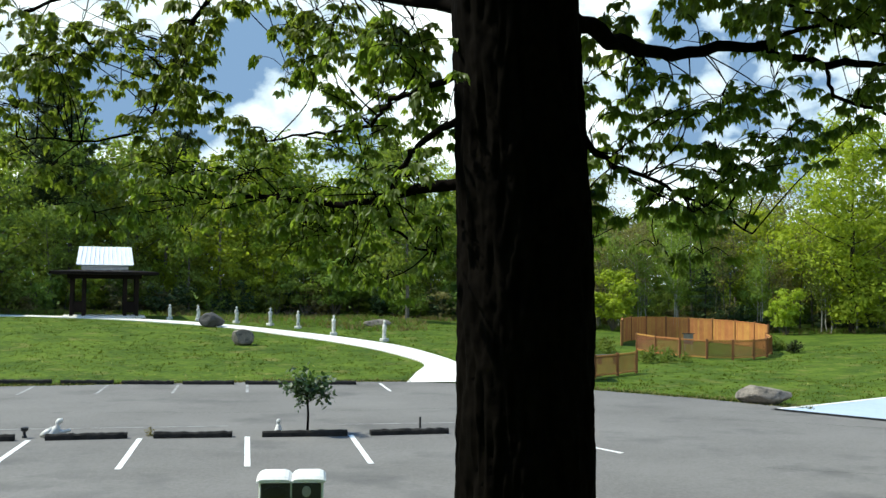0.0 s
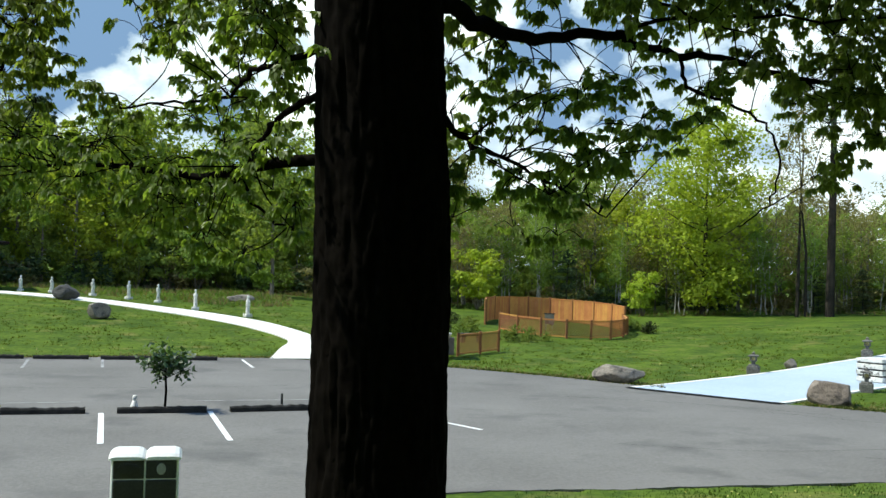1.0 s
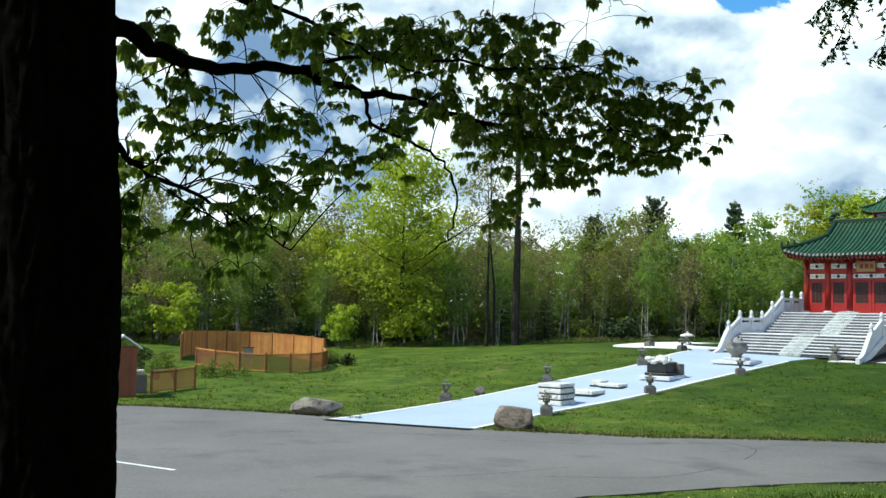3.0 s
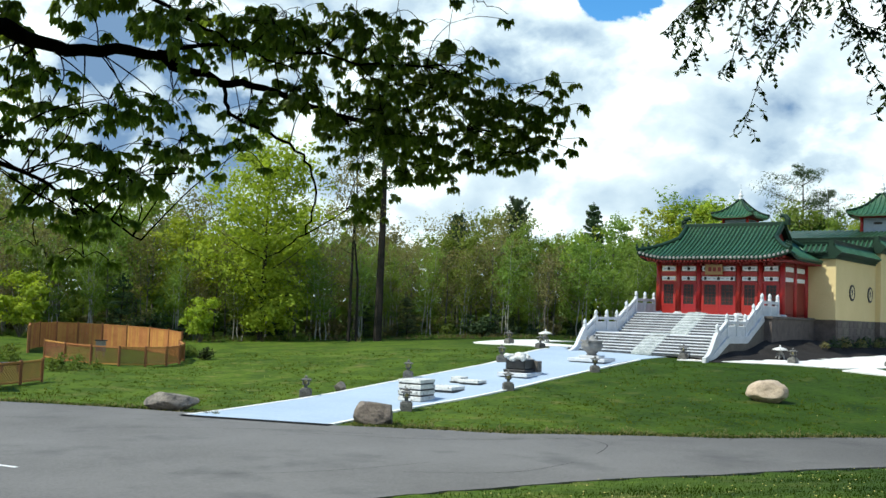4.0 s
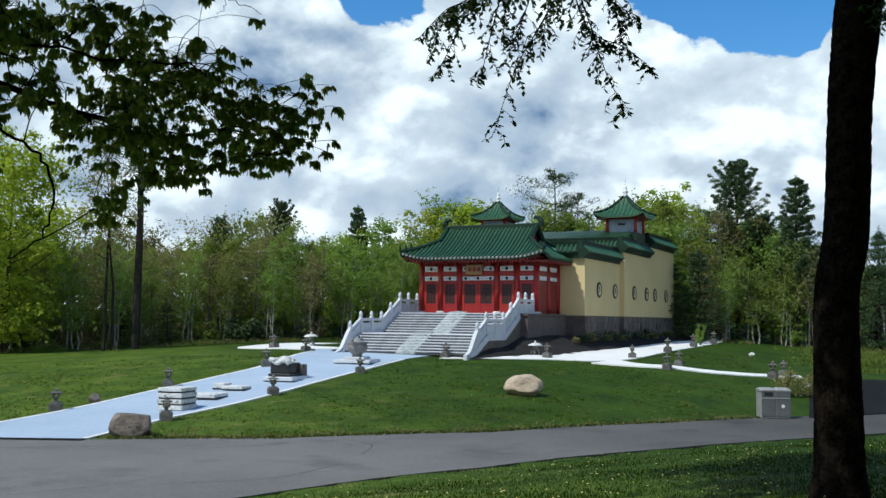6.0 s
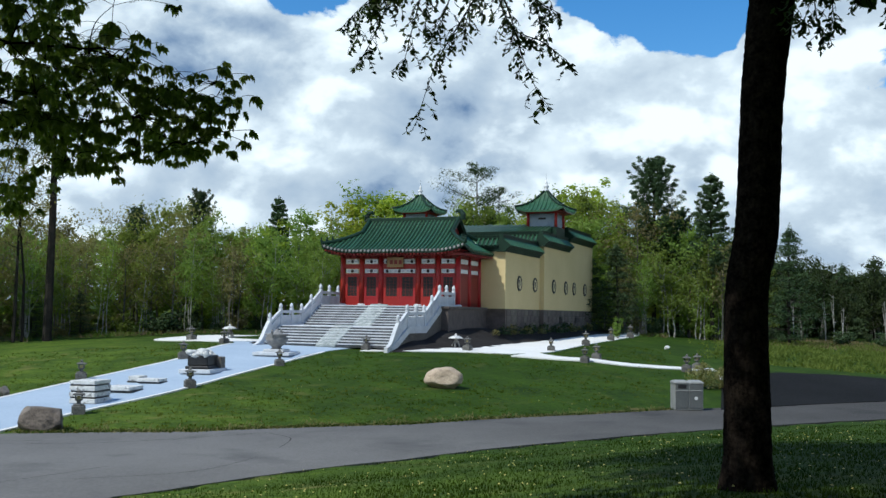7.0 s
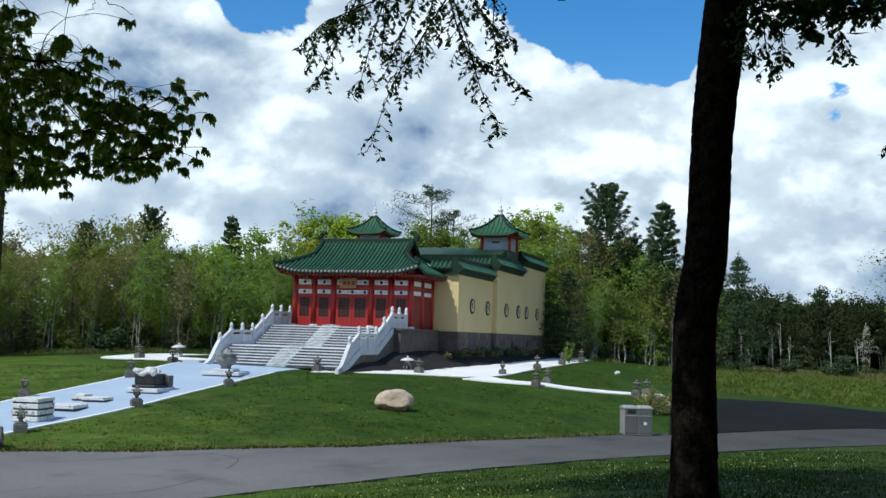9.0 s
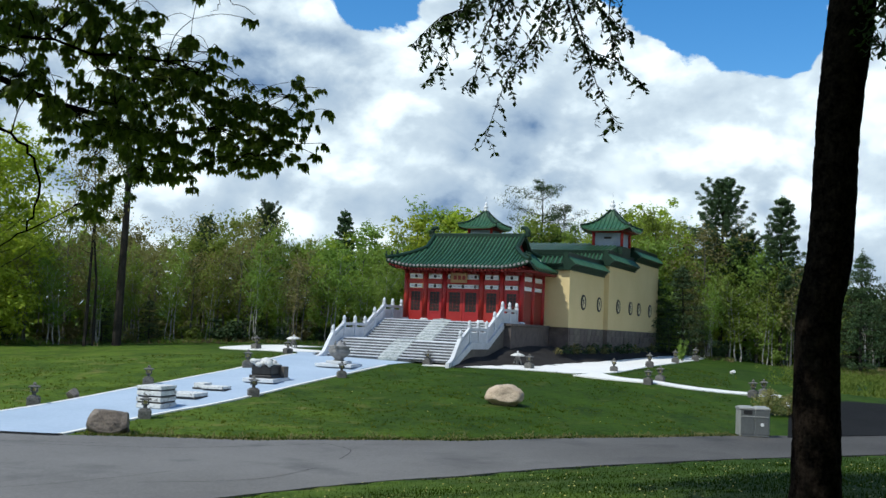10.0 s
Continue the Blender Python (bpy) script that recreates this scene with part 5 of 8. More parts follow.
def make_recycling_bin(x, y, turn, w, h, shell, door, label, round_hole=False):
    """A twin litter bin: shell, two doors, domed lid with openings."""
    t = thing("litter_bin", stand(x, y, turn), label, "bin")
    d = 0.62 * w
    part("shell", box(bmesh.new(), -w / 2, -d / 2, 0.03, w / 2, d / 2, h * 0.9, 0.02), shell, t)
    for k, sx in enumerate((-1, 1)):
        x0, x1 = (-w / 2 + 0.03, -0.012) if sx < 0 else (0.012, w / 2 - 0.03)
        dr = part("door", box(bmesh.new(), x0, -d / 2 - 0.022, 0.1, x1, -d / 2 + 0.01, h * 0.66, 0.012), door, t, "bin door")
        fr = part("front", box(bmesh.new(), x0, -d / 2 - 0.018, h * 0.675, x1, -d / 2 + 0.01, h * 0.89, 0.01), door, t)
        cx = (x0 + x1) / 2
        if round_hole:
            m = Matrix.Translation((cx, -d / 2 - 0.02, h * 0.79)) @ Matrix.Rotation(radians(90), 4, "X") @ Matrix.Diagonal((1.5 if k == 0 else 0.6, 0.75, 1, 1))
            part("opening", lathe(bmesh.new(), ((0.1, -0.002), (0.1, 0.008), (0.085, 0.012)), 16, m), BLACK_IRON if k == 0 else BIN_SHELL, fr, "dark bin opening" if k == 0 else "")
        else:
            part("rim", box(bmesh.new(), x0, -d / 2 - 0.034, h * 0.655, x1, -d / 2 + 0.01, h * 0.685, 0.006), shell, t)
            if k == 0:
                part("opening", box(bmesh.new(), cx - 0.17, -d / 2 - 0.024, h * 0.73, cx + 0.17, -d / 2 - 0.01, h * 0.87, 0.01), BLACK_IRON, fr, "dark bin opening")
            else:
                part("badge", lathe(bmesh.new(), ((0.07, -0.002), (0.07, 0.005), (0.055, 0.008)), 16, Matrix.Translation((cx, -d / 2 - 0.022, h * 0.42)) @ Matrix.Rotation(radians(90), 4, "X")), LIGHT_GREY, dr, "pale round badge")
        # domed lid
        bm = bmesh.new()
        prof = [(-d / 2 - 0.03, h * 0.9), (-d / 2 - 0.03, h * 0.94), (-d / 2 + 0.02, h * 0.975), (-d / 4, h * 1.0), (0, h * 1.01), (d / 4, h * 1.0), (d / 2 - 0.02, h * 0.975), (d / 2 + 0.03, h * 0.94), (d / 2 + 0.03, h * 0.9)]
        xa, xb = (-w / 2 - 0.03, -0.003) if sx < 0 else (0.003, w / 2 + 0.03)
        rows = [[bm.verts.new((xa + (xb - xa) * u, y_ * (0.94 if k_ < 0.6 else 1), h * 0.9 + (z_ - h * 0.9) * k_)) for y_, z_ in prof] for u, k_ in ((0, 0.45), (0.07, 0.8), (0.2, 1), (0.8, 1), (0.93, 0.8), (1, 0.45))]
        for a, b in zip(rows, rows[1:]):
            for q in range(len(prof)):
                bm.faces.new((a[q], a[(q + 1) % len(prof)], b[(q + 1) % len(prof)], b[q]))
        bm.faces.new(rows[0][::-1]); bm.faces.new(rows[-1])
        bmesh.ops.recalc_face_normals(bm, faces=bm.faces)
        part("lid", bm, LIGHT_GREY if round_hole else shell, t, "domed pale lid" if round_hole else "grey lid")
    part("base", box(bmesh.new(), -w / 2 + 0.04, -d / 2 + 0.04, -0.05, w / 2 - 0.04, d / 2 - 0.04, 0.03), BIN_DARK, t)
    return t


make_recycling_bin(-2.04, 13.95, 6, 0.86, 1.08, LIGHT_GREY, BIN_DARK, "twin litter bin with dark doors and white lids", True)
make_recycling_bin(37.85, 19.1, -48, 1.15, 1.2, BIN_SHELL, BIN_PANEL, "grey twin recycling bin beside the drive")


def make_stop(k):
    """A weathered timber wheel stop with uneven faces."""
    bm, g = bmesh.new(), []
    prof = ((-0.1, 0.0), (-0.1, 0.11), (-0.07, 0.15), (0.07, 0.15), (0.1, 0.11), (0.1, 0.0))
    n = 34
    for i in range(n + 1):
        x = -0.98 + 1.96 * i / n
        g.append([bm.verts.new((x, y + 0.025 * noise.noise((x * 5, y * 9, k)), z * (1 + 0.2 * noise.noise((x * 7.3, z * 9, k + 5))))) for y, z in prof])
    for a, b in zip(g, g[1:]):
        for q in range(len(prof)):
            bm.faces.new((a[q], a[(q + 1) % len(prof)], b[(q + 1) % len(prof)], b[q]))
    bm.faces.new(g[0]); bm.faces.new(g[-1][::-1])
    bmesh.ops.recalc_face_normals(bm, faces=bm.faces)
    ob = link("wheel_stop", bm, STOP_TIMBER)
    return tagged(ob, "weathered black timber wheel stop on asphalt", "wheel stop", "wheel stops of the car park")


turn_row = math.degrees(math.atan2(ROW.y, ROW.x))
for i, (x, y, long, tilt) in enumerate(((-11.35, 24.6, 1.0, 9), (-8.77, 25.2, 0.98, 9), (-6.25, 25.66, 0.98, 5), (-3.5, 26.08, 1.1, 4.5), (-0.85, 26.62, 1.06, 9))):
    make_stop(i).matrix_basis = stand(x, y, turn_row - 6 + tilt, 0.02) @ Matrix.Diagonal((long, 1, 1, 1))
for i, x in enumerate((-18.4, -16.0, -13.7, -11.43, -9.14, -6.75, -4.4)):
    make_stop(i + 20).matrix_basis = stand(x, 39.8 + (x + 9.14) * 0.115, 6.5, 0.02)


def make_statue(x, y, h, turn, seed):
    """A robed standing figure as a plain weathered shape on a block."""
    bm = bmesh.new()
    box(bm, -0.17, -0.17, -0.05, 0.17, 0.17, 0.14, 0.015)
    rings, n = [], 16
    for r, z, dx in ((0.13, 0.14, 0), (0.15, 0.22, 0), (0.13, 0.4, 0.01), (0.14, 0.58, 0), (0.16, 0.70, -0.01), (0.15, 0.78, 0), (0.06, 0.83, 0), (0.055, 0.85, 0), (0.085, 0.9, 0), (0.085, 0.95, 0), (0.05, 1.0, 0)):
        rings.append([bm.verts.new((math.cos(2 * math.pi * k / n) * r * 0.74 * (1 + 0.55 * noise.noise((math.cos(k * 0.39) * 1.6, z * 9, seed + math.sin(k * 0.39)))) + dx, math.sin(2 * math.pi * k / n) * r * 0.62 * (1 + 0.45 * noise.noise((k * 0.7, z * 8, seed))), z)) for k in range(n)])
    for a, b in zip(rings, rings[1:]):
        for k in range(n):
            bm.faces.new((a[k], a[(k + 1) % n], b[(k + 1) % n], b[k]))
    bm.faces.new(rings[0][::-1]); bm.faces.new(rings[-1])
    ob = link("statue", bm, WHITE_STATUE, True)
    ob.matrix_basis = stand(x, y, turn) @ Matrix.Diagonal((h, h, h, 1))
    return tagged(ob, "white stone robed statue on a small block", "statue", "statues along the white path")


for i, (x, y, h) in enumerate(((-17.87, 66.4, 1.0), (-15.94, 66.1, 1.0), (-13.2, 64.9, 1.05), (-10.83, 63.7, 1.1), (-8.86, 62.1, 1.1), (-6.3, 58.6, 1.15), (-3.24, 56.2, 1.15), (2.6, 52.6, 1.1))):
    make_statue(x, y, h, 20 * i, i)


def make_seated(x, y, s, turn, seed, bow=0.0):
    """A small crouching figure as a plain shape."""
    bm, n, rings = bmesh.new(), 14, []
    for r, z, dx in ((0.17, 0, 0), (0.2, 0.06, 0), (0.17, 0.16, 0.01), (0.13, 0.26, 0.02), (0.1, 0.33, 0.03), (0.055, 0.36, 0.03), (0.1, 0.42, 0.05), (0.105, 0.48, 0.05), (0.07, 0.55, 0.05)):
        rings.append([bm.verts.new((math.cos(2 * math.pi * k / n) * r + dx + bow * z, math.sin(2 * math.pi * k / n) * r * 0.85, z)) for k in range(n)])
    for a, b in zip(rings, rings[1:]):
        for k in range(n):
            bm.faces.new((a[k], a[(k + 1) % n], b[(k + 1) % n], b[k]))
    bm.faces.new(rings[0][::-1]); bm.faces.new(rings[-1])
    if bow:
        # robe behind and an arm held out
        tube(bm, ((-0.30, 0.02, 0.02), (-0.16, 0.0, 0.12), (0.02, 0.0, 0.24)), (0.09, 0.12, 0.1), 8)
        tube(bm, ((0.10, -0.02, 0.24), (0.34, -0.03, 0.16), (0.52, -0.02, 0.22)), (0.06, 0.05, 0.045), 7)
    ob = link("statue", bm, WHITE_STATUE, True)
    ob.matrix_basis = stand(x, y, turn, 0.02) @ Matrix.Diagonal((s, s, s, 1))
    return tagged(ob, "small pale seated statue beside a wheel stop", "statue", "small statues of the car park")


make_seated(-9.72, 25.45, 0.85, 8, 1, 0.3)
make_seated(-4.25, 26.5, 0.68, 100, 2)
tagged(link("marker_post", lathe(bmesh.new(), ((0.07, -0.02), (0.06, 0.05), (0.035, 0.08), (0.04, 0.16), (0.09, 0.19), (0.095, 0.26), (0.05, 0.28)), 10), BLACK_IRON), "short dark marker post with a wide cap", "post").matrix_basis = stand(-10.35, 25.3, 0, 0.02)


def make_gazebo(x, y, turn):
    """A dark timber shelter: six posts, a heavy flat eave, a raised metal roof."""
    t = thing("gazebo", stand(x, y, turn), "dark timber gazebo with a white metal roof lantern", "gazebo")
    W, D = 2.05, 1.6
    part("floor_slab", box(bmesh.new(), -2.6, -2.1, -0.3, 2.6, 2.1, 0.08, 0.02), CONCRETE, t)
    for px_ in (-W, -W + 0.75, W - 0.75, W):
        for py in (-D, D):
            part("post", box(bmesh.new(), px_ - 0.12, py - 0.12, 0.05, px_ + 0.12, py + 0.12, 2.75, 0.01), DARK_WOOD, t)
    for py in (-D, D):
        part("beam", box(bmesh.new(), -W - 0.3, py - 0.1, 2.55, W + 0.3, py + 0.1, 2.8, 0.01), DARK_WOOD, t)
        for a, b in ((-W + 0.1, -W + 0.65), (W - 0.65, W - 0.1)):
            part("lattice_panel", box(bmesh.new(), a, py - 0.02, 0.3, b, py + 0.02, 1.0, 0.005), DARK_WOOD, t)
    bm, rings = bmesh.new(), []
    for r, z in ((3.4, 2.82), (3.4, 2.98), (1.8, 3.12), (1.8, 3.0)):
        rings.append([bm.verts.new((sx * r, sy * (r - 0.45), z)) for sx, sy in ((-1, -1), (1, -1), (1, 1), (-1, 1))])
    for a, b in zip(rings, rings[1:]):
        for k in range(4):
            bm.faces.new((a[k], a[(k + 1) % 4], b[(k + 1) % 4], b[k]))
    bm.faces.new(rings[0][::-1]); bm.faces.new(rings[-1])
    part("eave", bm, DARK_WOOD, t, "heavy dark flat eave")
    part("clerestory", box(bmesh.new(), -1.5, -1.0, 3.05, 1.5, 1.0, 3.5, 0.01), BLUE_GREY, t, "grey louvred upper wall")
    for k in range(4):
        part("louvre", box(bmesh.new(), -1.46, -1.035, 3.1 + 0.1 * k, 1.46, -1.0, 3.15 + 0.1 * k, 0.005), LIGHT_GREY, t)
    bm = bmesh.new()
    vs = [bm.verts.new(p) for p in ((-1.82, -1.3, 3.45), (1.82, -1.3, 3.45), (1.82, 1.3, 3.45), (-1.82, 1.3, 3.45), (-1.68, 0, 4.7), (1.68, 0, 4.7))]
    for f in ((0, 1, 5, 4), (2, 3, 4, 5), (1, 2, 5), (3, 0, 4), (3, 2, 1, 0)):
        bm.faces.new([vs[i] for i in f])
    part("roof", bm, METAL_ROOF, t, "bright white metal roof")
    for k in range(12):
        xx = -1.6 + 3.2 * k / 11
        part("roof_seam", tube(bmesh.new(), ((xx, -1.3, 3.47), (xx * 0.9, -0.02, 4.71)), (0.02, 0.02), 4), METAL_ROOF, t)
    return t


make_gazebo(-22.9, 68.6, 18.5)
make_gazebo(-33.4, 68.0, 18.5)


def make_fence(x, y, points, h, lattice_h, label):
    """A low curved fence: square posts, board panels or crossed laths between rails."""
    t = thing("fence", stand(x, y), label, "fence")
    o = Vector((x, y, 0))
    base = height(x, y)
    for i, p in enumerate(points):
        z = height(*p) - base
        q = Vector((*p, 0)) - o
        part("post", box(bmesh.new(), q.x - 0.06, q.y - 0.06, z - 0.2, q.x + 0.06, q.y + 0.06, z + h + 0.06, 0.01), CEDAR_SHADE, t)
        if i + 1 == len(points):
            break
        p2 = points[i + 1]
        q2, z2 = Vector((*p2, 0)) - o, height(*p2) - base
        d = (q2 - q).normalized()
        length = (q2 - q).length
        ang = math.atan2(d.y, d.x)
        sh = Matrix.Identity(4)
        sh[2][0] = (z2 - z) / length
        m = Matrix.Translation((q.x, q.y, z)) @ Matrix.Rotation(ang, 4, "Z") @ sh
        for zz in (0.08, h - 0.06):
            part("rail", box(bmesh.new(), 0.05, -0.03, zz, length - 0.05, 0.03, zz + 0.07, 0.0, m), CEDAR, t)
        if lattice_h:
            bm, s = bmesh.new(), 0.15
            k = -int(h / s)
            while k * s < length:
                for sg in (1, -1):
                    a, b = k * s, k * s + (h - 0.16)
                    za, zb = (0.12, h - 0.04) if sg > 0 else (h - 0.04, 0.12)
                    ca, cb = max(a, 0.05), min(b, length - 0.05)
                    if cb - ca < 0.03:
                        continue
                    fa, fb = (ca - a) / (b - a), (cb - a) / (b - a)
                    tube(bm, [m @ Vector((ca, 0.012 * sg, za + (zb - za) * fa)), m @ Vector((cb, 0.012 * sg, za + (zb - za) * fb))], (0.02, 0.02), 4)
                k += 1
            part("lattice", bm, CEDAR_SHADE, t, "crossed cedar laths")
        else:
            n = max(2, int(length / 0.15))
            for k in range(n):
                a, b = 0.05 + (length - 0.1) * k / n, 0.05 + (length - 0.1) * (k + 1) / n - 0.006
                part("board", box(bmesh.new(), a, -0.012, 0.03, b, 0.012, h + 0.012 * math.sin(k * 1.7), 0.0, m), CEDAR, t)
    return t


def arc(cx, cy, rx, ry, a0, a1, n):
    return [(cx + rx * math.cos(radians(a0 + (a1 - a0) * k / n)), cy + ry * math.sin(radians(a0 + (a1 - a0) * k / n))) for k in range(n + 1)]


make_fence(14.5, 58.5, arc(14.7, 59.6, 4.0, 6.6, -160, -8, 8), 1.0, True, "low orange cedar lattice fence round a garden")
make_fence(14.5, 66, arc(14.7, 59.6, 4.1, 6.8, -8, 172, 9), 1.5, False, "curved orange cedar board fence round a garden")
make_fence(7.4, 44.6, [(6.55, 43.8), (7.7, 44.85), (8.75, 46.0)], 0.95, True, "low orange cedar lattice fence beside the drive")


def make_sign_post(x, y):
    t = thing("sign_stand", stand(x, y, -10) @ Matrix.Scale(0.68, 4), "weathered grey notice stand inside the fence", "sign")
    for s in (-0.28, 0.28):
        part("leg", box(bmesh.new(), s - 0.04, -0.04, -0.1, s + 0.04, 0.04, 1.35, 0.005), STONE, t)
    part("panel", box(bmesh.new(), -0.4, -0.06, 0.55, 0.4, -0.03, 1.4, 0.01), RUST_SIGN, t)
    part("cap", box(bmesh.new(), -0.5, -0.12, 1.4, 0.5, 0.08, 1.48, 0.01), BIN_DARK, t)
    return t


make_sign_post(14.0, 58.0)


def make_shed(x, y, turn):
    t = thing("shrine_hut", stand(x, y, turn), "small red wooden hut with a pale gabled roof", "hut")
    part("body", box(bmesh.new(), -0.55, -0.5, -0.1, 0.55, 0.5, 2.0, 0.01), RED_WOOD, t, "red-brown boarded body")
    for k in range(7):
        part("board", box(bmesh.new(), -0.55 + k * 0.157, -0.525, 0.05, -0.40 + k * 0.157, -0.5, 1.95), RED_WOOD, t)
    bm = bmesh.new()
    a = [bm.verts.new((x_, -0.7, z)) for x_, z in ((-0.72, 1.92), (0, 2.42), (0.72, 1.92), (0.72, 2.0), (0, 2.5), (-0.72, 2.0))]
    b = [bm.verts.new((v.co.x, 0.7, v.co.z)) for v in a]
    for k in range(6):
        bm.faces.new((a[k], a[(k + 1) % 6], b[(k + 1) % 6], b[k]))
    bm.faces.new(a[::-1]); bm.faces.new(b)
    part("roof", bm, LIGHT_GREY, t, "pale roof")
    return t


make_shed(5.25, 43.2, 0)


def make_box_planter(x, y):
    t = thing("stone_basin", stand(x, y, 20), "grey stone basin on block by the fence", "basin")
    part("block", box(bmesh.new(), -0.4, -0.3, -0.05, 0.4, 0.3, 0.75, 0.02), STONE, t)
    part("basin", lathe(bmesh.new(), ((0.3, 0.75), (0.38, 0.9), (0.36, 0.95), (0.28, 0.9)), 14), WHITE_STATUE, t)
    return t


make_box_planter(6.0, 44.6)
tagged(link("bench", box(box(box(bmesh.new(), -0.6, -0.2, 0.38, 0.6, 0.2, 0.48, 0.02), -0.5, -0.18, -0.05, -0.38, 0.18, 0.38), 0.38, -0.18, -0.05, 0.5, 0.18, 0.38), BIN_DARK), "low dark stone bench behind the fence", "bench").matrix_basis = stand(8.1, 50.0, 15)


def make_young_tree(x, y):
    """The small tree of the car park: a thin stem, forks, and a rounded, ragged crown."""
    t = thing("young_tree", stand(x, y), "young tree with thin trunk and ragged green crown", "tree")
    rnd, bm, verts, faces = random.Random(9), bmesh.new(), [], []
    tube(bm, ((0, 0, 0), (0.02, 0, 0.5), (-0.01, 0.01, 0.95), (0.01, 0, 1.4)), (0.035, 0.03, 0.025, 0.012), 7)
    for i in range(30):
        a, f = i * 2.4, rnd.uniform(0.8, 1.3)
        s = Vector((0, 0, f))
        e = s + Vector((math.cos(a) * rnd.uniform(0.25, 0.68), math.sin(a) * rnd.uniform(0.25, 0.68), rnd.uniform(-0.1, 0.38)))
        tube(bm, (s, s.lerp(e, 0.5) + Vector((0, 0, 0.06)), e), (0.012, 0.008, 0.004), 4)
        for _ in range(20):
            clump(verts, faces, s.lerp(e, rnd.uniform(0.45, 1.15)) + Vector([rnd.gauss(0, 0.09) for _ in range(3)]), rnd.uniform(0.055, 0.115), rnd)
    part("trunk", bm, BARK, t)
    ob = new("crown", from_lists("crown", verts, faces, SMALL_LEAF))
    ob.parent = t
    return t


def make_tuft(x, y, s, n, mat, label, leaf=(0.04, 0.1)):
    rnd, verts, faces = random.Random(int(x * 7 + y)), [], []
    for _ in range(n):
        a, r = rnd.uniform(0, 6.28), rnd.uniform(0, 0.4)
        clump(verts, faces, (math.cos(a) * r, math.sin(a) * r, rnd.uniform(0.05, 0.6) * (1 - r)), rnd.uniform(*leaf), rnd)
    ob = new("shrub", from_lists("shrub", verts, faces, mat))
    ob.matrix_basis = stand(x, y) @ Matrix.Diagonal((s, s, s, 1))
    return tagged(ob, label, "shrub")


make_young_tree(-3.5, 26.5)
make_tuft(-7.4, 25.9, 0.45, 120, DRY_GRASS, "small grey tuft beside a wheel stop")
make_tuft(-2.9, 11.2, 0.9, 220, OLIVE_LEAF, "bare twiggy shrub on the bank")
tagged(link("marker_post", cone(bmesh.new(), (0, 0, -0.02), (0, 0, 0.3), 0.035, 0.03, 8), BLACK_IRON), "short dark marker post on asphalt", "post").matrix_basis = stand(-0.6, 27.9, 0, 0.02)

# planting beds: mounds of mulch against the temple's base
def make_bed(inner, outer, label):
    """inner: x, y, height in the temple's frame, along the wall; outer: where the mound runs out."""
    a = smooth_path(inner, 6)
    b = smooth_path([(x, y, 0) for x, y in outer], 6)
    bm, grid = bmesh.new(), []
    PAVED.append([tuple((TEMPLE @ Vector(v)).xy) for v in inner] + [tuple((TEMPLE @ Vector((x, y, 0))).xy) for x, y in outer][::-1])
    for p, q in zip(a, b):
        row, w = [], TEMPLE @ Vector((q.x, q.y, 0))
        foot = height(w.x, w.y) + 0.03
        for k in range(9):
            f = k / 8
            c = TEMPLE @ Vector((p.x + (q.x - p.x) * f, p.y + (q.y - p.y) * f, 0))
            z = p.z + (foot - p.z) * (1 - (1 - f) ** 1.6)
            row.append(bm.verts.new((c.x, c.y, max(z, height(c.x, c.y) + 0.03) + 0.04 * noise.noise((c.x, c.y, 0)))))
        row.append(bm.verts.new((w.x, w.y, foot - 0.25)))
        grid.append(row)
    for r0, r1 in zip(grid, grid[1:]):
        for k in range(len(r0) - 1):
            bm.faces.new((r0[k], r0[k + 1], r1[k + 1], r1[k]))
    bmesh.ops.recalc_face_normals(bm, faces=bm.faces)
    return tagged(link("mulch_bed", bm, MULCH, True), label, "mulch", kind="structure")


make_bed(((0.0, -10.5, 1.6), (0.0, -8.0, 2.1), (0.0, -5.3, 2.2), (0.2, -2.9, 2.75), (0.55, 0.5, 2.8), (1.6, 4.0, 2.75), (1.9, 10, 2.7), (1.9, 18, 2.7), (1.9, 25, 2.75), (1.9, 31.5, 2.8)),
         ((0.6, -10.3), (1.4, -7.7), (2.5, -6.1), (3.4, -4.1), (3.6, -1.0), (3.6, 3.0), (3.9, 9.5), (4.1, 17.3), (4.4, 25.0), (4.9, 31.5)), "dark mulch bed along the temple base")
make_bed(((-8.55, -9.8, 1.7), (-8.6, -7.5, 2.1), (-8.8, -4.5, 2.3), (-9.2, 0, 2.4), (-10.8, 4.2, 2.4)), ((-9.6, -10.0), (-10.8, -8.0), (-12.2, -4.5), (-13.2, 0.0), (-14.5, 5.0)), "dark mulch bed beside the stairs")
bed = random.Random(31)
for k in range(30):
    p = TEMPLE @ Vector((bed.uniform(2.1, 2.7), 1.5 + k * 1.0, 0))
    tuft = make_tuft(p.x, p.y, bed.uniform(0.7, 1.5), 130, NEEDLE if k % 3 else OLIVE_LEAF, "low dark green shrub in the mulch bed")
    tuft.matrix_basis.translation.z = 2.35

weeds = random.Random(61)
for k in range(58):
    x, y = (weeds.uniform(3.2, 9.2), weeds.uniform(50, 70)) if k < 48 else (weeds.uniform(18.9, 20.4), weeds.uniform(55.5, 62))
    make_tuft(x, y, weeds.uniform(0.7, 1.5), 260, MEADOW_BLADE if k % 3 else SHADED_LEAF, "rough clump of weeds beside the fence", (0.03, 0.075))

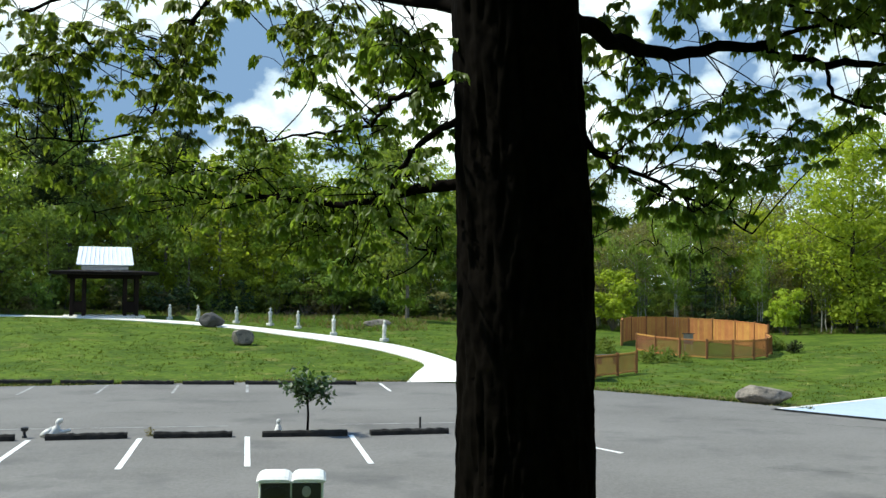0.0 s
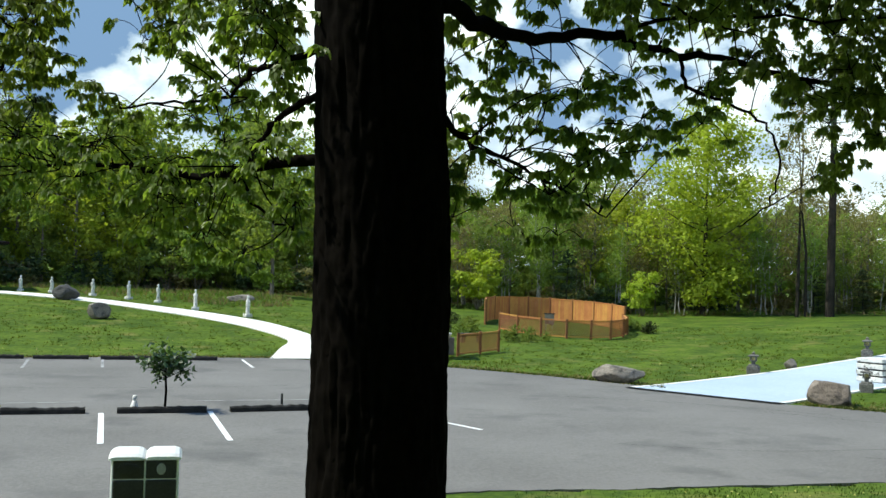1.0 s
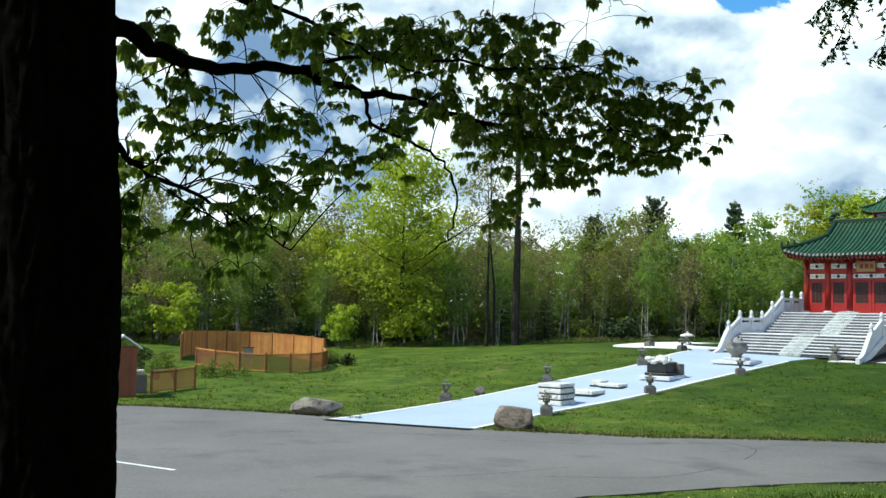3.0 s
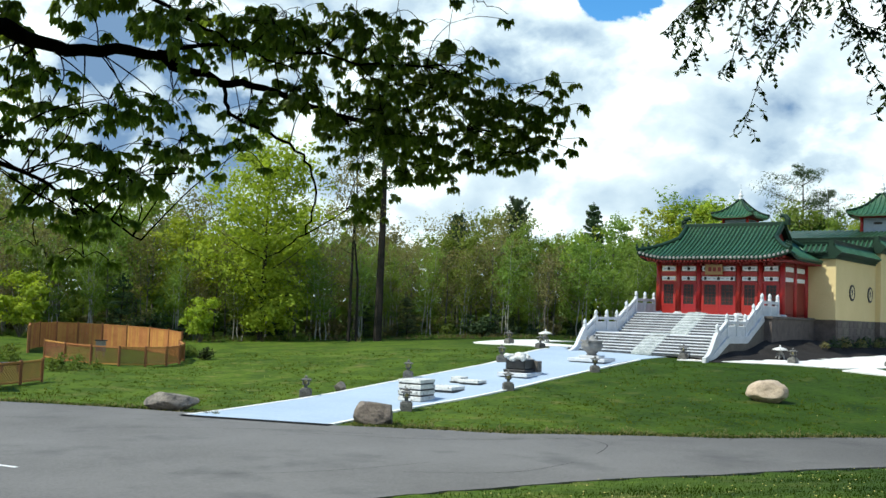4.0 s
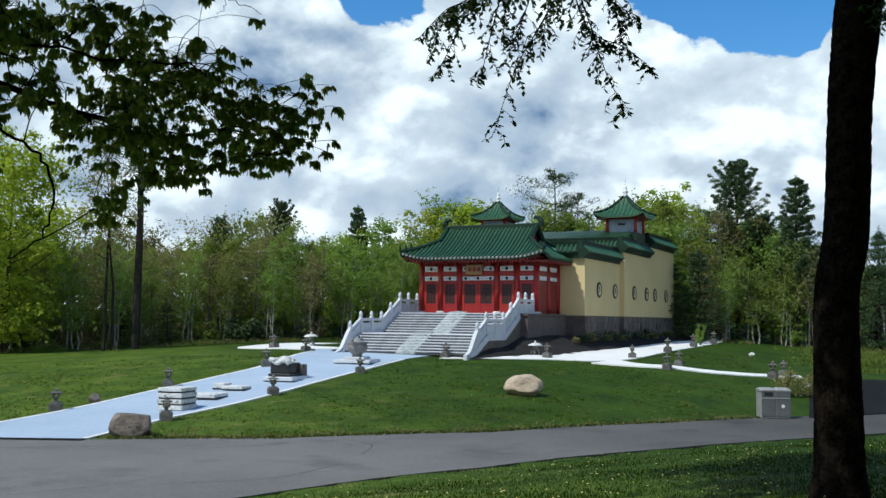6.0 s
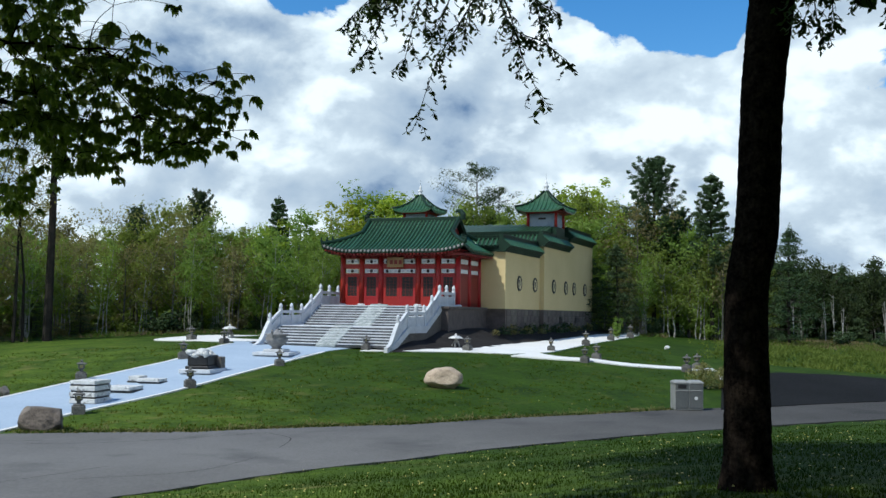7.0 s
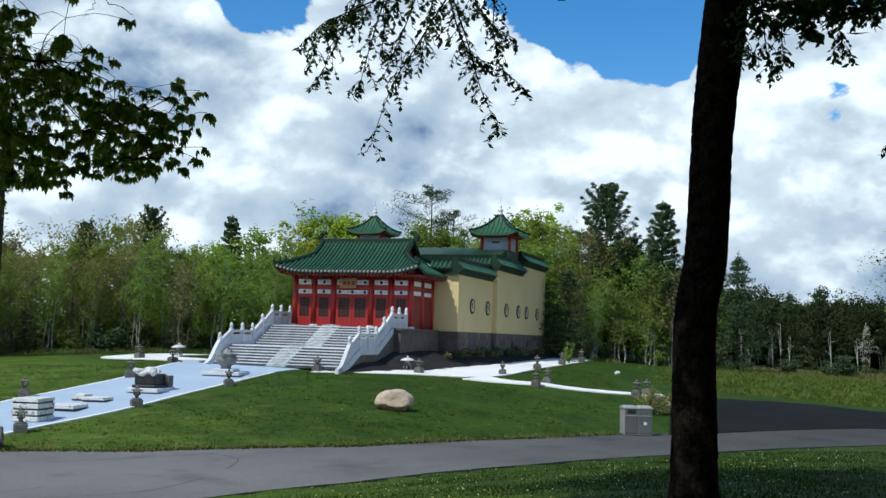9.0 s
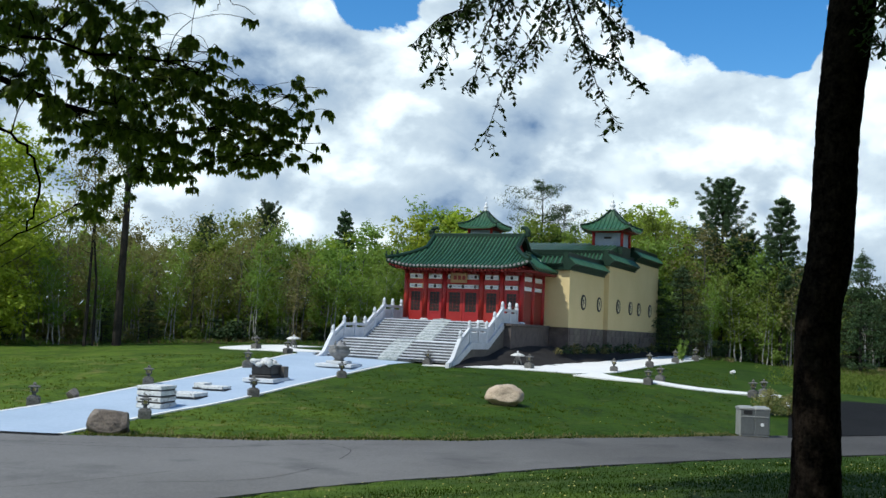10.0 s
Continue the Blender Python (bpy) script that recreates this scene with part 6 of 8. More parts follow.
for x, y, size in ((10.0, 50.6, 1.2), (10.6, 51.4, 1.5), (11.2, 50.9, 1.0), (11.6, 52.2, 1.3), (12.3, 51.6, 0.9)):
    make_tuft(x, y, size, 240, MEADOW_BLADE, "rough clump of weeds before the garden fence", (0.03, 0.08))
for x, y, n in ((45.6, 22.2, 1700), (46.6, 21.4, 1500)):
    tuft = make_tuft(x, y, 2.2, n, OLIVE_LEAF, "low brownish-green shrub behind the recycling bin", (0.014, 0.034))
make_rock("rock", 49.6, 23.2, (0.5, 0.4, 0.3), 41, WHITE_STATUE, "small white stone on the lawn", 0, 0.04)
make_rock("rock", 63.0, 33.4, (0.45, 0.4, 0.35), 42, WHITE_STATUE, "small white stone on the lawn", 0, 0.04)


def make_timber_pile(x, y):
    t = thing("timber_pile", stand(x, y, 20), "pile of grey boards and rubble beside the lot", "timber pile")
    r = random.Random(3)
    for k in range(12):
        z = 0.1 + 0.16 * (k // 2)
        dx, dy, a = r.uniform(-0.5, 0.5), r.uniform(-0.4, 0.4), r.uniform(-12, 12)
        m = Matrix.Translation((dx, dy, z)) @ Matrix.Rotation(radians(a), 4, "Z")
        part("board", box(bmesh.new(), -1.9, -0.35, 0, 1.9, 0.35, 0.13, 0.01, m), (STONE, LIGHT_GREY, BLUE_GREY, DARK_WOOD)[k % 4], t)
    return t


make_timber_pile(80.5, 18.3)
for k in range(9):
    make_rock("rock", 66.0 + 1.4 * k * 0.9, 13.8 + 0.5 * k + random.uniform(-1, 1), (random.uniform(0.5, 1.2), 0.7, random.uniform(0.4, 0.7)), 60 + k, ROCK, "loose grey rubble stone at the lot's edge", k * 40, 0.06)

# ---- large near trees ----
def bark_trunk(name, path, radii, parent, seed, n=130, rows=90, furrow=0.014, label="", mat=None):
    """A trunk with furrowed bark: long ridges that wander and break."""
    pts = smooth_path(path, 8)
    bm, rings = bmesh.new(), []
    total = len(pts) - 1
    for i in range(rows + 1):
        f = i / rows * total
        k = min(int(f), total - 1)
        p = pts[k].lerp(pts[k + 1], f - k)
        r = float(np.interp(i / rows, [j / (len(radii) - 1) for j in range(len(radii))], radii))
        ring = []
        for j in range(n):
            a = 2 * math.pi * j / n
            s = Vector((math.cos(a) * 9.5 * r / 0.25, math.sin(a) * 9.5 * r / 0.25, p.z * 3.4 + seed * 9.1))
            ridge = abs(noise.noise(s * 1.2)) * 1.6 + 0.5 * abs(noise.noise(s * 2.9 + Vector((3, 1, p.z * 3))))
            lump = noise.noise(Vector((math.cos(a) * 1.3, math.sin(a) * 1.3, p.z * 0.8 + seed)))
            rr = r * (1 + 0.05 * lump) + furrow * (0.9 - ridge * 1.5)
            ring.append(bm.verts.new((p.x + math.cos(a) * rr, p.y + math.sin(a) * rr, p.z)))
        rings.append(ring)
    for a, b in zip(rings, rings[1:]):
        for j in range(n):
            bm.faces.new((a[j], a[(j + 1) % n], b[(j + 1) % n], b[j]))
    bm.faces.new(rings[-1])
    return part(name, bm, mat or BARK, parent, label, True)


maple = thing("broadleaf_tree", Matrix.Translation((0.3, 3.69, 0)), "large broadleaf tree with dark furrowed bark and fresh drooping leaves", "tree")
at = Matrix.Translation((-0.3, -3.69, 0))
LEAN = [at @ Vector(p) for p in ((0.31, 3.69, 1.5), (0.30, 3.69, 3.17), (0.29, 3.69, 3.91), (0.25, 3.69, 4.8), (0.22, 3.70, 6.2), (0.2, 3.8, 8.5))]
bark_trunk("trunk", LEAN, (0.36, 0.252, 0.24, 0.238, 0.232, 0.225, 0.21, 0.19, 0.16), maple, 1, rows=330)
BOUGHS = {
    "r1": (((0.47, 3.76, 4.77), (0.72, 4.14, 4.78), (1.05, 4.59, 4.85), (1.49, 4.99, 4.98), (1.96, 5.26, 4.96), (2.37, 5.43, 4.99), (2.80, 5.56, 4.94), (3.39, 5.70, 4.88), (3.92, 5.73, 5.00)), 0.038),
    "r1b": (((1.99, 5.25, 4.95), (2.03, 5.24, 4.79), (2.26, 5.15, 4.68), (2.42, 5.08, 4.56), (2.47, 5.06, 4.35), (2.42, 5.08, 4.15), (2.28, 5.14, 4.04)), 0.012),
    "r2": (((0.49, 3.76, 4.34), (0.68, 4.04, 4.27), (0.91, 4.31, 4.22), (1.14, 4.56, 4.16), (1.48, 4.79, 4.04)), 0.014),
    "r3": (((1.55, 4.98, 4.99), (1.92, 5.17, 5.14), (2.52, 5.36, 5.22), (3.10, 5.40, 5.25), (3.64, 5.43, 5.36)), 0.014),
    "r4": (((0.30, 3.80, 5.01), (0.86, 4.21, 5.08), (1.33, 4.61, 5.16), (1.81, 4.87, 5.10), (2.19, 5.05, 5.06)), 0.018),
    "r5": (((3.30, 5.52, 6.07), (3.49, 5.41, 5.91), (3.68, 5.42, 5.82), (3.79, 5.34, 5.75), (3.89, 5.27, 5.70)), 0.006),
    "r6": (((3.69, 5.40, 5.81), (3.70, 5.40, 5.73), (3.65, 5.43, 5.64)), 0.004),
    "l1": (((0.15, 3.70, 4.17), (-0.15, 4.00, 4.14), (-0.35, 4.29, 4.12), (-0.60, 4.56, 4.15), (-0.93, 4.81, 4.20), (-1.25, 5.05, 4.20)), 0.026),
    "l2": (((0.15, 3.70, 4.43), (-0.05, 3.90, 4.36), (-0.15, 4.10, 4.29), (-0.23, 4.29, 4.19), (-0.21, 4.39, 4.03), (-0.06, 4.40, 3.91)), 0.017),
    "l3": (((0.15, 3.70, 4.57), (-0.11, 4.00, 4.55), (-0.23, 4.19, 4.52), (-0.36, 4.39, 4.47), (-0.59, 4.66, 4.47), (-0.86, 4.82, 4.46)), 0.015),
    "l4": (((0.16, 3.70, 4.78), (-0.21, 4.19, 4.97), (-0.62, 4.76, 5.21), (-1.14, 5.18, 5.39), (-1.83, 5.50, 5.43), (-2.41, 5.71, 5.32)), 0.03),
    "l5": (((-1.14, 5.18, 5.39), (-1.35, 5.23, 5.08), (-1.48, 5.30, 4.82), (-1.62, 5.36, 4.59), (-1.92, 5.37, 4.53), (-2.27, 5.34, 4.55)), 0.014),
}
limb_points = []
for key, (pts, r) in BOUGHS.items():
    path = [p + Vector([random.gauss(0, 0.008) for _ in range(3)]) for p in smooth_path(pts, 5)]
    n = len(path)
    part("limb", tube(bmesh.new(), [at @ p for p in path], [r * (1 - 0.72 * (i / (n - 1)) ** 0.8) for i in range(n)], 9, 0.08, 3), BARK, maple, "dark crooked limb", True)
    if key not in ("r5", "r6"):
        limb_points += path


def palm_leaf(verts, faces, c, d, n, size, rnd):
    """A drooping leaf: five narrow leaflets spread like a hand, each folded along its middle."""
    d = d.normalized()
    s = d.cross(n).normalized()
    n = s.cross(d)
    fold = rnd.uniform(0.04, 0.14)
    for a, l in ((-1.15, 0.62), (-0.55, 0.92), (0.0, 1.1), (0.55, 0.92), (1.15, 0.62)):
        a += rnd.uniform(-0.15, 0.15)
        u = (d * math.cos(a) + s * math.sin(a) - n * rnd.uniform(0.0, 0.35)).normalized()
        v = (s * math.cos(a) - d * math.sin(a)).normalized()
        l *= size * rnd.uniform(0.85, 1.15)
        k, w = len(verts), 0.27 * l
        m = c + u * l * 0.52
        verts += [tuple(c), tuple(m + v * w + n * fold * l), tuple(c + u * l - Vector((0, 0, 0.16 * l))), tuple(m - v * w + n * fold * l)]
        faces += [(k, k + 1, k + 2), (k, k + 2, k + 3)]


def foliage(tree, shift, blobs, seed, size, mat, limbs, per=(4, 7), name="foliage", label="", droop=0.8, twig=0.0035, stray=1.0, more=1.0):
    """Sprays of leaves in the given spaces (centre, half widths, count), each on a twig that comes from the nearest limb."""
    rnd = random.Random(seed)
    verts, faces, bm = [], [], bmesh.new()
    for (cx, cy, cz, rx, rz, count) in blobs:
        count = int(count * more)
        hubs = []
        for _ in range(max(2, count // 6)):
            hubs.append(Vector((cx + rnd.uniform(-1, 1) * rx * 0.75, cy + rnd.uniform(-0.45, 0.45), cz + rnd.uniform(-1, 1) * rz * 0.75)))
        for h in hubs:
            a = min(limbs, key=lambda p: (p - h).length + rnd.uniform(0, 0.25))
            mid = a.lerp(h, 0.5) + Vector([rnd.gauss(0, 0.03) for _ in range(2)] + [rnd.uniform(-0.02, 0.05)])
            tube(bm, [shift @ p for p in smooth_path((a, mid, h), 4)], [twig * 2.2 - twig * 1.2 * i / 8 for i in range(9)], 5)
        for _ in range(count):
            h = rnd.choice(hubs)
            e = h + Vector((rnd.gauss(0, 0.25) * rx, rnd.gauss(0, 0.16), rnd.gauss(-0.03, 0.25) * rz)) * stray
            tube(bm, [shift @ p for p in smooth_path((h, h.lerp(e, 0.5) + Vector((0, 0, 0.03)), e), 3)], [twig] * 7, 4)
            out = (e - h)
            base = math.atan2(out.y, out.x)
            for i in range(rnd.randint(*per)):
                a = base + rnd.gauss(0, 1.2)
                st = Vector((math.cos(a), math.sin(a), -rnd.uniform(0.1, 1.0) * droop))
                pet = e + st * size * rnd.uniform(0.3, 0.9)
                d = Vector((math.cos(a), math.sin(a), -rnd.uniform(0.5, 2.4) * droop))
                nrm = Vector((rnd.gauss(0, 0.35), rnd.gauss(0, 0.35), 1.0))
                palm_leaf(verts, faces, shift @ pet, d, nrm, size * rnd.uniform(0.65, 1.2), rnd)
    tagged(part("branchwork", bm, BARK, tree, "thin dark twigs"), kind="stuff")
    ob = new(name, from_lists(name, verts, faces, mat))
    ob.parent = tree
    ob["kind"] = "stuff"
    if label:
        ob["label"] = label
    return ob
BLOBS_RIGHT = (
    (0.73, 4.24, 4.90, 0.15, 0.10, 14),
    (1.30, 4.73, 5.12, 0.22, 0.11, 26),
    (1.89, 5.08, 5.24, 0.31, 0.14, 50),
    (2.55, 5.35, 5.35, 0.37, 0.18, 74),
    (3.15, 5.49, 5.31, 0.39, 0.25, 82),
    (3.64, 5.55, 5.19, 0.36, 0.28, 78),
    (4.07, 5.62, 5.05, 0.27, 0.26, 56),
    (4.27, 5.60, 5.03, 0.14, 0.18, 22),
    (3.06, 5.54, 4.85, 0.39, 0.21, 60),
    (2.45, 5.28, 4.90, 0.30, 0.20, 30),
    (3.44, 5.44, 4.76, 0.25, 0.18, 44),
    (2.89, 5.18, 4.42, 0.12, 0.13, 8),
    (3.81, 5.56, 4.75, 0.19, 0.11, 14),
)
BLOBS_RIGHT2 = (
    (0.73, 4.14, 4.62, 0.18, 0.14, 23),
    (1.00, 4.29, 4.50, 0.20, 0.15, 24),
    (0.70, 4.04, 4.34, 0.16, 0.12, 19),
    (1.24, 4.44, 4.59, 0.18, 0.13, 16),
    (1.46, 4.48, 4.54, 0.16, 0.13, 14),
    (0.98, 4.19, 4.24, 0.20, 0.12, 20),
    (1.24, 4.33, 4.27, 0.15, 0.10, 14),
    (0.79, 4.13, 4.04, 0.19, 0.17, 15),
    (1.20, 4.24, 4.09, 0.15, 0.10, 8),
    (1.06, 4.28, 3.93, 0.15, 0.10, 7),
    (0.62, 3.95, 4.13, 0.09, 0.14, 10),
    (1.60, 4.54, 4.42, 0.11, 0.08, 7),
    (1.60, 4.75, 4.76, 0.20, 0.17, 23),
    (1.85, 4.77, 4.55, 0.17, 0.17, 16),
    (1.39, 4.50, 4.35, 0.16, 0.13, 14),
)
BLOBS_LEFT = (
    (-0.46, 4.48, 4.04, 0.28, 0.15, 46),
    (-0.81, 4.73, 4.21, 0.30, 0.16, 44),
    (-0.20, 4.20, 4.18, 0.21, 0.14, 40),
    (-1.23, 5.05, 4.26, 0.30, 0.15, 30),
    (-0.37, 4.48, 4.41, 0.20, 0.13, 26),
    (-0.63, 4.86, 4.94, 0.25, 0.20, 20),
    (-0.21, 4.29, 4.73, 0.22, 0.15, 34),
    (-0.43, 4.58, 4.66, 0.18, 0.13, 18),
    (-0.06, 4.10, 4.45, 0.10, 0.14, 18),
    (-0.09, 4.30, 3.98, 0.12, 0.15, 16),
    (-0.31, 4.39, 3.86, 0.20, 0.10, 14),
    (-1.52, 5.18, 4.13, 0.25, 0.12, 14),
)
BLOBS_LEFT2 = (
    (-0.83, 4.75, 5.06, 0.22, 0.08, 16),
    (-0.48, 4.71, 5.03, 0.22, 0.08, 18),
    (-0.62, 4.81, 4.98, 0.2, 0.08, 12),
    (-0.18, 4.55, 4.93, 0.18, 0.10, 20),
    (-0.33, 4.57, 4.78, 0.18, 0.10, 14),
    (-2.01, 5.11, 4.84, 0.2, 0.14, 14),
    (-2.03, 4.95, 5.0, 0.2, 0.1, 10),
    (-1.65, 5.35, 5.11, 0.35, 0.19, 50),
    (-1.30, 5.24, 5.08, 0.18, 0.18, 34),
    (-1.35, 5.23, 4.78, 0.25, 0.18, 40),
    (-1.76, 5.32, 4.83, 0.25, 0.16, 26),
    (-2.15, 5.49, 4.70, 0.30, 0.20, 30),
    (-2.25, 5.56, 4.97, 0.17, 0.14, 12),
    (-1.45, 5.31, 4.56, 0.22, 0.13, 20),
    (-2.36, 5.74, 5.26, 0.21, 0.11, 12),
    (-2.15, 5.28, 4.40, 0.26, 0.13, 16),
    (-0.88, 4.92, 4.50, 0.17, 0.09, 9),
    (-0.84, 5.13, 5.15, 0.21, 0.09, 12),
)
for i, (blobs, seed) in enumerate(((BLOBS_RIGHT, 1), (BLOBS_RIGHT2, 2), (BLOBS_LEFT, 3), (BLOBS_LEFT2, 4))):
    foliage(maple, at, blobs, seed, (0.047, 0.036, 0.037, 0.043)[i], MAPLE_LEAF, limb_points, (5, 8), label="drooping fresh green leaves", droop=1.1 if i == 0 else 0.8, stray=1.1 if i == 0 else 1.3, twig=0.0019, more=1.3)

beech = thing("beech_tree", Matrix.Translation((10.7, 4.61, 1.9)), "tall leaning tree with dark bark at the lawn's edge", "tree")
at2 = Matrix.Translation((-10.7, -4.61, -1.9))
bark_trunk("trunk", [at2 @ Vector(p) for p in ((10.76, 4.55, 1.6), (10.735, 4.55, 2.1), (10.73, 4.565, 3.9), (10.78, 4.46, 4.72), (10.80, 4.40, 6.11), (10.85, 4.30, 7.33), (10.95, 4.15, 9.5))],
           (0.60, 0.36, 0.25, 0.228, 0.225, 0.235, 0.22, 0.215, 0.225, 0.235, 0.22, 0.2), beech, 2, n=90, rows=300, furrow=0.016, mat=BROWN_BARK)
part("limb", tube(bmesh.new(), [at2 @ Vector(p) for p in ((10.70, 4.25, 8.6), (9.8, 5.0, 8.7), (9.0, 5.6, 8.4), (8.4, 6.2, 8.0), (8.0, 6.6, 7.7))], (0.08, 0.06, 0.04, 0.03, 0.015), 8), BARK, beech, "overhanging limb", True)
# hanging sprays: distance from the viewpoint, then bearings and elevations along each, from its limb down
SPRAYS = (
    (10.4, (-48.5, 19.5), (-47.2, 17.7), (-45.8, 17.0), (-44.5, 15.7)), (10.6, (-48.6, 19.4), (-46.4, 15.8), (-45.8, 13.7)), (10.3, (-49.8, 19.5), (-48.4, 15.9), (-47.8, 13.4)),
    (10.2, (-53.6, 19.6), (-51.8, 16.0), (-50.7, 13.8), (-49.4, 10.4)), (10.5, (-52.0, 19.5), (-50.6, 16.3), (-49.7, 14.4)), (10.4, (-53.2, 19.6), (-54.4, 16.3), (-55.0, 13.9), (-56.6, 11.5)),
    (10.6, (-53.0, 19.0), (-54.5, 16.0), (-56.2, 14.8), (-57.3, 13.8)), (10.7, (-55.6, 19.4), (-55.8, 17.0), (-56.3, 15.1)), (10.2, (-50.4, 19.4), (-47.7, 17.7), (-46.1, 16.7), (-45.5, 14.9)),
    (10.5, (-51.0, 19.5), (-49.2, 17.6), (-48.9, 15.6)), (10.3, (-52.6, 19.5), (-52.4, 17.5), (-51.5, 15.2)), (10.6, (-54.2, 19.4), (-55.2, 17.6), (-57.2, 16.3)))
RIGHT_SPRAYS = (
    (11.6, (-69.0, 19.0), (-69.4, 16.2), (-69.9, 15.3)), (11.5, (-70.2, 19.0), (-70.5, 15.6), (-70.9, 14.0)), (11.8, (-73.6, 19.0), (-74.3, 16.4), (-75.0, 15.2)),
    (11.6, (-71.5, 19.0), (-71.8, 16.0), (-71.7, 15.2)), (11.7, (-72.4, 19.0), (-72.8, 17.0), (-73.0, 16.4)), (11.9, (-77.6, 18.5), (-78.2, 16.0), (-78.3, 14.9)),
    (11.4, (-80.2, 14.5), (-79.0, 12.6), (-77.7, 11.2), (-76.9, 10.6)), (11.5, (-80.4, 13.5), (-78.6, 11.6), (-77.3, 10.2)))
# a leafy bough that reaches across from the same side
BOUGH = (
    (11.4, (-79.5, 19.4), (-75.5, 18.6), (-71.8, 17.9), (-69.6, 17.3)), (11.6, (-79.5, 19.0), (-76.0, 18.2), (-72.6, 17.6), (-70.4, 16.9)), (11.8, (-80.0, 18.6), (-76.5, 18.0), (-73.4, 17.5), (-71.6, 16.9)),
    (11.5, (-80.0, 19.2), (-76.4, 18.7), (-73.0, 18.3), (-70.2, 18.0)), (11.9, (-80.0, 18.2), (-77.4, 17.8), (-75.0, 17.4), (-73.0, 17.2)), (11.7, (-79.0, 19.8), (-75.0, 19.0), (-71.4, 18.6), (-69.4, 18.2)),
    (12.0, (-80.5, 18.8), (-77.0, 18.4), (-74.4, 18.1), (-72.2, 17.8)), (11.3, (-80.0, 19.6), (-77.0, 19.0), (-74.2, 18.6), (-71.6, 18.3)))


def hanging_sprays(tree, shift, sprays, seed, size, gap):
    """Drooping sprays: a thin stem, side twigs that hang from it, and small pointed leaves along them."""
    rnd, bm, verts, faces = random.Random(seed), bmesh.new(), [], []

    def leaf(p, l):
        a = rnd.uniform(0, 6.283)
        u = Vector((math.cos(a), math.sin(a), -rnd.uniform(0.2, 1.4))).normalized()
        v = u.cross(Vector((rnd.gauss(0, 0.5), rnd.gauss(0, 0.5), 1))).normalized() * l * 0.27
        n = u.cross(v).normalized() * l * 0.1
        k, m = len(verts), p + u * l * 0.45
        verts.extend((tuple(p), tuple(m + v + n), tuple(p + u * l), tuple(m - v + n)))
        faces.extend(((k, k + 1, k + 2), (k, k + 2, k + 3)))
    for d, *way in sprays:
        pts = []
        for bearing, elevation in way:
            b, e = radians(bearing), radians(elevation)
            pts.append(Vector((0, 0, EYE)) + Vector((-math.sin(b) * math.cos(e), math.cos(b) * math.cos(e), math.sin(e))) * d + Vector((rnd.gauss(0, 0.05), rnd.gauss(0, 0.05), 0)))
        path = smooth_path(pts, 9)
        n = len(path)
        tube(bm, [shift @ p for p in path], [0.009 - 0.0065 * i / (n - 1) for i in range(n)], 5)
        for i in range(3, n):
            for _ in range(rnd.choice((1, 2, 2))):
                s = path[i - 1].lerp(path[i], rnd.random())
                out = Vector((rnd.gauss(0, 1), rnd.gauss(0, 1), 0)).normalized()
                length = rnd.uniform(0.08, 0.34) * (1.1 - 0.5 * i / n)
                e = s + out * length * 0.55 - Vector((0, 0, length * 0.75))
                mid = s.lerp(e, 0.5) + out * length * 0.15
                tw = smooth_path((s, mid, e), 4)
                tube(bm, [shift @ p for p in tw], [0.0028] * len(tw), 4)
                q = 0.15
                while q <= 1.0:
                    k = min(int(q * (len(tw) - 1)), len(tw) - 2)
                    p = tw[k].lerp(tw[k + 1], q * (len(tw) - 1) - k)
                    leaf(shift @ p, size * rnd.uniform(0.7, 1.25))
                    if rnd.random() < 0.5:
                        leaf(shift @ p, size * rnd.uniform(0.6, 1.0))
                    q += gap / length
    tagged(part("branchwork", bm, BARK, tree, "thin dark hanging twigs"), kind="stuff")
    ob = new("foliage", from_lists("foliage", verts, faces, SMALL_LEAF))
    ob.parent = tree
    tagged(ob, "small hanging leaves", kind="stuff")


hanging_sprays(beech, at2, SPRAYS, 5, 0.074, 0.054)
hanging_sprays(beech, at2, RIGHT_SPRAYS, 6, 0.085, 0.07)
hanging_sprays(beech, at2, BOUGH, 7, 0.1, 0.045)


def high_crown(tree, shift, centre, radius, z0, z1, count, seed, size, mat):
    """The rest of a tree's crown, overhead: limbs that fork out and sprays of leaves."""
    rnd, bm, verts, faces = random.Random(seed), bmesh.new(), [], []
    c = Vector(centre)
    ends = []
    for i in range(26):
        a, z = i * 2.4, z0 + (z1 - z0) * rnd.random()
        s = Vector((c.x, c.y, z0 - 0.6 + 0.7 * (z - z0)))
        e = Vector((c.x + math.cos(a) * radius * rnd.uniform(0.4, 1), c.y + math.sin(a) * radius * rnd.uniform(0.4, 1), z))
        tube(bm, [shift @ p for p in smooth_path((s, s.lerp(e, 0.5) + Vector((0, 0, 0.4)), e), 4)], [0.07 - 0.0065 * k for k in range(9)], 6)
        ends.append(e)
        ends.append(s.lerp(e, 0.65))
    for _ in range(count):
        e = rnd.choice(ends)
        p = e + Vector((rnd.gauss(0, 0.9), rnd.gauss(0, 0.9), rnd.gauss(0.1, 0.5)))
        clump(verts, faces, shift @ p, size * rnd.uniform(0.6, 1.2), rnd, 0.3)
    part("upper_branchwork", bm, BARK, tree)
    ob = new("crown", from_lists("crown", verts, faces, mat))
    ob.parent = tree
    tagged(ob, "upper crown of green leaves", kind="stuff")


# out-of-view crowns, placed and thickened to shade the trunk, bough and bank
high_crown(maple, at, (1.2, 2.7, 0), 4.3, 7.6, 12.0, 11000, 51, 0.19, MAPLE_LEAF)
